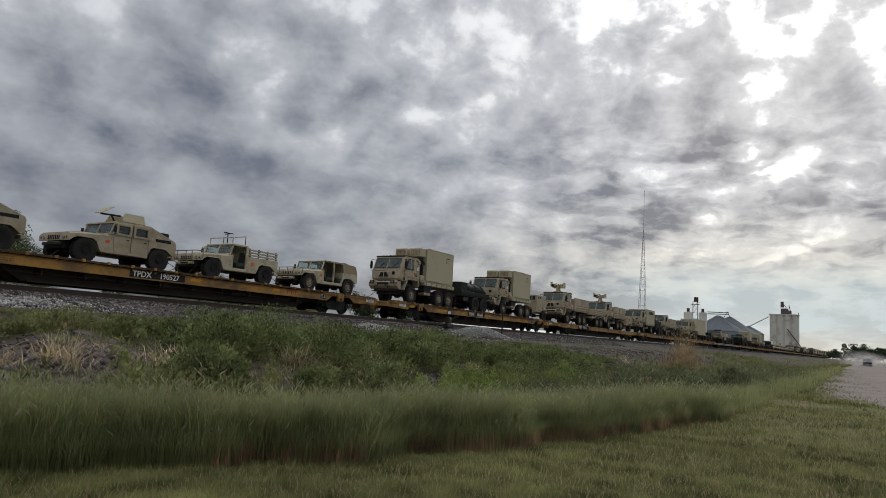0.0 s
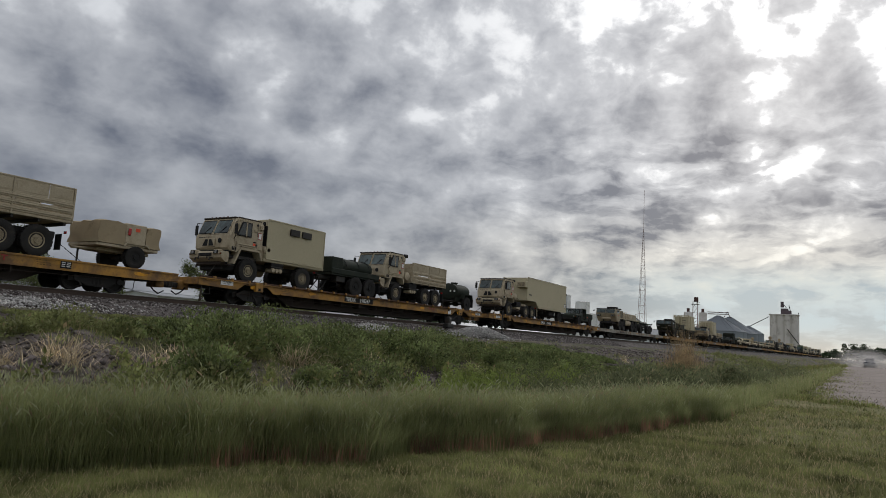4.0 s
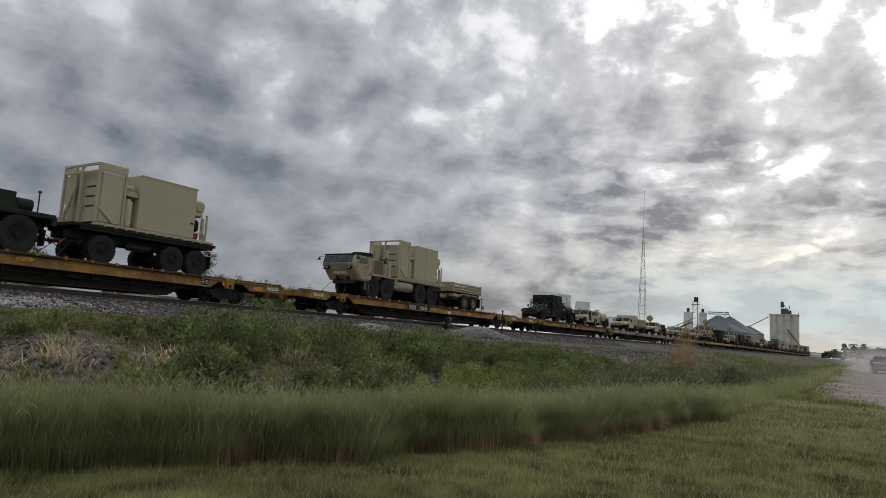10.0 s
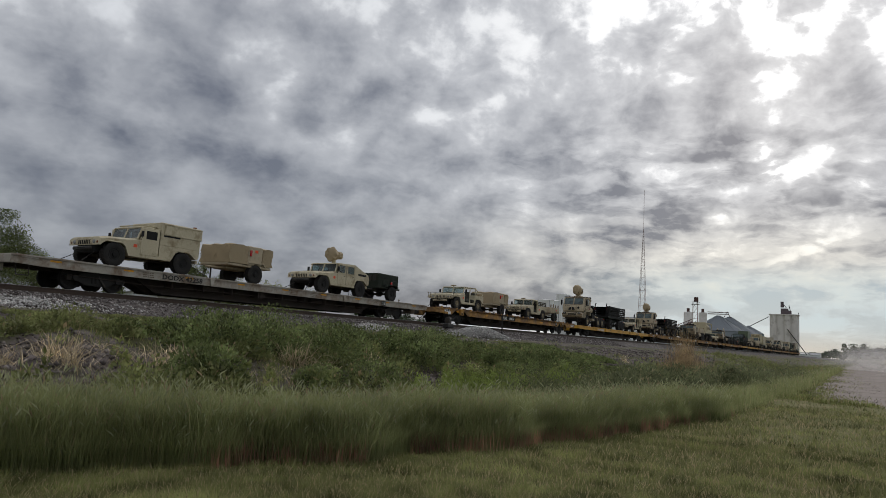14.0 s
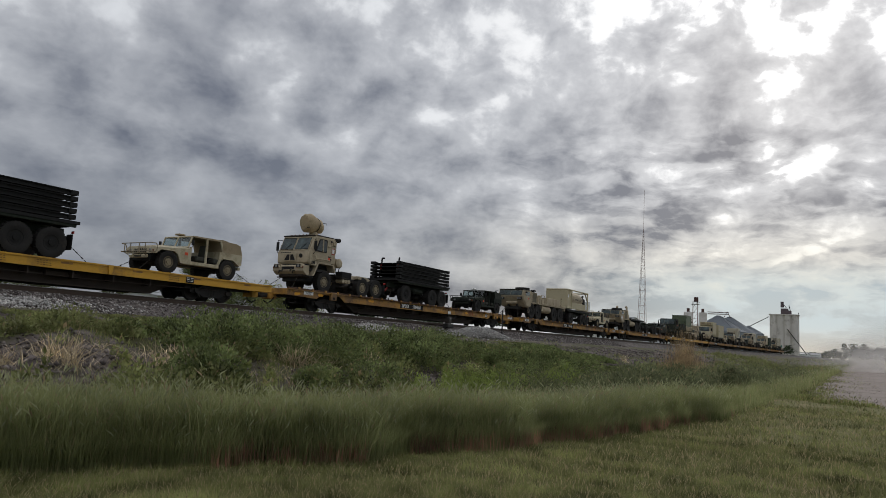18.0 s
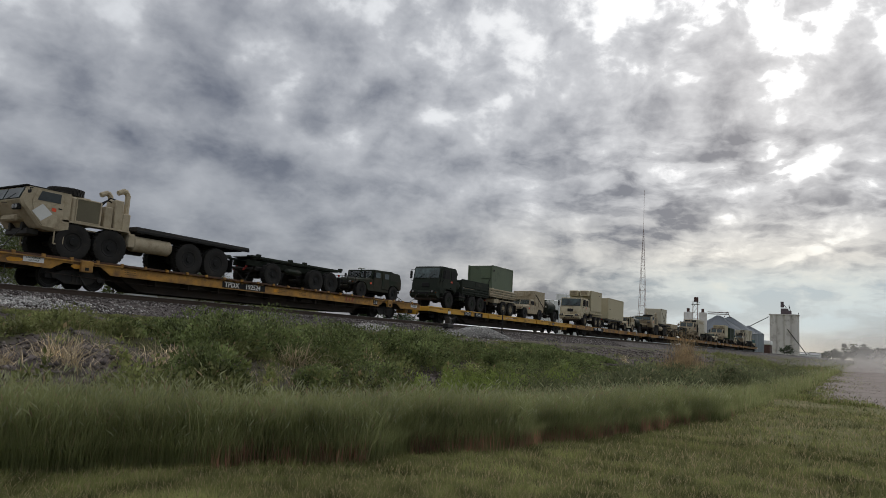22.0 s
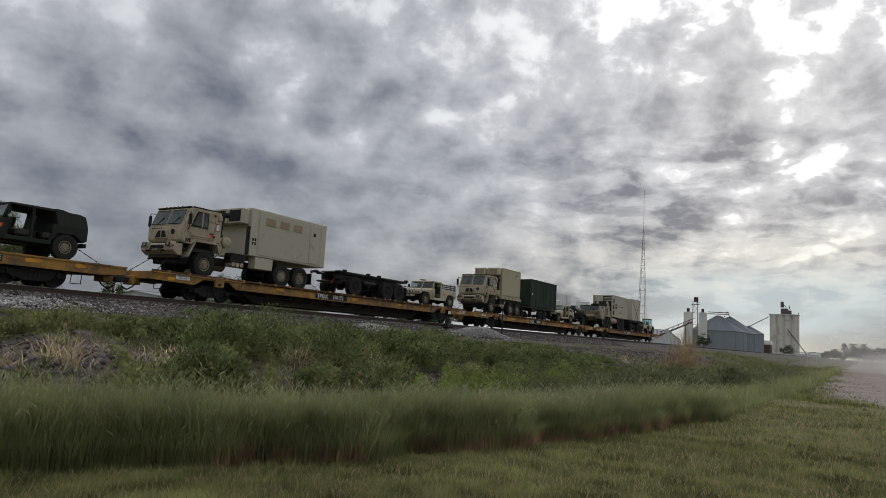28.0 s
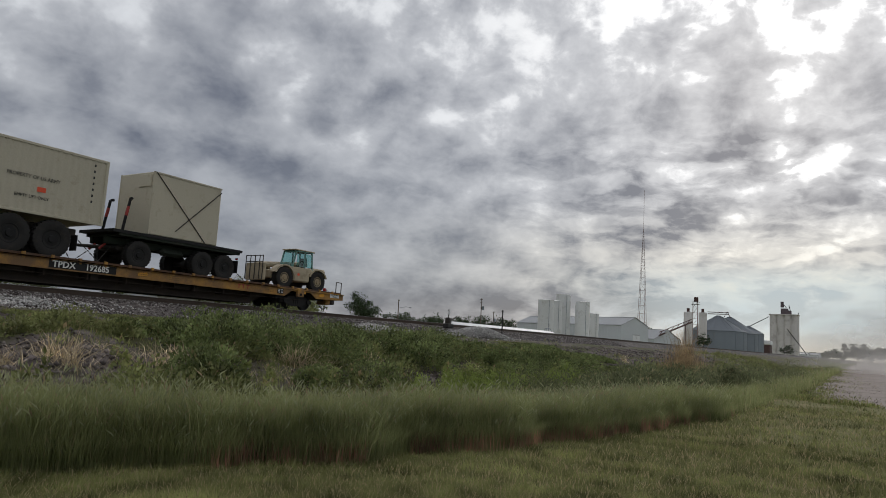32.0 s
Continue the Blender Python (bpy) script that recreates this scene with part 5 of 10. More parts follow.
# ---- vehicle parts ----
# A vehicle's front axle is at y = 0, its tail towards +y, the ground at z = 0; +x is the flank towards the road.
def tyre_shape(r, w):
    def make(b):
        h = w / 2
        lathe(b, [(-h * 0.72, r * 0.47), (-h * 0.95, r * 0.60), (-h, r * 0.82), (-h * 0.88, r * 0.965), (h * 0.88, r * 0.965), (h, r * 0.82), (h * 0.95, r * 0.60), (h * 0.72, r * 0.47)], 28)
        k = 26
        for i in range(k):
            for s in (-1, 1):
                t = 2 * math.pi * (i + (0.5 if s > 0 else 0)) / k
                q = Matrix.Rotation(t, 3, "X")
                pts = [Vector((s * h * a, d, r * zz)) for zz, a in ((0.90, 0.97), (1.0, 0.88), (1.0, 0.08), (0.94, 0.08)) for d in (-0.034 * r / 0.5, 0.034 * r / 0.5)]
                v = [b.verts.new(q @ p) for p in pts]
                for f in ((0, 2, 3, 1), (2, 4, 5, 3), (4, 6, 7, 5), (0, 6, 4, 2), (1, 3, 5, 7)):
                    b.faces.new([v[j] for j in f])
    return make


def rim_shape(r, w):
    def make(b):
        h = w / 2
        q = r * 0.51
        lathe(b, [(-h * 0.6, q), (h * 0.78, q), (h * 0.84, q * 0.97), (h * 0.78, q * 0.9), (h * 0.7, q * 0.84), (h * 0.74, q * 0.55), (h * 0.74, q * 0.4), (h * 1.0, q * 0.36), (h * 1.05, q * 0.14), (h * 0.98, 0.005)], 22)
        for i in range(10):
            t = 2 * math.pi * i / 10
            c, s = math.cos(t), math.sin(t)
            cyl(b, (h * 0.6, c * q * 0.66, s * q * 0.66), (h * 0.82, c * q * 0.66, s * q * 0.66), q * 0.055, 6)
    return make


def wheel(parent, x, y, r=0.47, w=0.3, rim=None, z=None, flat=False):
    rim = rim or TAN
    z = r if z is None else z
    turn = 0 if x >= 0 else 180
    m = pose(x, y, z, 0, -90, 0) if flat else pose(x, y, z, 0, 0, turn)
    t = part("spare_wheel" if flat else "wheel", cached("tyre_%g_%g" % (r, w), tyre_shape(r, w), RUBBER), RUBBER, parent, at=m)
    part("rim", cached("rim_%g_%g_%s" % (r, w, rim.name), rim_shape(r, w), rim), rim, t)
    return t


def axles(parent, ys, half, r, w, rim):
    for y in ys:
        for s in (-1, 1):
            wheel(parent, s * half, y, r, w, rim)
        bm = bmesh.new()
        cyl(bm, (-half, y, r), (half, y, r), r * 0.16, 8)
        lathe(bm, [(-0.22, 0.06), (-0.14, r * 0.36), (0.14, r * 0.36), (0.22, 0.06)], 10, at=(0, y, r))
        part("axle", bm, STEEL, parent)


def slab(name, parent, material, *dims, c=0.02, label=""):
    bm = bmesh.new()
    box(bm, *dims, c)
    return part(name, bm, material, parent, label)


def pipe(name, parent, material, pts, r, n=7, label=""):
    bm = bmesh.new()
    bars(bm, pts, r, n)
    return part(name, bm, material, parent, label)


def chains(parent, front, back, half=0.75, z=0.6):
    """Lashing chains from the frame to the deck."""
    for y, d in ((front, -1), (back, 1)):
        for s in (-1, 1):
            bm = bmesh.new()
            a, b = Vector((s * half * 0.7, y, z)), Vector((s * half * 1.25, y + d * 0.85, 0.02))
            k = 9
            for i in range(k):
                p, q = a.lerp(b, i / k), a.lerp(b, (i + 0.86) / k)
                cyl(bm, p, q, 0.022 if i % 2 else 0.014, 5)
            part("chain", bm, STEEL, parent)


def tag(parent, x, y, z, w=0.17, h=0.13):
    """A bright orange paper tag on a flank."""
    bm = bmesh.new()
    box(bm, x, x + 0.004, y, y + w, z, z + h, 0)
    part("orange_tag", bm, ORANGE, parent, "orange paper tag")


def frame_pipes(name, parent, material, segs, r):
    bm = bmesh.new()
    for pts in segs:
        bars(bm, pts, r, 6)
    return part(name, bm, material, parent)


# ---- light four-wheel utility truck ----
def utility(style, paint, guard=False, beacon=False, rim=None, extra="", label=""):
    cloth = CANVAS if paint in (TAN, SAND) else DKCANVAS
    t = thing("utility_truck", label, "army truck", "army vehicles on the train")
    axles(t, (0, 3.3), 0.91, 0.49, 0.32, (RIMTAN if rim in (SAND, TAN) else rim) or (BLACK if paint is not SAND else RIMTAN))
    slab("chassis", t, STEEL, -0.42, 0.42, -0.55, 3.95, 0.5, 0.68)
    slab("front_bumper", t, paint if guard else STEEL, -0.62, 0.62, -0.80, -0.70, 0.60, 0.74, c=0.03)
    slab("bumper_slot", t, BLACK, -0.26, 0.26, -0.804, -0.799, 0.64, 0.70, c=0)
    slab("rear_bumper", t, paint, -0.85, 0.85, 4.08, 4.24, 0.58, 0.74)
    # flat hood, its edges broken down to square-cut fenders
    bm = bmesh.new()
    rings = []
    for y, zl, zs, zt in ((-0.69, 0.80, 1.0, 1.05), (-0.65, 0.80, 1.06, 1.13), (-0.5, 0.93, 1.09, 1.165), (-0.34, 1.0, 1.11, 1.19), (0.24, 1.0, 1.14, 1.225), (0.44, 0.9, 1.16, 1.24), (0.62, 0.52, 1.17, 1.25), (1.0, 0.5, 1.21, 1.29), (1.14, 0.5, 1.22, 1.29)):
        rings.append([(-1.05, y, zl), (-1.05, y, zs), (-0.86, y, zt), (0.86, y, zt), (1.05, y, zs), (1.05, y, zl)])
    loft(bm, rings)
    part("hood", bm, paint, t)
    # Black block inside the nose, put there as shade behind the front wheels.
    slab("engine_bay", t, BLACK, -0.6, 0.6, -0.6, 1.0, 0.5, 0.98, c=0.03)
    bm = bmesh.new()
    quadplate(bm, [(-0.5, -0.1, 1.208), (0.5, -0.1, 1.208), (0.5, 0.85, 1.272), (-0.5, 0.85, 1.272)], 0.035, (0, -0.1, 1))
    part("hood_bulge", bm, paint, t)
    slab("hood_vent", t, BLACK, -0.3, 0.3, 0.05, 0.4, 1.2, 1.252, c=0.01)
    for s in (-1, 1):
        slab("fender_lip", t, paint, s * 1.06 - 0.02, s * 1.06 + 0.02, -0.4, 0.3, 0.985, 1.03, c=0.01)
    bm = bmesh.new()
    for i in range(7):
        box(bm, -0.4 + i * 0.125, -0.34 + i * 0.125, -0.706, -0.68, 0.84, 1.01, 0)
    part("grille", bm, BLACK, t, "black grille slots")
    for s in (-1, 1):
        bm = bmesh.new()
        lathe(bm, [(-0.73, 0.0), (-0.725, 0.07), (-0.7, 0.083), (-0.62, 0.083)], 14, "y", (s * 0.68, 0, 0.93))
        part("headlight", bm, LAMPGLASS, t, "round headlight")
        slab("marker_light", t, AMBER, s * 0.88 - 0.05, s * 0.9 + 0.05, -0.7, -0.66, 0.87, 0.96, c=0.01)
        slab("tail_light", t, REDLENS, s * 0.88 - 0.05, s * 0.88 + 0.05, 4.06, 4.1, 0.95, 1.07, c=0.01)
    # floor, tunnel, seats
    slab("floor", t, paint, -1.0, 1.0, 0.95, 2.45, 0.52, 0.6)
    slab("tunnel", t, SEAT, -0.42, 0.42, 0.9, 2.6, 0.6, 1.0, c=0.08)
    slab("dashboard", t, BLACK, -0.95, 0.95, 0.95, 1.15, 1.0, 1.25, c=0.04)
    rows = (1.75,) if style in ("truck", "shelter", "box") else (1.75, 2.75)
    for y in rows:
        for s in (-1, 1):
            slab("seat", t, SEAT, s * 0.7 - 0.24, s * 0.7 + 0.24, y - 0.25, y + 0.28, 0.72, 0.95, c=0.05)
            bm = bmesh.new()
            prism(bm, [(y + 0.2, 0.9), (y + 0.32, 0.9), (y + 0.42, 1.5), (y + 0.3, 1.5)], s * 0.7 - 0.23, s * 0.7 + 0.23)
            part("seat_back", bm, SEAT, t)
    pipe("steering_wheel", t, BLACK, [(-0.66 + 0.2 * math.cos(a), 1.25 + 0.08 * math.sin(a), 1.28 + 0.18 * math.sin(a)) for a in [i * math.pi / 5 for i in range(11)]], 0.017, 5)
    # rear body with its square-cut arches
    bm = bmesh.new()
    zt = 1.3
    y_back = {"truck": 2.04, "shelter": 2.04, "box": 2.04}.get(style, 2.76)
    low = [(y_back, 0.52), (2.66, 0.52)] if y_back < 2.6 else [(y_back, 0.66)]
    prism(bm, low + [(2.88, 0.92), (3.04, 1.0), (3.58, 1.0), (3.76, 0.9), (3.98, 0.74), (4.12, 0.82), (4.12, zt), (y_back, zt)], -1.04, 1.04)
    part("rear_body", bm, paint, t)
    # Rear arches get their shade from this black block in the body.
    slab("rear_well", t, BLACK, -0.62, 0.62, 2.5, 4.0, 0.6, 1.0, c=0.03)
    for s in (-1, 1):
        slab("arch_lip", t, paint, s * 1.06 - 0.02, s * 1.06 + 0.02, 2.98, 3.64, 0.985, 1.03, c=0.01)
        slab("sill", t, paint, s * 0.985 - 0.065, s * 0.985 + 0.065, 1.12, max(y_back, 2.7) if y_back > 2.6 else 2.06, 0.5, 0.66)
        slab("door_post", t, paint, s * 0.985 - 0.05, s * 0.985 + 0.05, 1.1, 1.18, 0.6, 1.32, c=0.015)
    # windscreen, nearly upright
    wf = [[(-0.95, 1.02, 1.28), (-0.95, 1.2, 1.8)], [(0.95, 1.02, 1.28), (0.95, 1.2, 1.8)], [(0, 1.02, 1.28), (0, 1.2, 1.8)], [(-0.95, 1.2, 1.8), (0.95, 1.2, 1.8)], [(-0.95, 1.02, 1.29), (0.95, 1.02, 1.29)]]
    frame_pipes("windscreen_frame", t, paint, wf, 0.042)
    for s in (0, 1):
        bm = bmesh.new()
        xa, xb = (-0.92, -0.03) if s == 0 else (0.03, 0.92)
        quadplate(bm, [(xa, 1.03, 1.3), (xb, 1.03, 1.3), (xb, 1.195, 1.78), (xa, 1.195, 1.78)], 0.008, (0, -1, 0.35))
        part("windscreen_pane", bm, GLASS, t, "glass pane")
    for s in (-1, 1):
        bm = bmesh.new()
        bars(bm, [(s * 1.0, 1.15, 1.25), (s * 1.16, 1.1, 1.35), (s * 1.16, 1.1, 1.5)], 0.012, 5)
        box(bm, s * 1.16 - 0.08, s * 1.16 + 0.08, 1.07, 1.12, 1.38, 1.62, 0.015)
        part("wing_mirror", bm, BLACK, t)
    if style == "truck":
        slab("cab_roof", t, paint, -0.99, 0.99, 1.16, 2.12, 1.78, 1.845, c=0.03)
        slab("cab_back", t, paint, -0.98, 0.98, 2.05, 2.12, 1.3, 1.8, c=0.02)
        for s in (-1, 1):
            slab("door_post", t, paint, s * 0.98 - 0.05, s * 0.98 + 0.05, 1.98, 2.1, 0.6, 1.8, c=0.02)
            slab("roof_rail_side", t, paint, s * 0.98 - 0.035, s * 0.98 + 0.035, 1.18, 2.05, 1.74, 1.8, c=0.01)
        # bed walls
        slab("bed_floor", t, paint, -0.95, 0.95, 2.12, 4.08, 1.3, 1.32, c=0)
        slab("tailgate", t, paint, -0.95, 0.95, 4.06, 4.12, 0.85, 1.26)
        if extra != "bare":
            for s in (-1, 1):
                for k in range(3):
                    slab("side_slat", t, DKWOOD if paint is not SAND else (TAN if extra == "mount" else DKWOOD), s * 0.98 - 0.025, s * 0.98 + 0.025, 2.15, 4.1, 1.36 + k * 0.13, 1.44 + k * 0.13, c=0.008)
                for y in (2.25, 2.85, 3.45, 4.04):
                    slab("slat_post", t, DKWOOD, s * 0.94 - 0.03, s * 0.94 + 0.03, y - 0.035, y + 0.035, 1.25, 1.74, c=0.006)
        if extra == "bare":
            for s in (-1, 1):
                slab("bed_wall", t, paint, s * 1.0 - 0.04, s * 1.0 + 0.04, 2.12, 4.1, 1.28, 1.36)
        if extra == "mount":
            segs = [[(s * 0.8, y, 1.82), (s * 0.8, y, 2.15)] for s in (-1, 1) for y in (1.25, 2.05)]
            segs += [[(-0.8, 1.25, 2.15), (0.8, 1.25, 2.15), (0.8, 2.05, 2.3), (-0.8, 2.05, 2.3), (-0.8, 1.25, 2.15)], [(0.8, 2.05, 1.3), (0.8, 2.05, 2.35)], [(-0.8, 2.05, 1.3), (-0.8, 2.05, 2.35)]]
            frame_pipes("roof_rail", t, paint, segs, 0.025)
            frame_pipes("gun_mount", t, BLACK, [[(0, 1.6, 1.84), (0, 1.6, 2.45)], [(0, 1.35, 2.45), (0, 1.95, 2.45)], [(-0.2, 1.6, 2.4), (0.2, 1.6, 2.4)]], 0.025)
    if style == "soft":
        # canvas top over four door openings, boxy at the back
        bm = bmesh.new()
        prism(bm, [(1.16, 1.78), (1.2, 1.84), (2.9, 1.87), (2.9, 1.78)], -1.0, 1.0)
        part("canvas_roof", bm, cloth, t)
        bm = bmesh.new()
        prism(bm, [(2.96, 1.28), (2.78, 1.87), (3.4, 1.84), (4.0, 1.76), (4.14, 1.26)], -1.02, 1.02)
        bmesh.ops.subdivide_edges(bm, edges=bm.edges, cuts=4, use_grid_fill=True)
        for v in bm.verts:
            v.co += Vector((0.018 * math.sin(v.co.z * 13 + v.co.y * 5), 0, 0.022 * math.sin(v.co.y * 8 + v.co.x * 3)))
        part("canvas_back", bm, cloth, t, "sagging canvas cover at the back")
        for s in (-1, 1):
            slab("door_post", t, paint, s * 0.98 - 0.05, s * 0.98 + 0.05, 1.97, 2.07, 0.6, 1.82, c=0.02)
            if extra == "doors":
                for a, b_, lo in ((1.14, 2.0, 0.62), (2.06, 2.9, 0.7)):
                    bm = bmesh.new()
                    xo = s * 1.03
                    prism(bm, [(a, lo), (b_ - (0.2 if a > 2 else 0), lo), (b_, 1.05), (b_, 1.8), (a + (0.06 if a < 2 else 0), 1.8)], xo - 0.025, xo + 0.025)
                    d = part("door", bm, paint, t)
                    slab("door_window", d, DARKPANE, xo + s * 0.028 - 0.006, xo + s * 0.028 + 0.006, a + 0.22, b_ - 0.18, 1.36, 1.68, c=0, label="plastic door window")
            pipe("rear_door_post", t, paint, [(s * 0.98, 2.7, 0.66), (s * 0.98, 2.98, 1.3), (s * 0.98, 2.8, 1.84)], 0.05)
    if style == "open":
        segs = []
        for s in (-1, 1):
            segs += [[(s * 0.95, 1.2, 1.8), (s * 0.95, 2.9, 1.84), (s * 0.95, 4.0, 1.25)], [(s * 0.95, 2.05, 0.6), (s * 0.95, 2.05, 1.82)], [(s * 0.95, 2.9, 1.2), (s * 0.95, 2.9, 1.84)], [(s * 0.95, 2.9, 1.5), (s * 0.95, 4.05, 1.5), (s * 0.95, 4.05, 1.2)]]
        segs += [[(-0.95, y, 1.82), (0.95, y, 1.82)] for y in (2.05, 2.9)]
        for pts in segs:
            pipe("roll_bar", t, paint, pts, 0.04, 6)
    if style in ("slant", "armored"):
        bm = bmesh.new()
        prism(bm, [(1.14, 1.78), (1.2, 1.84), (2.78, 1.88), (4.1, 1.38), (4.1, 1.28), (2.75, 1.28), (2.75, 1.8)], -1.0, 1.0)
        part("roof", bm, paint, t)
        for s in (-1, 1):
            for k, (a, b_) in enumerate(((1.12, 1.9), (1.94, 2.72))):
                xo = s * 1.02
                bm = bmesh.new()
                prism(bm, [(a + (0.05 if k == 0 else 0), 0.62), (b_, 0.62), (b_, 1.3), (a + (0.02 if k == 0 else 0), 1.3)], xo - 0.04, xo + 0.04)
                lo = 0.1 if k == 0 else 0.06
                box(bm, xo - 0.04, xo + 0.04, a + 0.02, b_, 1.72, 1.8, 0.01)
                box(bm, xo - 0.04, xo + 0.04, b_ - 0.07, b_, 1.3, 1.74, 0.01)
                box(bm, xo - 0.04, xo + 0.04, a + lo, a + lo + 0.07, 1.3, 1.74, 0.01)
                d = part("door", bm, paint, t)
                bm = bmesh.new()
                box(bm, xo - 0.012, xo + 0.012, a + lo + 0.05, b_ - 0.05, 1.3, 1.73, 0)
                part("door_window", bm, GLASS, d, "glass door window")
                slab("door_handle", d, BLACK, xo + s * 0.04 - 0.015, xo + s * 0.04 + 0.015, b_ - 0.2, b_ - 0.08, 1.1, 1.14, c=0)
                if style == "armored":
                    fr = bmesh.new()
                    for z0, z1 in ((1.28, 1.36), (1.68, 1.76)):
                        box(fr, xo + s * 0.05 - 0.045, xo + s * 0.05 + 0.045, a + lo - 0.02, b_ - 0.0, z0, z1, 0)
                    for q0 in (a + lo - 0.02, b_ - 0.09):
                        box(fr, xo + s * 0.05 - 0.045, xo + s * 0.05 + 0.045, q0, q0 + 0.09, 1.36, 1.68, 0)
                    part("window_frame", fr, paint, d)
            slab("side_panel", t, BLACK, s * 1.0 - 0.05, s * 1.0 + 0.05, 3.1, 3.85, 1.27, 1.4, c=0.01)
    if style == "armored":
        bm = bmesh.new()
        lathe(bm, [(1.86, 0.0), (1.86, 0.55), (1.95, 0.55), (1.95, 0.48)], 20, "z", (0, 2.2, 0))
        part("turret_ring", bm, paint, t)
        for pts in ([(0.62, 1.7, 1.95), (0.62, 2.75, 1.95), (0.5, 2.75, 2.32), (0.5, 1.85, 2.32)], [(-0.62, 1.7, 1.95), (-0.62, 2.75, 1.95), (-0.5, 2.75, 2.32), (-0.5, 1.85, 2.32)], [(-0.6, 2.8, 1.95), (0.6, 2.8, 1.95), (0.5, 2.72, 2.32), (-0.5, 2.72, 2.32)]):
            bm = bmesh.new()
            quadplate(bm, pts, 0.03, (1, 0, 0) if abs(pts[0][0] - pts[1][0]) < 0.01 else (0, 1, 0))
            part("turret_shield", bm, SHELTER, t)
        bm = bmesh.new()
        quadplate(bm, [(-0.25, 1.0, 2.2), (0.3, 1.0, 2.2), (0.3, 1.5, 2.52), (-0.25, 1.5, 2.52)], 0.03, (0, -0.5, 1))
        part("gun_shield", bm, SHELTER, t, "tilted armour plate")
        frame_pipes("gun_mount", t, BLACK, [[(0, 1.75, 1.95), (0, 1.6, 2.2)], [(0, 1.1, 2.2), (0, 2.0, 2.24)]], 0.04)
        wheel(t, 0.35, 3.72, 0.4, 0.26, BLACK, z=1.62, flat=True)
    if extra == "dish":
        bm = bmesh.new()
        lathe(bm, [(1.16, 0.05), (1.2, 0.38), (1.3, 0.46), (1.42, 0.42), (1.55, 0.36), (1.8, 0.24), (1.84, 0.05)], 9, "y", (0, 0.35, 2.42))
        bmesh.ops.subdivide_edges(bm, edges=bm.edges, cuts=1, use_grid_fill=True)
        for v in bm.verts:
            v.co += Vector((0.03 * math.sin(v.co.z * 17 + v.co.y * 6), 0.035 * math.sin(v.co.x * 14 + v.co.z * 9), 0.03 * math.sin(v.co.x * 12 + v.co.y * 11)))
        part("covered_dish", bm, CANVAS, t, "round device under a canvas cover")
        bm = bmesh.new()
        box(bm, -0.3, 0.3, 2.0, 2.5, 2.2, 2.62, 0.1)
        part("covered_sight", bm, CANVAS, t)
        pipe("dish_post", t, paint, [(0, 1.95, 1.85), (0, 1.95, 2.3)], 0.12, 10)
    if style == "shelter":
        slab("cab_roof", t, paint, -0.99, 0.99, 1.16, 2.1, 1.78, 1.845, c=0.03)
        for s in (-1, 1):
            frame_pipes("door_post", t, paint, [[(s * 0.97, 2.02, 0.6), (s * 0.97, 2.02, 1.8)]], 0.06)
        if paint is TAN:
            bm = bmesh.new()
            box(bm, 0.98, 1.06, 1.12, 1.98, 0.62, 1.78, 0.02)
            d = part("door", bm, paint, t)
            slab("door_window", d, BLACK, 1.05, 1.09, 1.35, 1.85, 1.32, 1.66, c=0.02, label="dark framed window")
        bm = bmesh.new()
        prism(bm, [(1.95, 1.86), (2.45, 1.2), (4.22, 1.2), (4.22, 2.62), (1.95, 2.62)], -1.06, 1.06)
        part("shelter_box", bm, paint, t, "equipment shelter on the bed")
        for y in (1.98, 2.9, 4.18):
            for s in (-1, 1):
                slab("corner_rail", t, paint, s * 1.07 - 0.02, s * 1.07 + 0.02, y - 0.03, y + 0.03, 1.9 if y < 2.5 else 1.22, 2.62, c=0.006)
        frame_pipes("lashing_strap", t, BLACK, [[(1.09, 2.1, 2.3), (1.1, 3.95, 1.25)]], 0.03)
        frame_pipes("roof_basket", t, paint, [[(x, 1.0, 2.0), (x, 1.95, 2.0)] for x in (-0.95, 0.95)] + [[(-0.95, 1.0, z), (0.95, 1.0, z)] for z in (1.88, 2.1)] + [[(x, 1.0, 1.84), (x, 1.0, 2.1)] for x in (-0.95, 0, 0.95)] + [[(x, 1.0, 2.1), (x, 1.95, 2.1)] for x in (-0.95, 0.95)], 0.02)
        slab("intake_box", t, paint, -0.8, 0.0, 1.75, 1.95, 2.15, 2.5, c=0.03)
        bm = bmesh.new()
        lathe(bm, [(1.7, 0.02), (1.7, 0.18), (1.95, 0.18)], 14, "y", (0.45, 0, 2.38))
        part("fan_cowl", bm, paint, t)
    if style == "box":
        slab("cab_roof", t, paint, -0.99, 0.99, 1.16, 2.1, 1.78, 1.845, c=0.03)
        for s in (-1, 1):
            bm = bmesh.new()
            xo = s * 1.02
            box(bm, xo - 0.04, xo + 0.04, 1.12, 2.0, 0.62, 1.78, 0.02)
            d = part("door", bm, paint, t)
            slab("door_window", d, BLACK, xo + s * 0.035 - 0.012, xo + s * 0.035 + 0.012, 1.35, 1.88, 1.32, 1.68, c=0.01, label="dark window")
        slab("body_box", t, paint, -1.05, 1.05, 2.05, 4.15, 1.15, 2.16, c=0.03, label="boxy maintenance body")
        slab("upper_panel", t, paint, -1.08, 1.08, 2.2, 4.17, 1.62, 2.12, c=0.02)
        slab("panel_gap", t, BLACK, 1.045, 1.056, 2.2, 3.05, 1.55, 1.615, c=0)
        slab("panel_lip", t, paint, 1.07, 1.1, 2.2, 4.17, 2.07, 2.13, c=0.008)
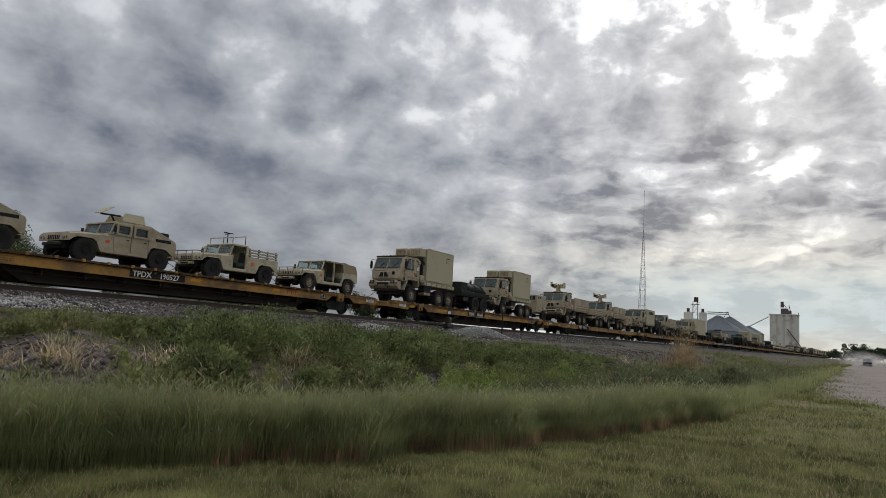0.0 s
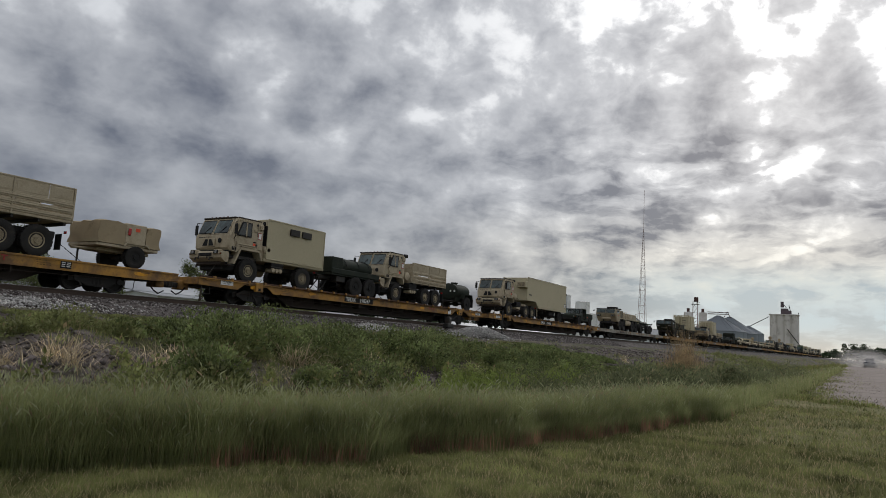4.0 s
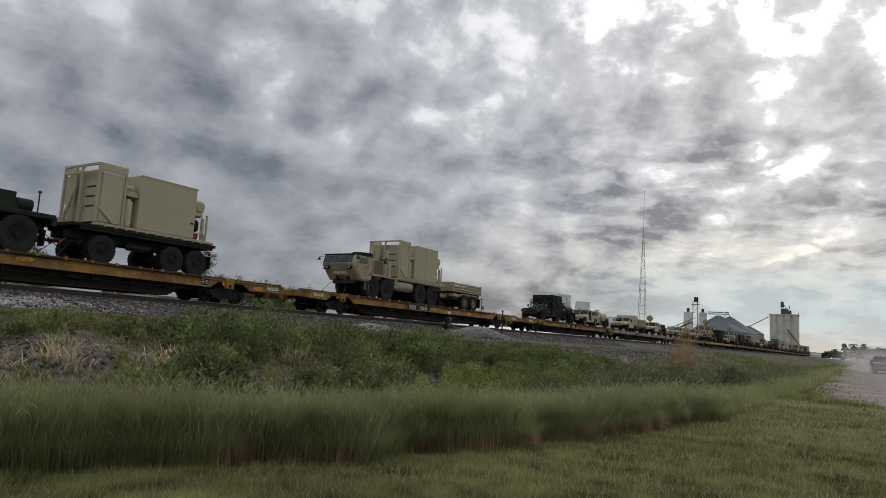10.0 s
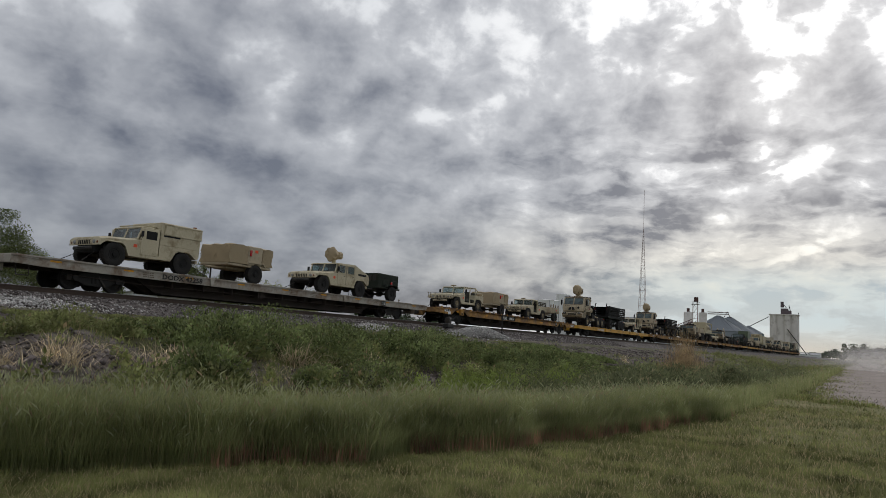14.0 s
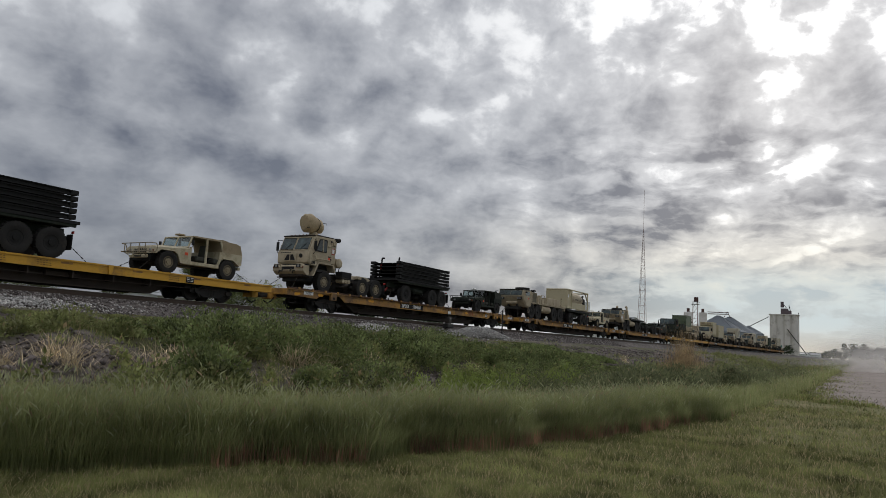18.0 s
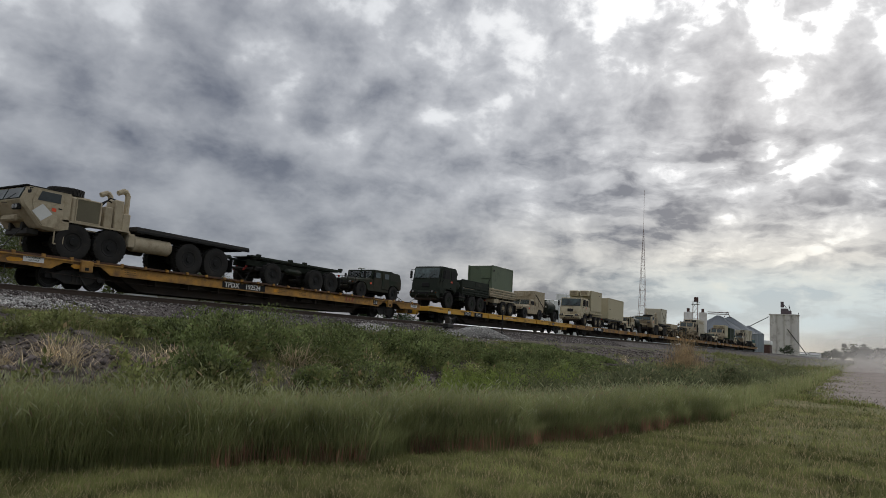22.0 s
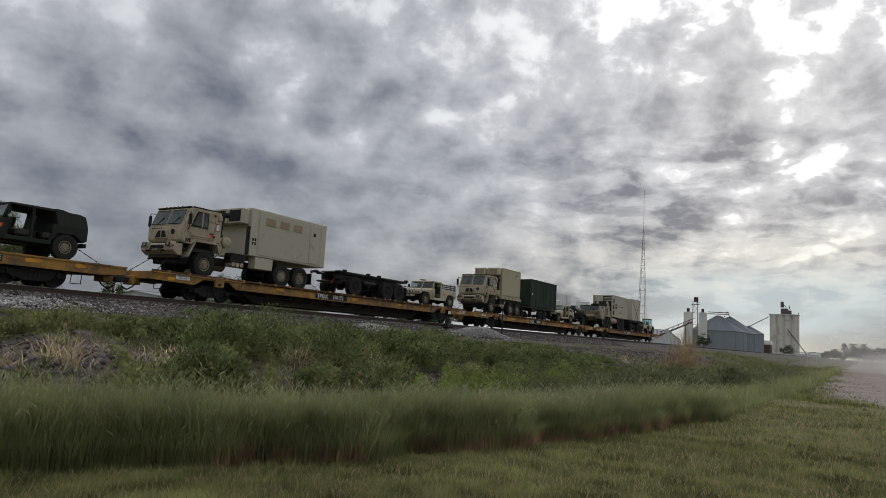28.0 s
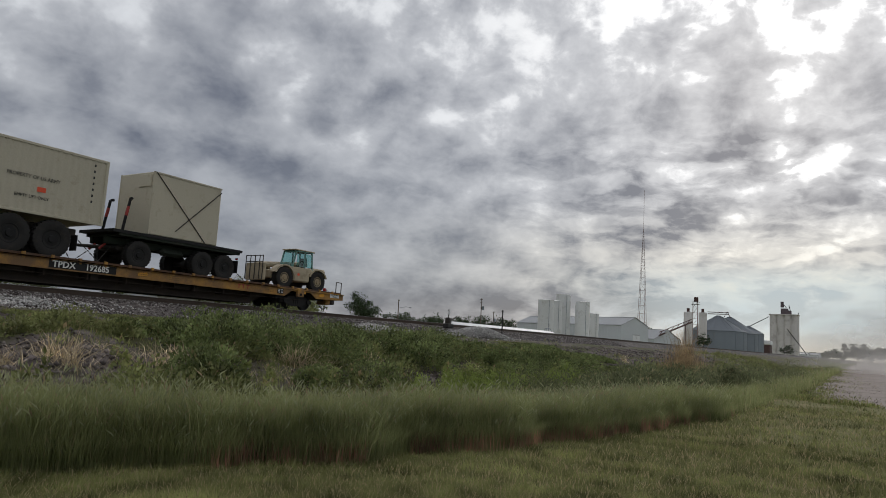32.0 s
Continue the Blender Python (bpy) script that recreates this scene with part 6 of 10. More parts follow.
        for y in (2.2, 4.12):
            slab("panel_lip", t, paint, 1.07, 1.095, y, y + 0.05, 1.62, 2.07, c=0.006)
        slab("beacon_light", t, AMBER, 0.7, 0.85, 3.9, 4.05, 2.16, 2.26, c=0.03)
        frame_pipes("roof_rack", t, paint, [[(-0.8, 1.3, 1.92), (0.8, 1.3, 1.92), (0.8, 2.0, 1.92), (-0.8, 2.0, 1.92), (-0.8, 1.3, 1.92)]], 0.03)
    if guard:
        segs = []
        for z in (0.86, 1.22):
            segs.append([(-1.08, -0.72, z), (-1.02, -0.92, z), (-0.9, -0.98, z), (0.9, -0.98, z), (1.02, -0.92, z), (1.08, -0.72, z)])
        for x in (-1.08, 1.08):
            segs.append([(x, -0.72, 0.86), (x, -0.66, 0.92), (x, -0.64, 1.04), (x, -0.66, 1.16), (x, -0.72, 1.22)])
        for x in (-0.72, -0.3, 0.3, 0.72):
            segs.append([(x, -0.98, 1.22), (x, -0.98, 0.84), (x * 0.8, -0.78, 0.68)])
        frame_pipes("brush_guard", t, GUARD if paint in (SAND, TAN) else BLACK, segs, 0.02)
    if beacon:
        slab("antenna_box", t, CANVAS if paint not in (GREEN, CAMO) else PLACARD, -0.32, 0.02, 1.2, 1.55, 1.9, 1.98, c=0.02)
        pipe("antenna_post", t, BLACK, [(-0.15, 1.38, 1.8), (-0.15, 1.38, 1.92)], 0.02)
    if paint in (GREEN, CAMO):
        pipe("snorkel", t, BLACK, [(0.8, 0.55, 1.2), (0.8, 0.55, 1.6), (0.8, 0.5, 1.68)], 0.06, 8)
    tag(t, 1.058, 0.8 if style != "truck" else 2.3, 0.9)
    chains(t, -0.5, 4.0, z=0.58)
    return t


# ---- medium tactical truck ----
def cab_armoured(t, paint):
    """Tall angular armoured cab: upright nose, two raked panes, square-cut bottom over the wheels."""
    bm = bmesh.new()
    prism(bm, [(-1.26, 1.44), (-1.40, 1.58), (-1.43, 2.08), (-1.37, 2.24), (-1.35, 2.24), (-1.02, 3.02), (-0.92, 3.12), (0.62, 3.15), (0.74, 3.05), (0.74, 1.72), (0.30, 1.64), (-0.55, 1.64), (-0.86, 1.42)], -1.2, 1.2)
    sel = [e for e in bm.edges if e.verts[0].co.x * e.verts[1].co.x > 0 and e.verts[0].co.z > 2.9 and e.verts[1].co.z > 2.9]
    sel += [e for e in bm.edges if e.verts[0].co.x * e.verts[1].co.x > 0 and e.verts[0].co.y < -0.95 and e.verts[1].co.y < -0.95]
    bmesh.ops.bevel(bm, geom=list(set(sel)), offset=0.07, segments=1, affect="EDGES")
    part("cab", bm, paint, t)
    nrm = (0, -0.94, 0.33)
    for s in (0, 1):
        xa, xb = (-1.04, -0.05) if s == 0 else (0.05, 1.04)
        bm = bmesh.new()
        quadplate(bm, [(xa - 0.03, -1.352, 2.27), (xb + 0.03, -1.352, 2.27), (xb + 0.03, -1.07, 2.96), (xa - 0.03, -1.07, 2.96)], 0.012, nrm)
        part("windscreen_seal", bm, BLACK, t, "black rubber seal behind the pane")
        bm = bmesh.new()
        quadplate(bm, [(xa + 0.02, -1.368, 2.3), (xb - 0.02, -1.368, 2.3), (xb - 0.02, -1.105, 2.92), (xa + 0.02, -1.105, 2.92)], 0.012, nrm)
        part("windscreen_pane", bm, SKYPANE, t, "thick green glass pane")
        bm = bmesh.new()
        for a, b_ in (((xa - 0.02, -1.37, 2.24), (xb + 0.02, -1.37, 2.24)), ((xa - 0.02, -1.07, 2.98), (xb + 0.02, -1.07, 2.98)), ((xa - 0.01, -1.37, 2.24), (xa - 0.01, -1.07, 2.98)), ((xb + 0.01, -1.37, 2.24), (xb + 0.01, -1.07, 2.98))):
            cyl(bm, a, b_, 0.028, 6)
        part("windscreen_frame", bm, paint, t)
        pipe("wiper", t, BLACK, [((xa + xb) / 2 - 0.1, -1.39, 2.96 - 0.7), ((xa + xb) / 2 + 0.25, -1.27, 2.62)], 0.014, 5)
    for s in (-1, 1):
        xo = s * 1.2
        bm = bmesh.new()
        prism(bm, [(-1.0, 1.72), (0.32, 1.72), (0.32, 3.0), (-0.78, 3.0), (-1.08, 2.15)], xo - 0.02, xo + 0.035 if s > 0 else xo + 0.02)
        d = part("door", bm, paint, t)
        xg = xo + s * 0.045
        bm = bmesh.new()
        prism(bm, [(-0.98, 2.22), (-0.06, 2.22), (-0.06, 2.94), (-0.68, 2.94)], xg - 0.02, xg + 0.02)
        part("window_seal", bm, BLACK, d, "black window surround")
        bm = bmesh.new()
        prism(bm, [(-0.90, 2.28), (-0.46, 2.28), (-0.46, 2.88), (-0.64, 2.88)], xg + s * 0.025 - 0.006, xg + s * 0.025 + 0.006)
        part("door_window", bm, DARKPANE, d, "dark reflecting door window")
        slab("rear_door_window", d, DARKPANE, xg + s * 0.025 - 0.006, xg + s * 0.025 + 0.006, -0.36, -0.12, 2.28, 2.88, c=0, label="dark reflecting door window")
        slab("window_post", d, paint, xg + s * 0.03 - 0.02, xg + s * 0.03 + 0.02, -0.45, -0.37, 2.24, 2.92, c=0.01)
        slab("door_vent", d, paint, xg - 0.03, xg + 0.03, 0.06, 0.30, 2.55, 2.66, c=0.02)
        slab("door_rail", d, paint, xg - 0.03, xg + 0.02, -0.95, 0.3, 1.80, 1.84, c=0.01)
        for hz in (1.9, 2.9):
            slab("door_hinge", d, STEEL, xg - 0.02, xg + 0.03, 0.26, 0.36, hz - 0.05, hz + 0.05, c=0.01)
        slab("door_handle", d, BLACK, xg - 0.01, xg + 0.03, 0.1, 0.26, 2.0, 2.05, c=0)
        slab("door_hinge", d, paint, xg - 0.02, xg + 0.03, -0.98, -0.86, 1.85, 1.95, c=0.01)
        bm = bmesh.new()
        bars(bm, [(xo, -1.05, 2.85), (xo + s * 0.22, -1.2, 2.85), (xo + s * 0.22, -1.2, 2.15), (xo, -1.1, 2.05)], 0.018, 5)
        box(bm, xo + s * 0.22 - 0.1, xo + s * 0.22 + 0.1, -1.23, -1.17, 2.25, 2.75, 0.02)
        part("wing_mirror", bm, BLACK, t)
        slab("step", t, STEEL, min(s * 0.8, s * 1.22), max(s * 0.8, s * 1.22), -1.3, -0.95, 0.72, 0.78)
    b = slab("notice_border", t, REDLET, 1.2, 1.206, 0.42, 0.66, 2.2, 2.55, c=0)
    slab("notice_sheet", b, PLACARD, 1.206, 1.21, 0.45, 0.63, 2.24, 2.51, c=0, label="white paper notice")
    # vents on the nose: two wedge-shaped grilles in a frame
    g = slab("nose_panel", t, paint, -0.62, 0.3, -1.47, -1.41, 1.62, 2.02, c=0.015)
    for xa, xb, xc in ((-0.56, -0.2, -0.24), (-0.12, 0.24, -0.08)):
        bm = bmesh.new()
        quadplate(bm, [(xa, -1.474, 1.67), (xb, -1.474, 1.67), (xb if xc < -0.2 else xb - 0.18, -1.474, 1.98), (xa + 0.18 if xc < -0.2 else xa, -1.474, 1.98)], 0.006, (0, -1, 0))
        part("nose_vent", bm, BLACK, g)
    bm = bmesh.new()
    lathe(bm, [(-1.45, 0.0), (-1.45, 0.12), (-1.41, 0.12)], 14, "y", (0.6, 0, 1.92))
    part("nose_port", bm, BLACK, t)
    bars_ = cached("nose_stencil", lambda b_: [box(b_, -0.9 + k * 0.16, -0.79 + k * 0.16, -1.436, -1.43, 2.08, 2.12, 0) for k in range(5)], INK)
    part("stencil_bar", bars_, INK, t)
    for k in range(3):
        slab("side_louvre", t, BLACK, 1.195, 1.215, -1.18 + k * 0.1, -1.12 + k * 0.1, 1.48, 1.66, c=0)
    slab("roof_edge", t, BROWNSILL, -1.16, 1.16, -1.06, -0.9, 3.06, 3.13, c=0.02, label="dark trim over the windscreen")
    for k in range(5):
        slab("roof_lamp", t, AMBER, -0.62 + k * 0.28, -0.54 + k * 0.28, -1.04, -0.98, 3.12, 3.16, c=0.01)
    for s in (-1, 1):
        slab("roof_gutter", t, BROWNSILL, s * 1.17 - 0.03, s * 1.17 + 0.03, -0.9, 0.6, 3.1, 3.15, c=0.01)
        slab("rear_lamp_box", t, paint, s * 1.22 - 0.06, s * 1.22 + 0.06, 0.5, 0.72, 2.7, 2.95, c=0.02)
    slab("cab_seam", t, BLACK, 1.198, 1.204, 0.36, 0.375, 1.74, 3.02, c=0)
    slab("roof_hatch", t, paint, -0.55, 0.55, -0.3, 0.55, 3.12, 3.2, c=0.03)


def cab_plain(t, paint):
    """Square cab with one upright windscreen."""
    bm = bmesh.new()
    prism(bm, [(-1.35, 1.02), (-1.4, 1.7), (-1.3, 1.95), (-1.15, 2.58), (-1.05, 2.68), (0.85, 2.68), (0.95, 2.58), (0.95, 1.3), (0.75, 1.2)] + arch(0, 0.62, 0.86, 35, 145, 8) + [(-0.75, 1.02)], -1.2, 1.2)
    bmesh.ops.bevel(bm, geom=[e for e in bm.edges if e.verts[0].co.z > 1.5 and e.verts[1].co.z > 1.5 and e.verts[0].co.x * e.verts[1].co.x > 0], offset=0.06, segments=2, affect="EDGES")
    part("cab", bm, paint, t)
    bm = bmesh.new()
    quadplate(bm, [(-1.08, -1.335, 1.94), (1.08, -1.335, 1.94), (1.08, -1.19, 2.59), (-1.08, -1.19, 2.59)], 0.012, (0, -1, 0.2))
    part("windscreen_back", bm, CABIN, t, "plate painted as a dark cab interior behind the pane")
    bm = bmesh.new()
    quadplate(bm, [(-1.05, -1.36, 1.97), (1.05, -1.36, 1.97), (1.05, -1.225, 2.56), (-1.05, -1.225, 2.56)], 0.012, (0, -1, 0.2))
    part("windscreen_pane", bm, SKYPANE, t, "wide glass windscreen")
    slab("nose_panel", t, BLACK, -0.32, 0.32, -1.44, -1.38, 1.42, 1.68, c=0.02)
    for s in (-1, 1):
        xo = s * 1.2
        bm = bmesh.new()
        prism(bm, [(-1.0, 1.4), (-0.05, 1.4), (-0.05, 2.56), (-0.95, 2.56)], xo - 0.012, xo + 0.02 if s > 0 else xo + 0.012)
        d = part("door", bm, paint, t)
        xg = xo + s * 0.024
        bm = bmesh.new()
        box(bm, xg - 0.01, xg + 0.01, -0.86, -0.12, 1.95, 2.5, 0)
        part("door_window", bm, BLACK, d, "dark door window")
        slab("side_window", t, BLACK, xg - 0.01, xg + 0.01, 0.12, 0.68, 1.98, 2.48, c=0)
        bm = bmesh.new()
        bars(bm, [(xo, -1.1, 2.5), (xo + s * 0.22, -1.2, 2.5), (xo + s * 0.22, -1.2, 1.85), (xo, -1.1, 1.75)], 0.018, 5)
        box(bm, xo + s * 0.22 - 0.1, xo + s * 0.22 + 0.1, -1.23, -1.17, 1.95, 2.4, 0.02)
        part("wing_mirror", bm, BLACK, t)
        slab("step", t, STEEL, min(s * 0.8, s * 1.22), max(s * 0.8, s * 1.22), -1.25, -0.9, 0.68, 0.74)
    pipe("wiper", t, BLACK, [(0.3, -1.4, 1.98), (0.7, -1.38, 2.2)], 0.012, 5)
    pipe("wiper", t, BLACK, [(-0.6, -1.4, 1.98), (-0.2, -1.38, 2.2)], 0.012, 5)


def shelter_load(t, y0, y1, z0, z1, paint, units=True, hatch=True):
    """A smooth shelter box with two cooling units on its front."""
    slab("shelter_box", t, paint, -1.2, 1.2, y0, y1, z0, z1, c=0.03, label="smooth-sided shelter box")
    for z in (z0, z1):
        for s in (-1, 1):
            slab("edge_trim", t, paint, s * 1.2 - 0.02, s * 1.2 + 0.02, y0, y1, z - 0.04, z + 0.02, c=0.006)
    for s in (-1, 1):
        for y in (y0, y1):
            slab("corner_trim", t, paint, s * 1.2 - 0.025, s * 1.2 + 0.025, y - 0.025, y + 0.025, z0, z1, c=0.006)
    if units:
        for s in (-1, 1):
            u = slab("cooling_unit", t, paint, s * 0.6 - 0.5, s * 0.6 + 0.5, y0 - 0.62, y0, z1 - 0.62, z1 - 0.02, c=0.04)
            slab("cooling_grille", u, RIMTAN, s * 0.6 - 0.38, s * 0.6 + 0.38, y0 - 0.64, y0 - 0.61, z1 - 0.52, z1 - 0.12, c=0)
    if hatch:
        h = slab("side_hatch", t, paint, 1.2, 1.225, y1 - 0.95, y1 - 0.5, z1 - 0.72, z1 - 0.3, c=0.008)
        slab("hatch_recess", h, STEEL, 1.225, 1.229, y1 - 0.9, y1 - 0.55, z1 - 0.42, z1 - 0.36, c=0)
    slab("subframe", t, paint, -1.15, 1.15, y0 - 0.1, y1 + 0.15, z0 - 0.16, z0, c=0.02)


def drop_sides(t, paint, y0, y1, z0, h, upper=True, x=1.2, tall=0.44):
    """A cargo bed with ribbed drop sides and, above them, upright boards with a rail."""
    slab("bed_floor", t, paint, -x, x, y0, y1, z0 - 0.08, z0, c=0.01)
    for k in range(5):
        slab("bed_bearer", t, STEEL, -x + 0.05, x - 0.05, y0 + 0.2 + k * (y1 - y0 - 0.5) / 4, y0 + 0.3 + k * (y1 - y0 - 0.5) / 4, z0 - 0.2, z0 - 0.08, c=0.01)
    for s in (-1, 1):
        for k in range(3):
            slab("side_board", t, paint, s * x - 0.03, s * x + 0.03, y0, y1, z0 + k * h / 3 + 0.022, z0 + (k + 1) * h / 3 - 0.022, c=0.02)
            slab("side_rib", t, paint, s * (x + 0.035) - 0.025, s * (x + 0.035) + 0.025, y0 + 0.05, y1 - 0.05, z0 + (k + 0.38) * h / 3, z0 + (k + 0.62) * h / 3, c=0.012)
        ym = y0 + (y1 - y0) * 0.48
        for y in (y0 + 0.03, ym, y1 - 0.03):
            slab("side_post", t, paint, s * x - 0.045, s * x + 0.045, y - 0.035, y + 0.035, z0 - 0.08, z0 + h + (tall if upper else 0), c=0.008)
        if upper:
            slab("rack_rail", t, paint, s * x - 0.03, s * x + 0.03, y0, y1, z0 + h + tall - 0.06, z0 + h + tall, c=0.008)
            for a, b in ((y0 + 0.08, ym - 0.05), (ym + 0.05, ym + (y1 - ym) * 0.55), (ym + (y1 - ym) * 0.55 + 0.03, y1 - 0.08)):
                slab("rack_panel", t, paint, s * x - 0.015, s * x + 0.015, a, b, z0 + h - 0.03, z0 + h + tall - 0.05, c=0)
                slab("rack_board", t, paint, s * x - 0.022, s * x + 0.022, a + 0.04, b - 0.04, z0 + h + 0.06, z0 + h + tall - 0.12, c=0.005)
    for y in (y0, y1):
        slab("end_board", t, paint, -x, x, y - 0.03, y + 0.03, z0, z0 + h + (tall - 0.08 if upper and y == y0 else 0), c=0.012)


def weapon_mount(t, covered):
    """The remote mount on the cab roof, bare or under canvas."""
    bm = bmesh.new()
    lathe(bm, [(3.16, 0.5), (3.26, 0.5), (3.28, 0.3), (3.5, 0.2), (3.5, 0.0)], 18, "z", (0, 0.1, 0))
    part("mount_ring", bm, TAN, t)
    if covered:
        rings = []
        for y, zc, rx, rz in ((-0.80, 3.98, 0.10, 0.16), (-0.76, 3.96, 0.30, 0.38), (-0.55, 3.94, 0.44, 0.50), (-0.25, 3.92, 0.48, 0.53), (0.02, 3.90, 0.46, 0.46), (0.10, 3.88, 0.42, 0.40), (0.2, 3.88, 0.46, 0.44), (0.42, 3.84, 0.44, 0.40), (0.60, 3.78, 0.34, 0.30), (0.66, 3.76, 0.12, 0.1)):
            ring = []
            for k in range(16):
                a = k * math.pi / 8
                f = 1 + 0.07 * math.sin(3 * a + y * 9) + 0.05 * math.sin(7 * a - y * 13)
                drop = 0.16 * max(0.0, -y - 0.2) if math.sin(a) < -0.3 else 0.0
                ring.append((rx * f * math.cos(a), y, zc + rz * f * math.sin(a) - drop))
            rings.append(ring)
        loft(bm := bmesh.new(), rings)
        part("canvas_cover", bm, CANVAS, t, "creased canvas cover over the weapon mount")
        pipe("tie_strap", t, STEEL, [(0.47 * math.cos(k * math.pi / 6), 0.1, 3.88 + 0.44 * math.sin(k * math.pi / 6)) for k in range(13)], 0.02, 5)
        pipe("antenna_stub", t, BLACK, [(0.2, 0.5, 4.05), (0.25, 0.82, 4.12), (0.25, 0.84, 3.98)], 0.016, 5)
        pipe("barrel_tip", t, BLACK, [(0.3, -0.3, 3.65), (0.3, -0.75, 3.6)], 0.02)
    else:
        slab("mount_body", t, TAN, -0.16, 0.16, -0.1, 0.3, 3.45, 3.95, c=0.04)
        slab("mount_yoke", t, TAN, -0.5, 0.5, 0.0, 0.2, 3.6, 3.72, c=0.02)
        slab("sight_box", t, TAN, -0.62, -0.26, -0.28, 0.25, 3.68, 4.05, c=0.04)
        slab("sight_lens", t, BLACK, -0.56, -0.32, -0.3, -0.28, 3.76, 3.98, c=0)
        slab("ammunition_box", t, TAN, 0.26, 0.6, -0.2, 0.42, 3.62, 4.0, c=0.03)
        slab("shield_plate", t, SHELTER, -0.7, -0.62, -0.35, 0.1, 3.75, 4.25, c=0.01)
        slab("shield_plate", t, SHELTER, 0.62, 0.68, -0.3, 0.35, 3.6, 4.15, c=0.01)
        pipe("barrel", t, BLACK, [(0.05, 0.25, 3.98), (0.05, -0.75, 4.02)], 0.035, 8)


def tactical(cab, load, paint, mount="", label="", box_paint=None, long_axles=(3.48, 4.82), rim=None):
    t = thing("tactical_truck", label, "army truck", "army vehicles on the train")
    axles(t, (0,) + long_axles, 1.0, 0.59, 0.39, rim or (paint if paint not in (TAN, SAND) else RIMTAN))
    end = long_axles[-1] + 1.0
    for s in (-1, 1):
        slab("frame_rail", t, STEEL, s * 0.42 - 0.06, s * 0.42 + 0.06, -1.3, end, 0.82, 1.08)
    slab("engine_block", t, STEEL, -0.5, 0.5, -0.9, 1.1, 0.6, 1.15, c=0.06)
    if cab == "armoured":
        cab_armoured(t, paint)
    else:
        before = list(t.children)
        cab_plain(t, paint)
        # this cab stands taller above its floor
        for c in [c for c in t.children if c not in before]:
            for ob in (c, *c.children):
                for p in ob.data.vertices:
                    if p.co.z > 1.25:
                        p.co.z = 1.25 + (p.co.z - 1.25) * 1.2
    # bumper with lamps, winch hooks
    up = 0.22 if cab == "armoured" else 0.0
    bm = bmesh.new()
    prism(bm, [(-1.55, 0.72 + up), (-1.70, 0.84 + up), (-1.72, 1.08 + up), (-1.62, 1.16 + up), (-1.25, 1.16 + up), (-1.25, 0.66 + up), (-1.42, 0.64 + up)], -1.13, 1.13)
    part("bumper", bm, paint, t)
    slab("bumper_recess", t, BLACK, -0.46, 0.46, -1.735, -1.6, 0.92 + up, 1.06 + up, c=0.01)
    slab("apron", t, BROWNSILL, -0.9, 0.9, -1.5, -1.2, 0.5 + up, 0.70 + up, c=0.05, label="dark skirt below the bumper")
    # Three black blocks fill the space below nose and cab in place of shade.
    slab("nose_gap", t, BLACK, -1.1, 1.1, -1.36, -1.1, 1.14 + up, 1.24 + up, c=0.02)
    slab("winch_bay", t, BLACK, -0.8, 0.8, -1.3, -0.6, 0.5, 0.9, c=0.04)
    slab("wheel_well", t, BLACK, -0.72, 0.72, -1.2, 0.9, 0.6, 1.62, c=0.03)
    slab("cab_floor", t, STEEL, -1.0, 1.0, -1.2, 0.6, 1.1, 1.28, c=0.03)
    for s in (-1, 1):
        slab("lamp_pod", t, paint, s * 0.82 - 0.22, s * 0.82 + 0.22, -1.78, -1.5, 0.98 + up, 1.22 + up, c=0.04)
        slab("lamp_recess", t, BLACK, s * 0.82 - 0.16, s * 0.82 + 0.16, -1.79, -1.77, 1.01 + up, 1.19 + up, c=0)
        bm = bmesh.new()
        lathe(bm, [(-1.81, 0.0), (-1.805, 0.075), (-1.75, 0.085)], 12, "y", (s * 0.82, 0, 1.1 + up))
        part("headlight", bm, LAMPGLASS, t, "round headlight")
        slab("marker_light", t, AMBER, s * 1.08 - 0.05, s * 1.08 + 0.05, -1.74, -1.68, 0.98 + up, 1.06 + up, c=0.01)
        pipe("tow_hook", t, STEEL, [(s * 0.5, -1.66, 0.82 + up), (s * 0.5, -1.86, 0.82 + up), (s * 0.5, -1.86, 0.68 + up)], 0.035)
        pipe("tow_shackle", t, STEEL, [(s * 0.3, -1.7, 0.95 + up), (s * 0.3, -1.84, 0.9 + up), (s * 0.3, -1.84, 0.78 + up)], 0.03)
    # fender and gear behind the cab
    for s in (-1, 1):
        bm = bmesh.new()
        fz = 1.64 if cab == "armoured" else 1.44
        prism(bm, [(-1.02, 0.84), (-0.66, fz), (0.62, fz), (0.78, 1.2), (0.72, 1.2), (0.57, fz - 0.07), (-0.6, fz - 0.07), (-0.94, 0.84)], min(s * 0.72, s * 1.23), max(s * 0.72, s * 1.23))
        part("fender", bm, paint, t)
    st = 3.1 if cab == "armoured" else 2.6
    bm = bmesh.new()
    cyl(bm, (0.9, 0.95, 1.2), (0.9, 0.95, st - 0.35), 0.09, 12)
    cyl(bm, (0.9, 0.95, st - 0.75), (0.9, 0.95, st - 0.1), 0.125, 12)
    cyl(bm, (0.9, 0.95, st - 0.1), (0.9, 1.05, st), 0.12, 12)
    cyl(bm, (0.9, 1.05, st), (0.9, 1.35, st + 0.03), 0.13, 12)
    part("exhaust_stack", bm, BLACK, t, "black exhaust stack")
    bm = bmesh.new()
    lathe(bm, [(0.72, 0.05), (0.72, 0.22), (0.76, 0.27), (1.14, 0.27), (1.18, 0.22), (1.2, 0.1), (1.2, 0.02)], 18, "x", (0, 1.22, 1.78))
    part("air_cleaner", bm, paint, t, "round air cleaner")
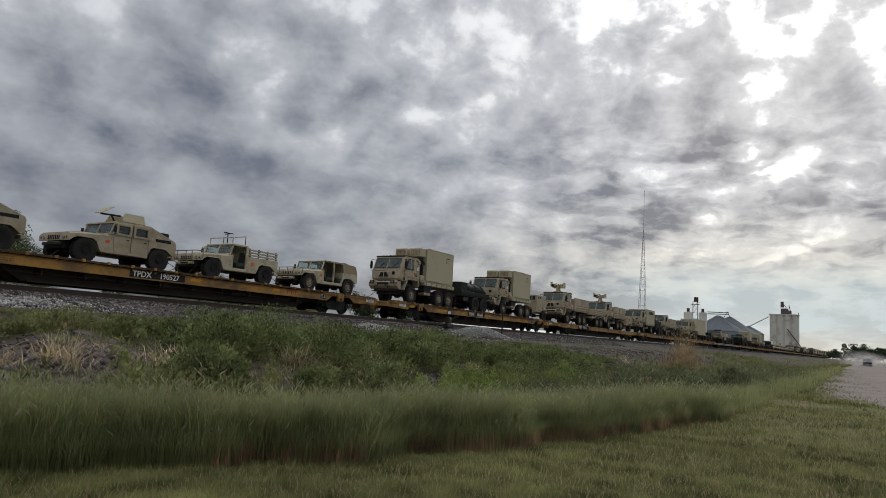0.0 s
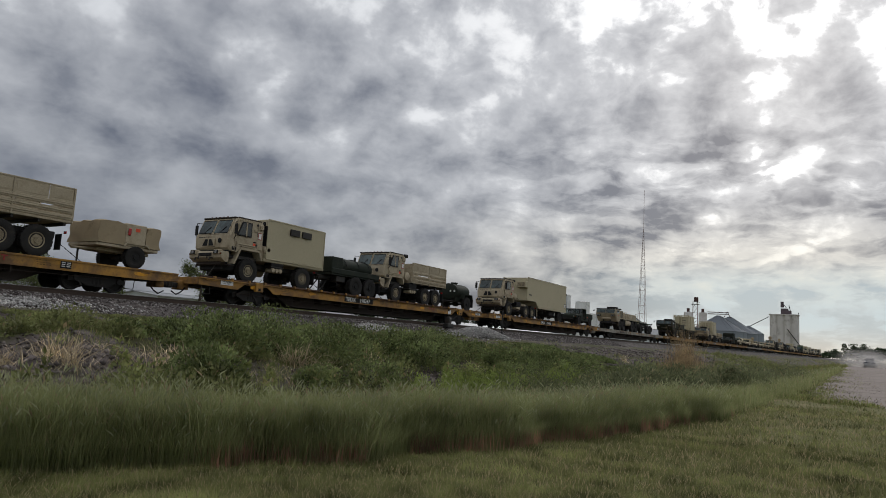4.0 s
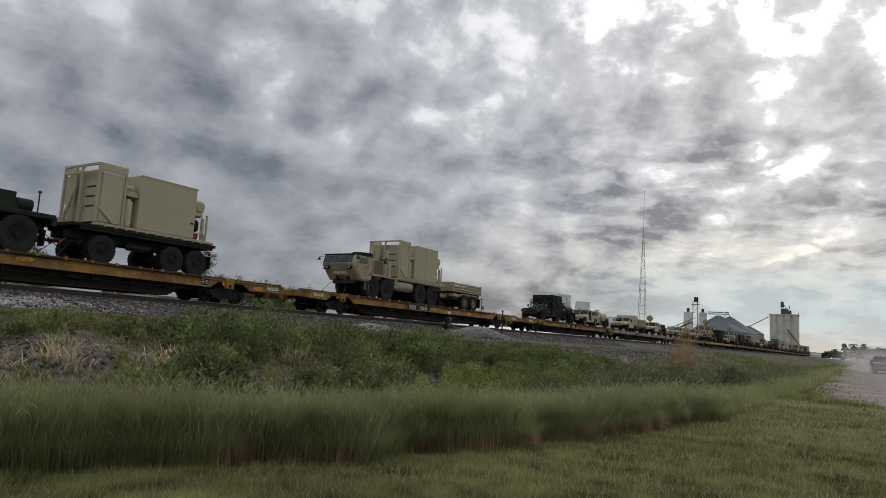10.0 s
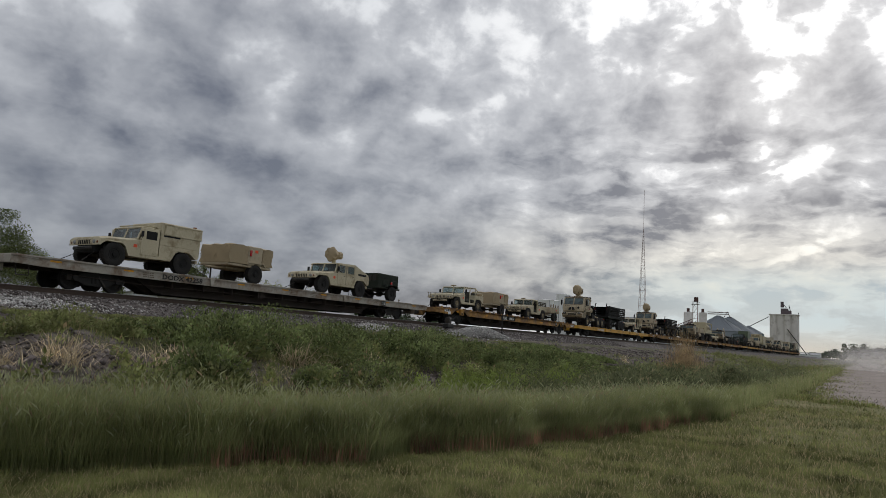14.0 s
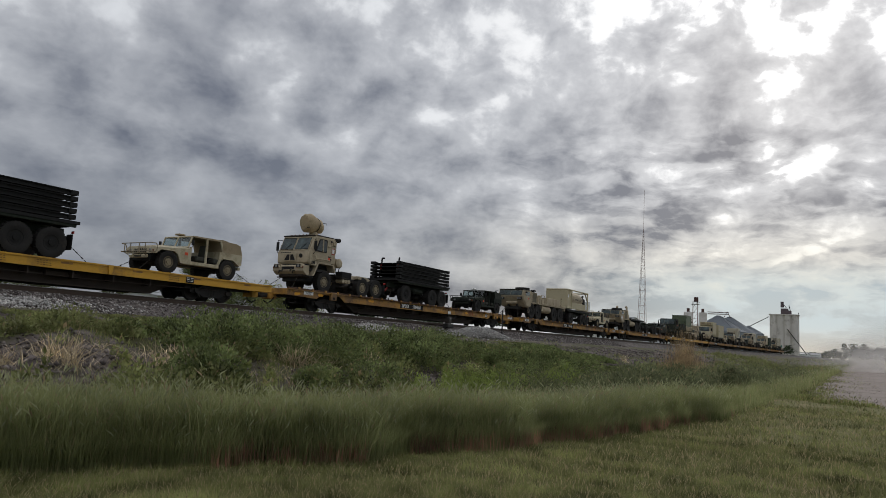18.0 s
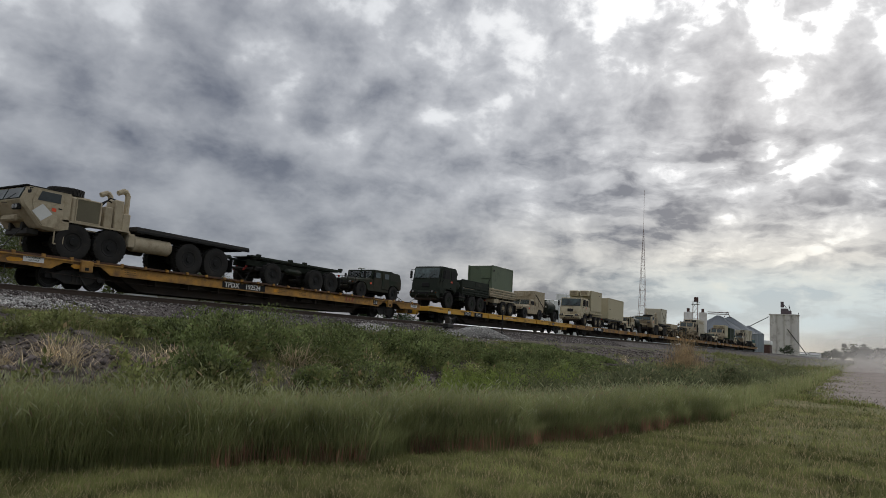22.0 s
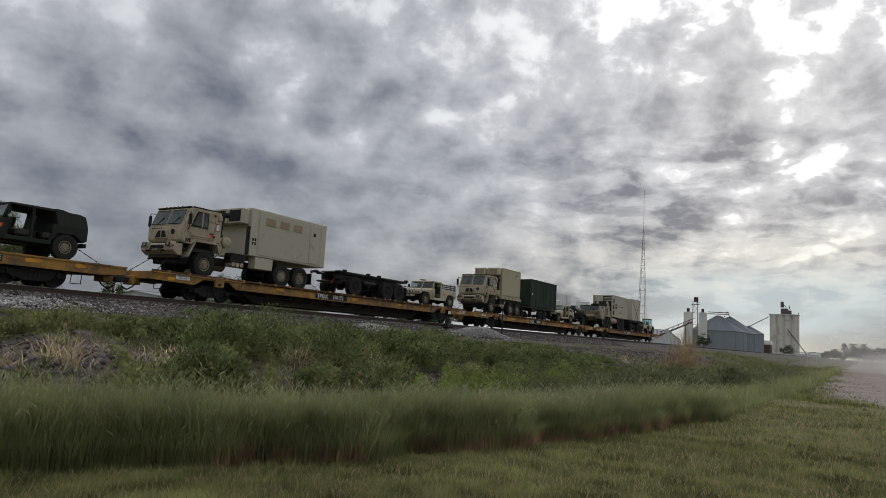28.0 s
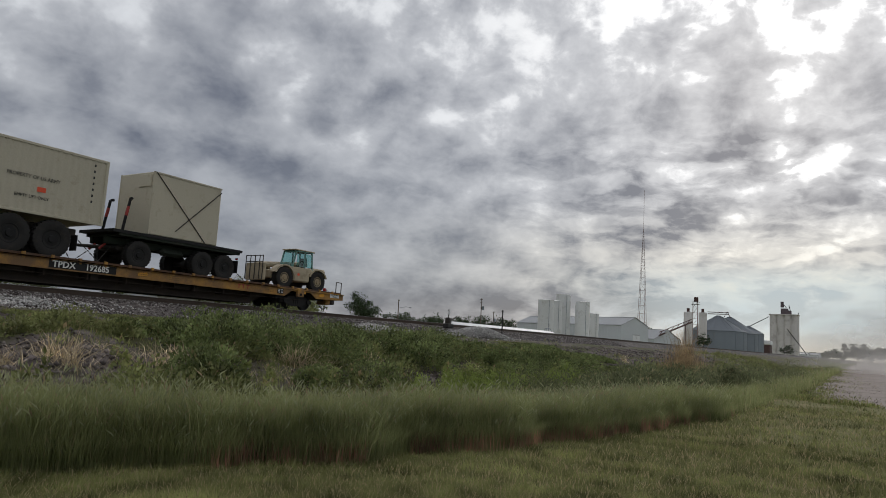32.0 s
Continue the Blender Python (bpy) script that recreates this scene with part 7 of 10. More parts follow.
    pipe("intake_hose", t, BLACK, [(0.8, 1.22, 1.95), (0.75, 1.1, 2.2), (0.8, 0.98, 2.3)], 0.07, 8)
    slab("stack_base", t, paint, 0.78, 1.02, 0.82, 1.08, 1.2, 2.0, c=0.05)
    slab("gear_locker", t, BLACK, 0.62, 1.12, 1.55, 2.45, 1.02, 1.36, c=0.03)
    for k in range(3):
        bm = bmesh.new()
        cyl(bm, (0.6, 1.75 + k * 0.26, 0.82), (1.1, 1.75 + k * 0.26, 0.82), 0.11, 12)
        part("air_tank", bm, paint, t)
    slab("battery_box", t, STEEL, 0.6, 1.1, 1.55, 2.45, 0.95, 1.15, c=0.02)
    bm = bmesh.new()
    cyl(bm, (-0.85, 1.5, 0.85), (-0.85, 2.7, 0.85), 0.3, 14)
    part("fuel_tank", bm, paint, t)
    for s in (-1, 1):
        slab("mud_flap", t, BLACK, s * 1.0 - 0.2, s * 1.0 + 0.2, end - 0.16, end - 0.13, 0.35, 0.95, c=0)
        slab("tail_light", t, REDLENS, s * 0.95 - 0.08, s * 0.95 + 0.08, end + 0.1, end + 0.14, 1.0, 1.1, c=0.01)
    bp = box_paint or SHELTER
    if load == "shelter":
        shelter_load(t, 1.62, 5.12, 1.76, 3.93, bp)
        slab("bed_frame", t, bp, -1.18, 1.18, 1.5, 5.5, 1.38, 1.595, c=0.02)
        for k in range(6):
            slab("frame_bracket", t, bp, 1.18, 1.24, 1.7 + k * 0.68, 1.8 + k * 0.68, 1.36, 1.62, c=0.01)
        pipe("exhaust_stack", t, BLACK, [(1.0, 1.28, 1.5), (1.0, 1.28, 2.7), (1.0, 1.4, 2.9), (0.95, 1.55, 2.95)], 0.1, 10)
    elif load == "short_shelter":
        shelter_load(t, 1.05, 5.35, 1.35, 3.35, bp, units=False, hatch=False)
        for y in (2.6, 3.5):
            slab("open_vent", t, STEEL, 1.2, 1.3, y, y + 0.7, 2.75, 3.1, c=0.02)
        slab("front_recess", t, BLACK, 0.7, 1.19, 1.03, 1.05, 1.6, 3.0, c=0)
    elif load == "van":
        slab("van_body", t, bp, -1.22, 1.22, 2.55, 8.1, 1.35, 3.74, c=0.03, label="tall boxy van body")
        slab("side_panel", t, bp, 1.22, 1.25, 3.05, 7.75, 1.45, 3.62, c=0.01)
        for k in range(3):
            slab("covered_window", t, CANVAS, 1.25, 1.275, 3.5 + k * 0.98, 4.15 + k * 0.98, 3.0, 3.38, c=0.01, label="window under a canvas cover")
        d = slab("van_door", t, bp, 1.25, 1.27, 6.75, 7.5, 1.5, 3.5, c=0.01)
        slab("door_pane", d, BLACK, 1.27, 1.276, 7.0, 7.18, 2.95, 3.15, c=0)
        for k in range(4):
            slab("data_plate", t, BLACK, 1.221, 1.226, 2.68 + 0.16 * (k % 2), 2.78 + 0.16 * (k % 2), 1.9 + 0.2 * (k // 2), 2.05 + 0.2 * (k // 2), c=0)
        for k in range(2):
            u = slab("cooling_unit", t, bp, -1.05 + 1.1 * k, -0.05 + 1.1 * k, 2.05, 2.55, 2.9, 3.66, c=0.03)
            slab("cooling_grille", u, BLACK, -0.95 + 1.1 * k, -0.15 + 1.1 * k, 2.03, 2.05, 3.0, 3.56, c=0)
        slab("locker", t, bp, 0.7, 1.22, 3.0, 4.2, 0.75, 1.33, c=0.02)
        slab("front_ladder", t, STEEL, 0.95, 1.2, 2.5, 2.55, 1.4, 2.8, c=0.01)
    elif load == "cargo":
        drop_sides(t, paint, 1.7, end + 0.2, 1.48 if cab == "armoured" else 1.3, 0.72 if cab == "armoured" else 0.6, tall=0.56 if cab == "armoured" else 0.44)
    elif load == "tractor":
        slab("deck_plate", t, STEEL, -0.6, 0.6, 1.5, 2.6, 1.1, 1.2)
        bm = bmesh.new()
        prism(bm, [(3.6, 1.15), (3.7, 1.32), (4.6, 1.32), (5.0, 1.2), (5.0, 1.1), (3.6, 1.08)], -0.5, 0.5)
        part("fifth_wheel", bm, TAN, t, "fifth-wheel coupling plate")
        frame_pipes("hose_rack", t, BLACK, [[(0.55, 1.6, 1.2), (0.55, 1.6, 2.0), (0.6, 1.75, 2.1), (0.65, 1.85, 1.7), (0.6, 1.8, 1.3)]], 0.025)
        for s in (-1, 1):
            slab("rear_fender", t, paint, s * 1.0 - 0.2, s * 1.0 + 0.2, 3.0, 3.3, 1.05, 1.2, c=0.02)
    if mount:
        weapon_mount(t, mount == "covered")
    tag(t, 1.236, 0.1, 1.85)
    chains(t, -1.5, end, 0.8, 0.75)
    return t


# ---- heavy eight-wheel truck ----
def water_plant(t, bp, o):
    """Water plant on its floor: an open-framed bay, a filter tank, a plain box and pumps at the tail."""
    # open front bay: a frame with braces round the inner cabinet
    b = slab("machine_bay", t, bp, -1.12, 1.1, o - 0.36, o + 0.65, 1.62, 3.72, c=0.03, label="cabinet behind an open frame")
    for x in (-1.2, -0.42, 0.02, 1.2):
        slab("bay_post", b, bp, x - 0.05, x + 0.05, o - 0.56, o - 0.45, 1.6, 4.04, c=0.01)
    for s in (-1, 1):
        slab("bay_post", b, bp, s * 1.2 - 0.05, s * 1.2 + 0.05, o + 0.60, o + 0.70, 1.6, 3.72, c=0.01)
        slab("bay_header", b, bp, s * 1.2 - 0.04, s * 1.2 + 0.04, o - 0.50, o + 0.70, 3.72, 4.04, c=0.01)
        for k in range(4):
            slab("lightening_hole", b, SAND, s * 1.2 - 0.045, s * 1.2 + 0.045, o + 0.2 + k * 0.2 - 0.4, o + 0.28 + k * 0.2 - 0.4, 3.82, 3.89, c=0.012)
    slab("top_rail", b, bp, -1.2, 1.2, o - 0.55, o - 0.47, 3.94, 4.04, c=0.01)
    slab("cross_rail", b, bp, -1.2, 1.2, o - 0.54, o - 0.48, 3.66, 3.74, c=0.01)
    slab("foot_rail", b, bp, -1.25, 1.25, o - 0.60, o - 0.40, 1.52, 1.68, c=0.01)
    slab("bay_panel", b, bp, 1.1, 1.2, o - 0.35, o + 0.60, 1.68, 3.68, c=0.02)
    slab("front_panel", b, bp, -1.1, -0.5, o - 0.50, o - 0.44, 2.45, 3.6, c=0.01)
    slab("side_step", b, bp, -1.3, -0.7, o - 0.85, o - 0.56, 1.56, 1.85, c=0.03)
    for k in range(3):
        slab("vent_slot", b, STEEL, 0.2, 0.8, o - 0.375, o - 0.35, 2.3 + k * 0.4, 2.36 + k * 0.4, c=0)
    for a_, b_, r_ in (((-0.8, o - 0.7, 1.65), (-0.3, o - 0.52, 3.2), 0.07), ((0.02, o - 0.5, 2.0), (0.02, o - 0.15, 3.3), 0.06), ((1.22, o + 0.25, 1.68), (1.22, o - 0.5, 2.3), 0.05)):
        pipe("bay_brace", b, bp, [a_, b_], r_, 6)
    bm = bmesh.new()
    lathe(bm, [(1.66, 0.16), (1.72, 0.22), (2.72, 0.22), (2.84, 0.14), (2.88, 0.0)], 16, "z", (0.92, o + 0.98, 0))
    part("filter_tank", bm, bp, t, "upright filter tank")
    slab("tank_shelf", t, bp, 0.3, 1.15, o + 0.70, o + 1.32, 2.94, 3.02, c=0.01)
    bm = bmesh.new()
    cyl(bm, (0.85, o + 0.72, 3.3), (0.85, o + 1.2, 3.3), 0.15, 14)
    part("blower", bm, SAND, t)
    slab("blower_base", t, bp, 0.5, 1.1, o + 0.80, o + 1.30, 3.02, 3.16, c=0.02)
    pipe("blower_duct", t, bp, [(0.85, o + 0.8, 3.42), (0.6, o + 0.9, 3.62), (0.2, o + 1.0, 3.66)], 0.08, 8)
    slab("plain_box", t, bp, -1.2, 1.2, o + 1.35, o + 4.22, 1.66, 3.93, c=0.03, label="plain shelter box")
    for s in (-1, 1):
        slab("edge_trim", t, bp, s * 1.2 - 0.015, s * 1.2 + 0.015, o + 1.34, o + 4.23, 3.87, 3.945, c=0.006)
    slab("box_latch", t, STEEL, 1.2, 1.23, o + 3.96, o + 4.12, 2.3, 2.36, c=0.005)
    slab("load_floor", t, bp, -1.22, 1.22, o - 0.60, o + 5.35, 1.54, 1.65, c=0.01)
    for k in range(11):
        slab("floor_cleat", t, bp, 1.22, 1.25, o + 0.3 + k * 0.47 - 0.4, o + 0.4 + k * 0.47 - 0.4, 1.5, 1.64, c=0.005)
    bm = bmesh.new()
    lathe(bm, [(0.35, 0.0), (0.35, 0.24), (0.45, 0.3), (0.95, 0.3), (1.05, 0.22), (1.05, 0.0)], 14, "x", (0, o + 4.58, 3.2))
    part("rear_motor", bm, bp, t, "tan motor housing")
    slab("motor_box", t, bp, 0.3, 1.0, o + 4.26, o + 4.80, 2.72, 2.98, c=0.06)
    slab("rear_pump", t, BLACK, 0.35, 0.95, o + 4.26, o + 4.70, 2.05, 2.6, c=0.1)
    pipe("rear_post", t, bp, [(1.08, o + 4.95, 1.62), (1.08, o + 4.95, 2.85)], 0.05, 8)
    pipe("rear_post", t, bp, [(1.0, o + 4.78, 1.7), (1.0, o + 4.78, 2.7)], 0.08, 8)
    pipe("rear_rail", t, bp, [(1.15, o + 4.26, 1.95), (1.15, o + 4.8, 1.95), (1.15, o + 4.8, 1.65)], 0.03, 6)
    slab("red_valve", t, REDLET, 0.5, 0.95, o + 4.32, o + 4.70, 1.68, 2.02, c=0.08)


def heavy(load, paint, label="", box_paint=None, rear=(5.35, 6.87)):
    t = thing("heavy_truck", label, "army truck", "army vehicles on the train")
    axles(t, (0, 1.52) + rear, 0.98, 0.715, 0.42, BLACK)
    end = rear[1] + 1.25
    for s in (-1, 1):
        slab("frame_rail", t, STEEL, s * 0.42 - 0.07, s * 0.42 + 0.07, -1.6, end, 0.95, 1.3)
    before = list(t.children)
    # cab: flat front that rakes back below and above
    bm = bmesh.new()
    prism(bm, [(-2.0, 1.75), (-2.12, 2.0), (-1.92, 2.58), (-1.8, 2.65), (-0.35, 2.65), (-0.28, 2.57), (-0.28, 1.15), (-0.75, 1.0), (-1.35, 1.05)], -1.22, 1.22)
    bmesh.ops.bevel(bm, geom=[e for e in bm.edges if e.verts[0].co.x * e.verts[1].co.x > 0 and abs(e.verts[0].co.x) > 1.2 and abs(e.verts[1].co.x) > 1.2 and e.verts[0].co.y < -0.4 and e.verts[1].co.y < -0.4], offset=0.09, segments=1, affect="EDGES")
    part("cab", bm, paint, t)
    for s in (0, 1):
        xa, xb = (-1.08, -0.04) if s == 0 else (0.04, 1.08)
        bm = bmesh.new()
        quadplate(bm, [(xa - 0.03, -2.098, 2.06), (xb + 0.02, -2.098, 2.06), (xb + 0.02, -1.935, 2.55), (xa - 0.03, -1.935, 2.55)], 0.012, (0, -1, 0.25))
        part("windscreen_back", bm, CABIN, t, "plate painted as a dark cab interior behind the pane")
        bm = bmesh.new()
        quadplate(bm, [(xa, -2.125, 2.08), (xb, -2.125, 2.08), (xb, -1.968, 2.53), (xa, -1.968, 2.53)], 0.012, (0, -1, 0.25))
        part("windscreen_pane", bm, SKYPANE, t, "glass windscreen pane")
        pipe("wiper", t, BLACK, [((xa + xb) / 2 - 0.2, -2.14, 2.08), ((xa + xb) / 2 + 0.15, -2.06, 2.29)], 0.014, 5)
    for s in (-1, 1):
        xo = s * 1.22
        bm = bmesh.new()
        prism(bm, [(-1.6, 1.5), (-1.25, 1.12), (-0.55, 1.12), (-0.55, 2.57), (-1.55, 2.57), (-1.72, 2.05)], xo - 0.012, xo + 0.02 if s > 0 else xo + 0.012)
        d = part("door", bm, paint, t)
        bm = bmesh.new()
        xg = xo + s * 0.024
        prism(bm, [(-1.55, 2.1), (-0.7, 2.1), (-0.7, 2.5), (-1.42, 2.5)], xg - 0.01, xg + 0.01)
        part("door_window", bm, DARKPANE, d, "dark reflecting door window")
        slab("door_handle", d, BLACK, xg - 0.012, xg + 0.02, -0.75, -0.62, 1.85, 1.9, c=0)
        slab("cab_drip_rail", t, BLACK, xo - 0.02, xo + 0.02, -1.85, -0.35, 2.62, 2.66, c=0.008)
        bm = bmesh.new()
        bars(bm, [(xo, -1.75, 2.57), (xo + s * 0.3, -2.0, 2.5), (xo + s * 0.3, -2.0, 2.4)], 0.018, 5)
        box(bm, xo + s * 0.3 - 0.1, xo + s * 0.3 + 0.1, -2.03, -1.98, 2.27, 2.41, 0.02)
        part("wing_mirror", bm, BLACK, t)
        frame_pipes("boarding_step", t, paint, [[(s * 1.15, -0.75, 1.1), (s * 1.15, -0.75, 0.55), (s * 1.15, -0.4, 0.55), (s * 1.15, -0.4, 1.1)]], 0.03)
        bm = bmesh.new()
        box(bm, s * 0.85 - 0.22, s * 0.85 + 0.22, -2.12, -1.98, 1.62, 1.84, 0.03)
        part("lamp_pod", bm, BLACK, t)
        for k in (-1, 1):
            bm = bmesh.new()
            lathe(bm, [(-2.14, 0.0), (-2.135, 0.075), (-2.1, 0.08)], 12, "y", (s * 0.85 + k * 0.1, 0, 1.73))
            part("headlight", bm, LAMPGLASS, t, "round headlight")
    slab("roof_visor", t, BLACK, -1.18, 1.18, -1.97, -1.82, 2.62, 2.69, c=0.02)
    slab("nose_badge", t, BLACK, -0.2, 0.2, -2.09, -2.05, 1.92, 1.97, c=0)
    for c in [c for c in t.children if c not in before]:
        for ob in (c, *c.children):
            for p in ob.data.vertices:
                if p.co.z > 1.75:
                    p.co.z = 1.75 + (p.co.z - 1.75) * 0.87
    slab("skid_plate", t, paint, -0.55, 0.55, -1.9, -1.3, 1.25, 1.5, c=0.08)
    bm = bmesh.new()
    box(bm, -0.75, 0.75, -1.55, -1.1, 0.8, 1.05, 0.04)
    part("winch", bm, STEEL, t)
    # engine housing with a mesh side, spare wheel on top
    slab("engine_housing", t, paint, -1.18, 1.18, -0.22, 1.02, 1.45, 2.44, c=0.05)
    slab("radiator_mesh", t, MESHPANEL, 1.18, 1.2, -0.02, 0.9, 1.55, 2.38, c=0.01, label="dark radiator mesh")
    for z in (1.5, 2.38):
        slab("mesh_rail", t, paint, 1.18, 1.22, -0.08, 0.96, z, z + 0.05, c=0.01)
    for y in (-0.08, 0.9):
        slab("mesh_rail", t, paint, 1.18, 1.22, y, y + 0.06, 1.55, 2.38, c=0.01)
    wheel(t, 0.15, 0.05, 0.66, 0.30, BLACK, z=2.70, flat=True)
    slab("spare_carrier", t, paint, -0.5, 0.7, -0.3, 0.8, 2.42, 2.56, c=0.03)
    for s in (-1, 1):
        bm = bmesh.new()
        prism(bm, [(-0.95, 1.42), (-0.8, 1.5), (2.25, 1.5), (2.4, 1.3), (2.32, 1.3), (2.2, 1.43), (-0.75, 1.43), (-0.9, 1.3)], min(s * 0.7, s * 1.22), max(s * 0.7, s * 1.22))
        part("fender", bm, paint, t)
    # fuel tank and side gear
    bm = bmesh.new()
    lathe(bm, [(2.55, 0.02), (2.55, 0.28), (2.6, 0.33), (4.35, 0.33), (4.4, 0.28), (4.4, 0.02)], 20, "y", (0.9, 0, 1.05))
    part("fuel_tank", bm, paint, t, "round fuel tank")
    bm = bmesh.new()
    lathe(bm, [(2.6, 0.02), (2.6, 0.3), (4.3, 0.3), (4.3, 0.02)], 16, "y", (-0.9, 0, 1.05))
    part("air_reservoir", bm, STEEL, t)
    slab("battery_box", t, paint, 0.7, 1.2, 2.28, 2.55, 0.85, 1.4, c=0.02)
    for s in (-1, 1):
        slab("mud_flap", t, BLACK, s * 1.0 - 0.22, s * 1.0 + 0.22, end - 0.35, end - 0.32, 0.4, 1.0, c=0)
    bp = box_paint or paint
    if load in ("cargo", "shelter"):
        slab("deck", t, paint, -1.2, 1.2, 2.3, end, 1.42, 1.54, c=0.02)
        slab("tail_beam", t, paint, -1.15, 1.15, end - 0.1, end + 0.1, 1.2, 1.5, c=0.02)
    if load == "cargo":
        for y, h, w in ((1.35, 2.15, 0.4), (1.85, 2.3, 0.35), (2.35, 2.0, 0.45)):
            slab("equipment_box", t, paint, 0.5, 1.15, y, y + w, 1.5, h, c=0.03)
        for s in (-1, 1):
            for k in range(2):
                a = 3.35 if k == 0 else 5.0
                slab("side_panel", t, paint, s * 1.18 - 0.04, s * 1.18 + 0.04, a + 0.02, a + 1.62, 1.56, 2.2, c=0.02)
        slab("headboard", t, paint, -1.15, 1.15, 3.3, 3.36, 1.54, 2.2, c=0.02)
        slab("side_rail", t, paint, 1.14, 1.22, 2.3, end, 1.5, 1.6, c=0.01)
        frame_pipes("hand_rail", t, paint, [[(1.0, 2.5, 2.0), (1.0, 2.5, 2.35), (1.0, 3.2, 2.35), (1.0, 3.3, 2.1)]], 0.025)
        bm = bmesh.new()
        box(bm, -0.5, 0.5, 6.75, 7.35, 1.54, 2.1, 0.05)
        cyl(bm, (0.7, 6.9, 1.85), (0.7, 7.4, 1.85), 0.24, 14)
        part("crane_base", bm, paint, t)
        pipe("crane_arm", t, paint, [(0.1, 7.1, 2.1), (0.1, 4.2, 1.95), (0.1, 3.6, 1.9)], 0.1, 8)
        pipe("warning_mast", t, BLACK, [(0.95, 7.55, 1.54), (0.95, 7.55, 2.35)], 0.025)
        slab("beacon_light", t, AMBER, 0.89, 1.01, 7.49, 7.61, 2.35, 2.45, c=0.03)
        pipe("rear_boom", t, paint, [(0.3, end - 0.6, 1.55), (0.3, end + 0.5, 1.6)], 0.06)
        bm = bmesh.new()
        bars(bm, [(0.5, 1.0, 2.45), (0.6, 1.3, 2.6), (0.6, 1.75, 2.55), (0.5, 2.1, 2.2)], 0.04, 6)
        box(bm, 0.4, 0.85, 1.25, 1.55, 2.6, 2.75, 0.04)
        part("antenna_mount", bm, BLACK, t)
        bm = bmesh.new()
        box(bm, -0.8, 0.9, 2.6, 3.25, 1.54, 1.95, 0.15)
        part("tarp_bundle", bm, DKCANVAS, t)
    if load == "shelter":
        water_plant(t, bp, 3.1)
        slab("box_seam", t, STEEL, 1.2, 1.204, 5.8, 5.82, 1.68, 3.85, c=0)
        # winch frame and hoses between the cab and the load
        for y, z in ((1.2, 2.3), (1.62, 2.55)):
            slab("hydraulic_box", t, paint, 0.4, 1.1, y, y + 0.34, 1.5, z, c=0.03)
        pipe("winch_arm", t, paint, [(0.6, 2.1, 1.5), (0.6, 2.1, 3.3)], 0.1, 8)
        pipe("winch_arm", t, paint, [(-0.5, 2.1, 1.5), (-0.5, 2.1, 3.3)], 0.1, 8)
        frame_pipes("hydraulic_hose", t, BLACK, [[(0.9, 1.2, 2.3), (0.95, 1.5, 2.7), (0.9, 1.9, 2.6), (0.75, 2.1, 2.2)], [(0.7, 1.15, 2.3), (0.75, 1.45, 2.6), (0.7, 1.95, 2.5)]], 0.035)
        slab("air_filter", t, BLACK, 0.45, 1.0, 1.15, 1.6, 2.35, 2.6, c=0.1)
    if load in ("flat", "flat_box", "container"):
        for y, h in ((1.2, 2.35), (1.65, 2.7), (2.0, 2.2)):
            slab("hydraulic_box", t, paint, 0.35, 1.05, y, y + 0.36, 1.5, h, c=0.03)
        pipe("load_arm", t, paint, [(0.7, 2.35, 1.5), (0.7, 2.35, 3.05), (0.7, 2.2, 3.2), (0.7, 1.9, 3.05)], 0.11, 8)
        pipe("load_arm", t, paint, [(-0.5, 2.35, 1.5), (-0.5, 2.35, 3.05), (-0.5, 2.2, 3.2), (-0.5, 1.9, 3.05)], 0.11, 8)
        frame_pipes("hydraulic_hose", t, BLACK, [[(0.8, 1.2, 2.4), (0.85, 1.5, 2.75), (0.8, 1.9, 2.7), (0.7, 2.2, 2.3)], [(0.7, 1.1, 2.4), (0.75, 1.45, 2.65), (0.7, 1.95, 2.55)]], 0.03)
    if load in ("flat", "flat_box"):
        bm = bmesh.new()
        prism(bm, [(2.6, 1.58), (end + 0.65, 1.58), (end + 0.65, 1.7), (2.6, 1.74)], -1.2, 1.2)
        rack = part("flat_rack", bm, STEEL if load == "flat" else BLACK, t, "dark steel flat rack")
        for k in range(9):
            slab("rack_beam", rack, BLACK, -1.22, 1.22, 2.8 + k * 0.68, 2.88 + k * 0.68, 1.46, 1.578, c=0)
        slab("flat_rack_rail", t, BLACK, 1.1, 1.24, 2.6, end + 0.65, 1.5, 1.6, c=0.01)
    if load == "flat_box":
        strapped_box(t, bp, 3.5, 6.95, 1.74, 3.95)
    if load == "container":
        reefer(t, bp, 2.72, 8.68, 1.5, 4.12)
    if load == "flat":
        bm = bmesh.new()
        quadplate(bm, [(1.25, -1.35, 1.3), (1.25, -0.95, 1.62), (1.25, -1.35, 1.94), (1.25, -1.75 + 0.05, 1.62)][:4], 0.004, (1, 0, 0))
        part("hazard_diamond", bm, PLACARD, t, "white diamond placard")
    tag(t, 1.246, -1.0, 1.72)
    chains(t, -1.7, end, 0.8, 0.95)
    return t


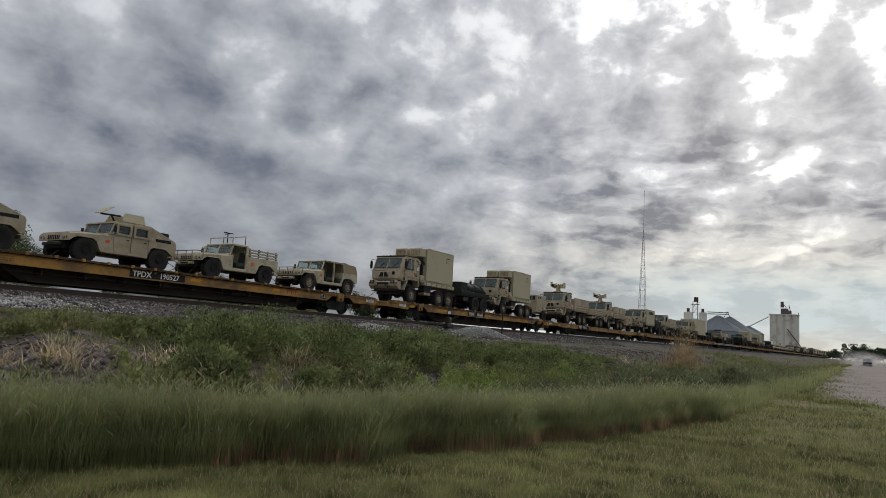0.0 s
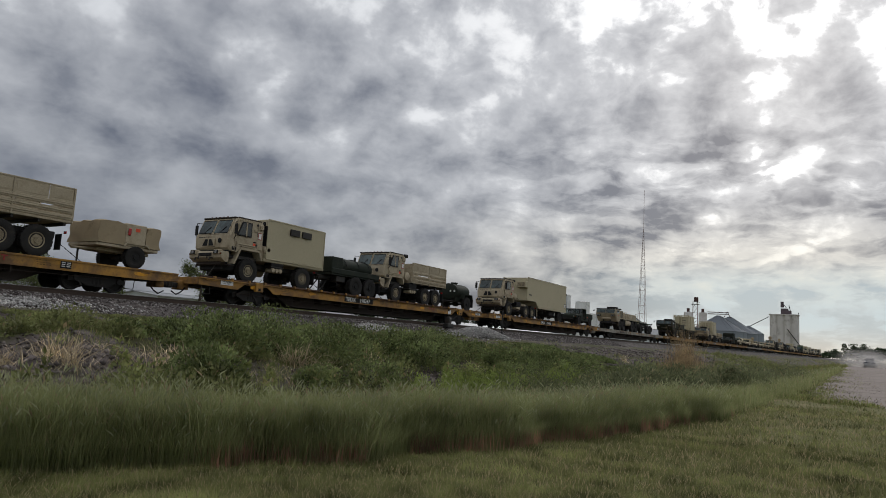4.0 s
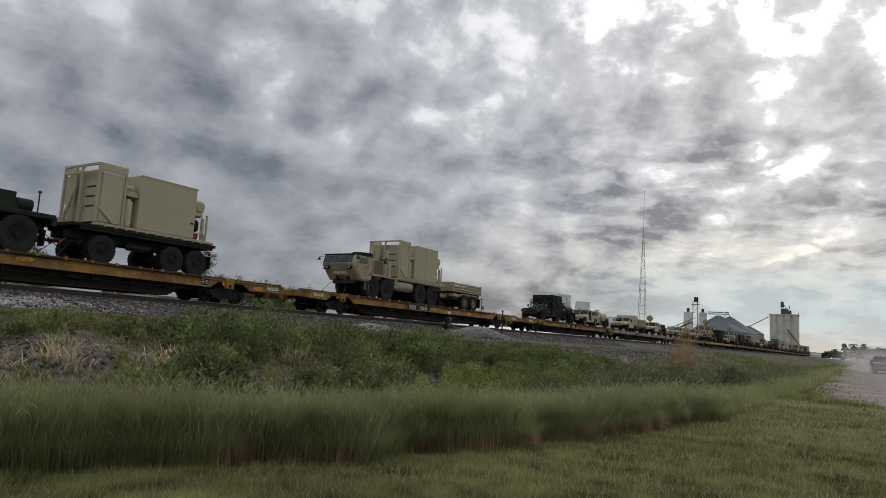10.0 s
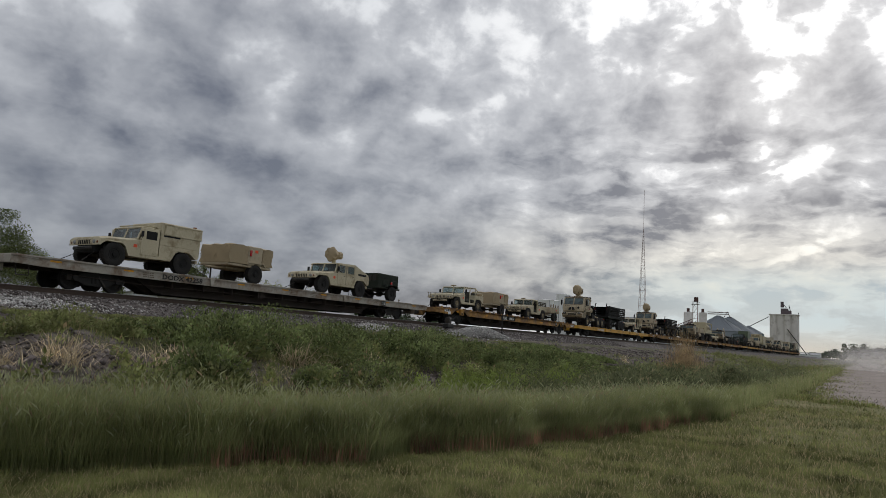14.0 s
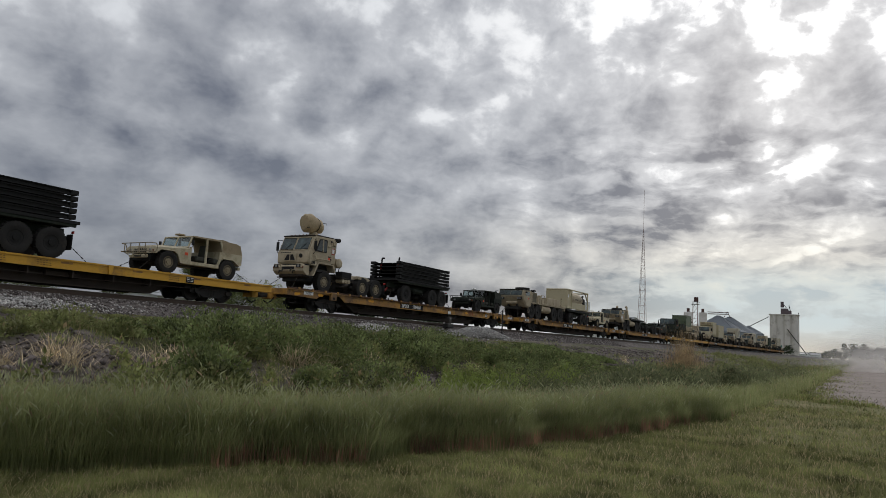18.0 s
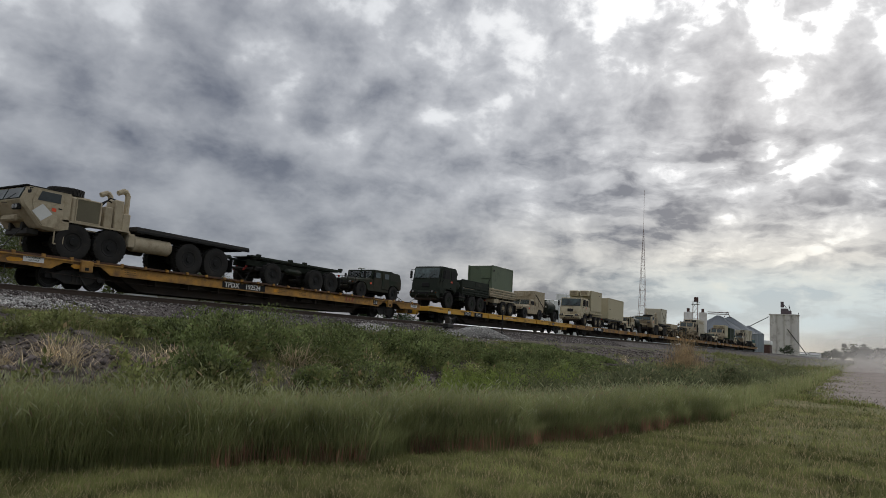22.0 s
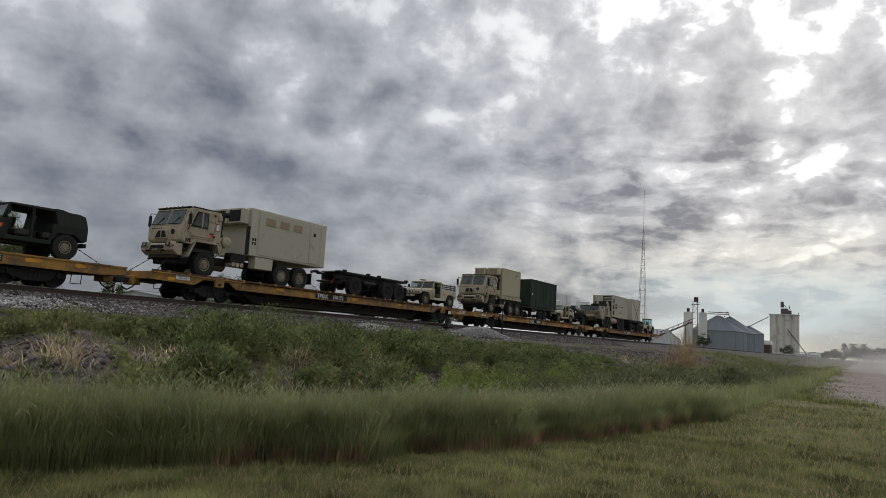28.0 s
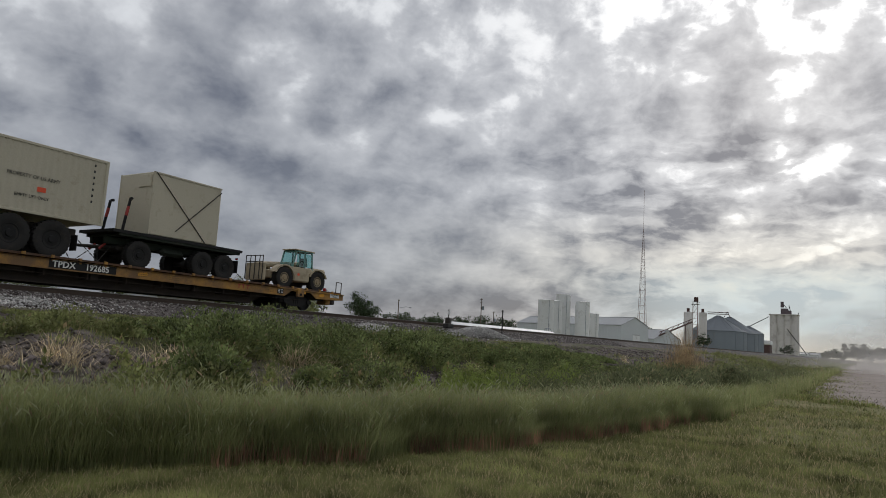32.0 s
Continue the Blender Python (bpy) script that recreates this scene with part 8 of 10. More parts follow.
def strapped_box(t, paint, y0, y1, z0, z1):
    """A plain crate-like shelter held by two crossed straps."""
    slab("strapped_box", t, paint, -1.15, 1.15, y0, y1, z0, z1, c=0.03, label="plain shelter box with crossed straps")
    slab("front_panel", t, paint, 0.2, 1.05, y0 - 0.05, y0, z1 - 0.65, z1 - 0.1, c=0.02)
    for s in (-1, 1):
        slab("corner_trim", t, paint, s * 1.15 - 0.03, s * 1.15 + 0.03, y0 - 0.02, y0 + 0.05, z0, z1, c=0.006)
        slab("top_trim", t, paint, s * 1.15 - 0.03, s * 1.15 + 0.03, y0, y1, z1 - 0.06, z1 + 0.01, c=0.006)
    frame_pipes("strap", t, STEEL, [[(1.17, y0 + 0.1, z1), (1.17, y1 - 0.7, z0 + 0.02)]], 0.022)
    frame_pipes("strap", t, STEEL, [[(1.19, y1 - 0.02, z1 - 0.2), (1.19, y0 + 1.3, z0 + 0.3)]], 0.022)


def corrugated(t, name, paint, y0, y1, z0, z1, x=1.2, pitch=0.28, depth=0.03, label=""):
    """A freight container: corner posts, rails, ribbed flanks and ends."""
    c = part(name, _container_core(y0, y1, z0, z1, x, pitch, depth), paint, t, label)
    for s in (-1, 1):
        for y in (y0, y1):
            slab("corner_post", c, paint, s * x - 0.05 if s < 0 else s * x - 0.07, s * x + 0.07 if s < 0 else s * x + 0.03, y - 0.06, y + 0.06, z0, z1, c=0.015)
        for z in (z0 + 0.06, z1 - 0.04):
            slab("long_rail", c, paint, s * x - 0.03, s * x + 0.025, y0, y1, z - 0.06, z + 0.04, c=0.01)
    return c


def _container_core(y0, y1, z0, z1, x, pitch, depth):
    bm = bmesh.new()
    k = max(2, int((y1 - y0 - 0.1) / pitch))
    ys, xs = [], []
    for i in range(k):
        a = y0 + 0.05 + i * (y1 - y0 - 0.1) / k
        w = (y1 - y0 - 0.1) / k
        ys += [a, a + w * 0.36, a + w * 0.5, a + w * 0.86]
        xs += [0, 0, depth, depth]
    ring = [(x - d, y) for y, d in zip(ys, xs)] + [(x, y1 - 0.02), (-x, y1 - 0.02)] + [(-x + d, y) for y, d in zip(ys[::-1], xs[::-1])] + [(-x, y0 + 0.02), (x, y0 + 0.02)]
    loft(bm, [[(px, py, z) for px, py in ring] for z in (z0 + 0.05, z1 - 0.03)])
    return bm


def reefer(t, paint, y0, y1, z0, z1):
    c = corrugated(t, "container", paint, y0, y1, z0, z1, 1.2, 0.26, 0.018, "sand-coloured freight container with a cooling unit end")
    bm = bmesh.new()
    box(bm, -1.0, 1.0, y0 - 0.05, y0 + 0.04, z0 + 0.2, z1 - 0.15, 0.02)
    u = part("machine_end", bm, STEEL, c, "dark machinery end")
    g = slab("cooling_grille", u, BLACK, 0.1, 1.0, y0 - 0.09, y0 - 0.05, z1 - 0.75, z1 - 0.2, c=0)
    slab("cooling_cover", u, paint, -1.0, 0.0, y0 - 0.12, y0 - 0.05, z1 - 0.8, z1 - 0.15, c=0.03)
    for k in range(3):
        slab("louvre", u, paint, 0.1, 1.0, y0 - 0.1, y0 - 0.085, z1 - 0.7 + k * 0.16, z1 - 0.62 + k * 0.16, c=0)
    for k in range(3):
        slab("side_recess", c, BLACK, 1.19, 1.206, y0 + 0.12, y0 + 0.62, z0 + 0.25 + k * 0.7, z0 + 0.75 + k * 0.7, c=0)
    for k in range(4):
        slab("data_plate", c, INK, 1.205, 1.21, y0 + 1.0 + 0.34 * (k % 2), y0 + 1.26 + 0.34 * (k % 2), z0 + 1.0 + 0.34 * (k // 2), z0 + 1.26 + 0.34 * (k // 2), c=0)
    lettering("PROPERTY OF US ARMY", 0.2, INK, c, on_side(1.212, y0 + 3.2, z0 + 1.35), squeeze=0.9, label="black stencil")
    lettering("EMPTY LIFT ONLY", 0.17, INK, c, on_side(1.212, y0 + 3.2, z0 + 0.62), squeeze=0.9, label="black stencil")
    tag(c, 1.212, y0 + 3.35, z0 + 0.85, 0.32, 0.18)
    for k in range(7):
        slab("stencil_mark", c, INK, 1.21, 1.214, y1 - 0.55, y1 - 0.48, z1 - 0.35 - k * 0.24, z1 - 0.25 - k * 0.24, c=0)


# ---- trailers ----
def rack_trailer(load, label="", box_paint=None):
    """Three-axle trailer for flat racks: front axle at y = 0, drawbar ahead."""
    t = thing("rack_trailer", label, "trailer", "army trailers on the train")
    axles(t, (0, 3.25, 4.53), 0.98, 0.59, 0.38, BLACK)
    for s in (-1, 1):
        slab("frame_rail", t, GREEN, s * 0.45 - 0.08, s * 0.45 + 0.08, -1.2, 5.3, 0.95, 1.25)
        slab("side_rail", t, GREEN, s * 1.1 - 0.06, s * 1.1 + 0.06, -1.0, 5.4, 1.28, 1.4)
        slab("mud_flap", t, BLACK, s * 1.0 - 0.2, s * 1.0 + 0.2, 5.25, 5.28, 0.4, 1.0, c=0)
        slab("tail_light", t, REDLENS, s * 0.95 - 0.08, s * 0.95 + 0.08, 5.38, 5.42, 1.05, 1.15, c=0.01)
    cm = cached("cross_member", lambda b: box(b, -1.1, 1.1, -0.06, 0.06, 1.26, 1.36, 0), GREEN)
    for k in range(10):
        part("cross_member", cm, GREEN, t, at=pose(0, -0.84 + k * 0.66, 0))
    pipe("drawbar", t, STEEL, [(-0.45, -0.5, 0.85), (0, -2.1, 0.75), (0.45, -0.5, 0.85)], 0.06, 8)
    slab("dolly", t, STEEL, -0.6, 0.6, -0.7, 0.7, 0.7, 0.95, c=0.05)
    slab("air_tank", t, GREEN, 0.6, 0.95, 1.2, 2.4, 0.75, 1.05, c=0.12)
    frame_pipes("front_stand", t, REDLET, [[(0.35, -1.05, 0.95), (0.35, -1.3, 0.7)], [(-0.35, -1.05, 0.95), (-0.35, -1.3, 0.7)]], 0.05)
    chains(t, -0.9, 5.2, 0.8, 0.9)
    if load == "":
        bm = bmesh.new()
        prism(bm, [(-1.3, 1.36), (-1.1, 1.44), (5.45, 1.44), (5.45, 1.38), (-1.2, 1.36)], -0.55, 0.55)
        part("deck_frame", bm, GREEN, t)
        for s in (-1, 1):
            for y in (-1.15, 1.1, 2.2, 5.2):
                slab("twist_lock", t, GREEN, s * 1.1 - 0.1, s * 1.1 + 0.1, y, y + 0.22, 1.36, 1.5, c=0.02)
            slab("bolster_end", t, GREEN, s * 0.95 - 0.2, s * 0.95 + 0.2, -1.5, -1.1, 1.32, 1.42, c=0.02)
    else:
        bm = bmesh.new()
        prism(bm, [(-1.3, 1.4), (5.5, 1.4), (5.5, 1.52), (-1.3, 1.52)], -1.2, 1.2)
        part("flat_rack", bm, BLACK, t, "dark steel flat rack")
    if load in ("stack", "box"):
        for s in (-1, 1):
            pipe("rack_post", t, BLACK, [(s * 0.7, -0.6, 1.5), (s * 0.7, -0.5, 2.2)], 0.06)
            pipe("rack_post_sleeve", t, REDLET, [(s * 0.7, -0.5, 2.2), (s * 0.7, -0.43, 2.6)], 0.065)
            pipe("rack_post_head", t, BLACK, [(s * 0.7, -0.43, 2.6), (s * 0.7, -0.38, 2.95), (s * 0.62, -0.25, 2.98)], 0.06)
    if load == "stack":
        for k in range(5):
            z = 1.55 + k * 0.235
            panel = slab("steel_panel", t, BLACK, -1.1, 1.1, -0.7, 5.1, z + 0.08, z + 0.12, c=0, label="stacked black steel panel")
            for s in (-1, 1):
                for z0, z1 in ((0.0, 0.03), (0.16, 0.19)):
                    slab("panel_flange", panel, BLACK, s * 1.15 - 0.07, s * 1.15 + 0.07, -0.75, 5.2, z + z0, z + z1, c=0)
                slab("panel_web", panel, BLACK, s * 1.13 - 0.015, s * 1.13 + 0.015, -0.7, 5.15, z + 0.03, z + 0.16, c=0)
                for y in (-0.85, 5.1):
                    slab("corner_block", panel, BLACK, s * 1.05 - 0.18, s * 1.05 + 0.18, y - 0.1, y + 0.2, z + 0.02, z + 0.2, c=0.02)
    if load == "shelter":
        bp = box_paint or SHELTER
        water_plant(t, bp, 0.0)
    if load == "tank":
        c = frame_pipes("tank_frame", t, SHELTER, [[(x, -1.1, z), (x, 4.9, z)] for x in (-1.12, 1.12) for z in (1.65, 3.5)] + [[(x, y, 1.6), (x, y, 3.55)] for x in (-1.12, 1.12) for y in (-1.1, 0.15, 4.9)] + [[(-1.12, y, z), (1.12, y, z)] for y in (-1.1, 0.15, 4.9) for z in (1.65, 3.5)] + [[(1.12, 0.15, 3.5), (1.12, -1.1, 2.2)], [(1.12, 4.0, 3.5), (1.12, 4.9, 2.6)]], 0.075)
        bm = bmesh.new()
        lathe(bm, [(0.15, 0.1), (0.2, 0.5), (0.35, 0.7), (0.6, 0.76), (3.6, 0.76), (3.85, 0.7), (4.0, 0.5), (4.05, 0.1)], 24, "y", (0.25, 0, 2.62))
        tank = part("tank", bm, TAN, t, "round fuel tank in a frame")
        lettering("FLAMMABLE", 0.2, INK, tank, on_side(1.02, 1.9, 2.62), label="black stencil")
        lettering("FORK LIFT", 0.14, INK, tank, on_side(1.015, 3.1, 2.7), label="black stencil")
        lettering("EMPTY ONLY", 0.14, INK, tank, on_side(1.015, 3.1, 2.52), label="black stencil")
        slab("lower_panel", t, SHELTER, 1.05, 1.16, 0.15, 4.2, 1.7, 2.25, c=0.02)
        slab("end_cabinet", t, SHELTER, -1.1, 1.08, -1.1, 0.1, 1.7, 3.4, c=0.03)
        bm = bmesh.new()
        quadplate(bm, [(1.1, -0.6, 2.5), (1.1, -0.3, 2.8), (1.1, -0.6, 3.1), (1.1, -0.9, 2.8)], 0.006, (1, 0, 0))
        part("hazard_diamond", bm, PLACARD, t, "diamond hazard placard")
        bm = bmesh.new()
        box(bm, 0.3, 0.9, 4.35, 4.75, 2.0, 2.9, 0.08)
        cyl(bm, (0.6, 4.4, 2.9), (0.6, 4.8, 3.2), 0.12, 10)
        part("pump", bm, STEEL, t)
    if load == "box":
        strapped_box(t, box_paint or CONT, 0.3, 3.95, 1.54, 4.25)
    return t


def small_trailer(kind, paint, label=""):
    """Two-wheel trailer: its axle at y = 0, the drawbar ahead."""
    t = thing("small_trailer", label, "trailer", "army trailers on the train")
    r = 0.47 if kind not in ("water",) else 0.52
    axles(t, (0,), 0.9, r, 0.3, BLACK if kind != "genset_tan" else BLACK)
    for s in (-1, 1):
        slab("frame_rail", t, STEEL if paint in (GREEN, CAMO) else paint, s * 0.4 - 0.05, s * 0.4 + 0.05, -1.4, 1.0, 0.62, 0.76)
    pipe("drawbar", t, STEEL if paint in (GREEN, CAMO) else paint, [(-0.4, -1.3, 0.68), (0, -2.2, 0.66), (0.4, -1.3, 0.68)], 0.05, 7)
    pipe("landing_leg", t, STEEL, [(0.0, -1.9, 0.66), (0.0, -1.9, 0.05)], 0.04)
    if kind != "water":
        for s in (-1, 1):
            bm = bmesh.new()
            prism(bm, [(-0.62, 0.9), (-0.5, 1.06), (0.5, 1.06), (0.62, 0.9), (0.56, 0.88), (0.46, 1.0), (-0.46, 1.0), (-0.56, 0.88)], min(s * 0.72, s * 1.08), max(s * 0.72, s * 1.08))
            part("mudguard", bm, paint, t)
    if kind == "water":
        bm = bmesh.new()
        lathe(bm, [(-1.3, 0.05), (-1.26, 0.5), (-1.2, 0.6), (0.62, 0.6), (0.68, 0.5), (0.72, 0.05)], 26, "y", (0, 0, 1.42))
        for v in bm.verts:
            v.co.x *= 1.38
        tank = part("tank", bm, paint, t, "elliptical water tank")
        bm = bmesh.new()
        lathe(bm, [(2.0, 0.02), (2.0, 0.2), (2.06, 0.27), (2.14, 0.27), (2.16, 0.02)], 16, "z", (0, -0.35, 0))
        part("filler_cap", bm, paint, tank)
        for s in (-1, 1):
            bm = bmesh.new()
            prism(bm, [(-0.72, 0.9), (-0.6, 1.25), (0.6, 1.25), (0.72, 0.9), (0.66, 0.9), (0.55, 1.18), (-0.55, 1.18), (-0.66, 0.9)], min(s * 0.7, s * 1.1), max(s * 0.7, s * 1.1))
            part("mudguard", bm, paint, t)
            slab("tank_cradle", t, paint, s * 0.5 - 0.08, s * 0.5 + 0.08, -1.1, 0.6, 0.72, 1.0, c=0.02)
        for x in (0.2, 0.55):
            slab("front_reflector", t, PLACARD, x, x + 0.12, -1.325, -1.3, 1.35, 1.5, c=0)
        slab("mud_flap", t, BLACK, 0.7, 1.1, 0.72, 0.75, 0.3, 0.9, c=0)
    elif kind == "cargo":
        slab("bed", t, paint, -1.0, 1.0, -1.25, 1.0, 0.85, 0.92)
        for s in (-1, 1):
            slab("side_wall", t, paint, s * 1.0 - 0.03, s * 1.0 + 0.03, -1.25, 1.0, 0.88, 1.4)
            for k in range(6):
                slab("wall_rib", t, paint, s * 1.03 - 0.02, s * 1.03 + 0.02, -1.2 + k * 0.42, -1.14 + k * 0.42, 0.9, 1.38, c=0.006)
            for k in range(4):
                bm = bmesh.new()
                y = -0.95 + k * 0.6
                prism(bm, [(y - 0.07, 1.4), (y + 0.07, 1.4), (y + 0.07, 1.58), (y, 1.75), (y - 0.07, 1.58)], s * 0.95 - 0.03, s * 0.95 + 0.03)
                part("pointed_stake", bm, WOOD, t, "pointed wooden stake")
        for y in (-1.25, 1.0):
            slab("end_wall", t, paint, -1.0, 1.0, y - 0.03, y + 0.03, 0.88, 1.4)
        tag(t, 1.06, 0.15, 1.1)
    elif kind == "genset":
        gz = 2.38 if paint is TAN else 1.72
        slab("housing", t, paint, -0.5, 0.8, -1.25, 0.95, 0.86, gz, c=0.04, label="generator housing")
        slab("control_door", t, paint, 0.8, 0.825, -0.75, -0.15, 1.0, 1.35, c=0.02)
        slab("side_door", t, paint, 0.8, 0.82, 0.1, 0.85, 0.95, gz - 0.08, c=0.01)
        slab("data_plate", t, BLACK, 0.8, 0.806, -0.95, -0.75, gz - 0.35, gz - 0.18, c=0)
        slab("data_plate", t, BLACK, 0.8, 0.806, -0.6, -0.3, gz - 0.32, gz - 0.18, c=0)
        slab("stencil_bar", t, INK, 0.821, 0.825, 0.3, 0.6, gz - 0.4, gz - 0.35, c=0)
        slab("extinguisher", t, REDLENS, 0.82, 0.92, 0.02, 0.16, 0.95, 1.25, c=0.03)
        for k in range(3):
            slab("louvre", t, STEEL, -0.4 + 0.38 * k, -0.12 + 0.38 * k, -1.27, -1.25, gz - 0.48, gz - 0.13, c=0)
        slab("skid", t, paint, -0.95, 0.95, -1.3, 0.95, 0.76, 0.86)
        pipe("hitch_boom", t, BLACK, [(0.5, 0.9, 1.0), (0.5, 1.4, 0.85)], 0.05)
    elif kind == "covered":
        slab("skid", t, paint, -1.0, 1.0, -1.75, 1.05, 0.78, 0.9)
        slab("centre_cabinet", t, paint, -0.98, 1.0, -0.55, 0.42, 0.9, 1.85, c=0.03)
        slab("extinguisher", t, REDLENS, 1.0, 1.08, -0.45, -0.32, 1.35, 1.65, c=0.03)
        for y0, y1 in ((-1.75, -0.55), (0.42, 1.08)):
            bm = bmesh.new()
            prism(bm, [(y0, 0.92), (y0 + 0.03, 1.78), (y0 + 0.3, 1.86), (y1 - 0.1, 1.8), (y1, 1.75), (y1, 0.92)], -1.02, 1.02)
            bmesh.ops.subdivide_edges(bm, edges=bm.edges, cuts=6, use_grid_fill=True)
            for v in bm.verts:
                x, y, z = v.co
                fold = 0.035 * math.sin(y * 13 + 2.2 * math.sin(z * 4)) + 0.025 * math.sin(z * 11 + y * 7 + x * 3)
                v.co += Vector((fold if x > 0 else -fold, 0.03 * math.sin(z * 7 + x * 9 + 1.5 * math.sin(x * 5)), 0.03 * math.sin(x * 7 + y * 6) if z > 1.5 else 0.0))
            part("canvas_cover", bm, CANVAS, t, "creased canvas cover")
        tag(t, 1.005, -0.1, 1.55, 0.2, 0.14)
    return t


def box_trailer(kind, paint, label="", load_paint=None):
    """Two-axle trailer with a cargo bed, a fuel tank or a freight container: first axle at y = 0."""
    t = thing("box_trailer", label, "trailer", "army trailers on the train")
    big = kind in ("bed", "bed_container", "tank")
    r = 0.59 if big else 0.42
    axles(t, (0, 1.36 if big else 1.1), 1.0, r, 0.38 if big else 0.26, RIMTAN if big and paint is not GREEN else (BLACK if big or kind == "dark_container" else RIMTAN))
    for s in (-1, 1):
        slab("frame_rail", t, STEEL if paint is GREEN else paint, s * 0.45 - 0.07, s * 0.45 + 0.07, -2.6, 2.3, 0.85, 1.08)
        slab("mud_flap", t, BLACK, s * 1.0 - 0.2, s * 1.0 + 0.2, 2.3, 2.33, 0.35, 1.0, c=0)
    pipe("drawbar", t, STEEL, [(-0.45, -2.0, 0.9), (0, -3.2, 0.85), (0.45, -2.0, 0.9)], 0.06, 8)
    pipe("landing_leg", t, STEEL, [(0.4, -2.4, 0.9), (0.4, -2.4, 0.04)], 0.06)
    pipe("landing_leg", t, STEEL, [(-0.4, -2.4, 0.9), (-0.4, -2.4, 0.04)], 0.06)
    frame_pipes("leg_brace", t, STEEL, [[(0.4, -2.4, 0.1), (0.4, -1.7, 0.85)], [(-0.4, -2.4, 0.1), (-0.4, -1.7, 0.85)]], 0.035)
    slab("gear_box", t, STEEL, 0.5, 1.0, -1.6, -0.8, 0.75, 1.1, c=0.03)
    if kind in ("bed", "bed_container"):
        drop_sides(t, paint, -1.95 if kind == "bed" else -2.65, 2.4 if kind == "bed" else 2.25, 1.4 if kind == "bed" else 1.5, 0.6, upper=False)
        z0 = 1.2 if kind == "bed" else 1.3
        slab("bed_subframe", t, paint, -1.0, 1.0, -1.7, 2.2, 1.02, z0 - 0.01, c=0.03)
        for s in (-1, 1):
            bm = bmesh.new()
            prism(bm, [(-0.85, 1.0), (-0.6, 1.22), (2.0, 1.22), (2.25, 1.0), (2.18, 0.98), (1.96, 1.16), (-0.56, 1.16), (-0.78, 0.98)], min(s * 0.8, s * 1.2), max(s * 0.8, s * 1.2))
            part("mudguard", bm, paint, t)
        slab("side_locker", t, paint, 0.75, 1.18, -1.75, -0.95, 0.95, z0 - 0.02, c=0.02)
        slab("front_rack", t, STEEL, -0.5, 0.5, -2.3, -1.95, 0.95, 1.15, c=0.03)
    if kind == "bed_container":
        c = corrugated(t, "container", load_paint or OLIVE, -2.15, 1.6, 1.51, 3.98, 1.1, 5.0, 0.002, "olive green shipping shelter")
        slab("front_hatch", c, load_paint or OLIVE, 0.1, 0.9, -2.2, -2.13, 2.9, 3.7, c=0.02)
        for a_, b_ in (((0.5, -2.17, 2.0), (0.95, -2.17, 2.9)), ((0.2, -2.17, 1.6), (0.7, -2.17, 2.4))):
            pipe("front_brace", c, STEEL, [a_, b_], 0.03, 5)
        slab("corner_lock", c, SHELTER, 1.08, 1.16, -2.1, -1.9, 1.55, 2.15, c=0.02)
        slab("vent_cap", c, STEEL, 1.1, 1.16, -2.0, -1.8, 3.45, 3.65, c=0.03)
    if kind == "tank":
        slab("deck", t, GREEN, -1.1, 1.1, -2.2, 2.3, 1.1, 1.25)
        for s in (-1, 1):
            slab("side_wall", t, GREEN, s * 1.12 - 0.03, s * 1.12 + 0.03, -2.2, 2.3, 1.2, 1.5)
        slab("front_locker", t, GREEN, -1.1, 1.1, -2.2, -1.2, 1.25, 2.15, c=0.03)
        bm = bmesh.new()
        lathe(bm, [(-1.2, 0.05), (-1.15, 0.45), (-1.05, 0.52), (1.9, 0.52), (2.1, 0.4), (2.15, 0.05)], 22, "y", (0, 0, 1.75))
        for v in bm.verts:
            v.co.x *= 1.6
        part("tank", bm, GREEN, t, "dark green fuel tank")
        frame_pipes("tank_strap", t, BLACK, [[(0.86 * math.cos(a), y, 1.75 + 0.54 * math.sin(a)) for a in [i * math.pi / 8 for i in range(9)]] for y in (-0.6, 0.6, 1.6)], 0.02)
    if kind in ("container", "dark_container"):
        p = CONT if kind == "container" else DKCONT
        slab("bolster", t, STEEL, -1.15, 1.15, -2.6, 3.6, 0.98, 1.15)
        p = SHELTER if kind == "container" else DKCONT
        c = corrugated(t, "container", p, -2.5, 3.45, 1.16, 3.62, 1.22, 0.99 if kind != "container" else 9.0, 0.03 if kind != "container" else 0.002, "long shipping shelter" if kind == "container" else "dark green shipping container with ribbed flanks")
        if kind == "container":
            d = slab("side_door", c, p, 1.22, 1.245, -2.2, -1.35, 1.5, 3.2, c=0.01)
            slab("door_bar", d, STEEL, 1.245, 1.26, -2.15, -1.45, 2.3, 2.35, c=0)
            slab("fork_pocket", c, BLACK, 1.222, 1.228, -0.6, -0.3, 1.2, 1.3, c=0)
            slab("fork_pocket", c, BLACK, 1.222, 1.228, 0.3, 0.6, 1.2, 1.3, c=0)
            slab("fork_pocket", c, BLACK, 1.222, 1.228, 1.6, 1.9, 1.2, 1.3, c=0)
        else:
            tag(c, 1.2, -2.2, 1.75, 0.22, 0.16)
            slab("data_plate", c, PLACARD, 1.225, 1.23, -2.2, -2.08, 2.2, 2.4, c=0)
            for k in range(2):
                slab("lock_bar", c, STEEL, 1.2, 1.24, 0.4 + k * 0.9, 0.45 + k * 0.9, 1.4, 3.3, c=0)
    chains(t, -2.0, 2.2, 0.8, 0.85)
    return t


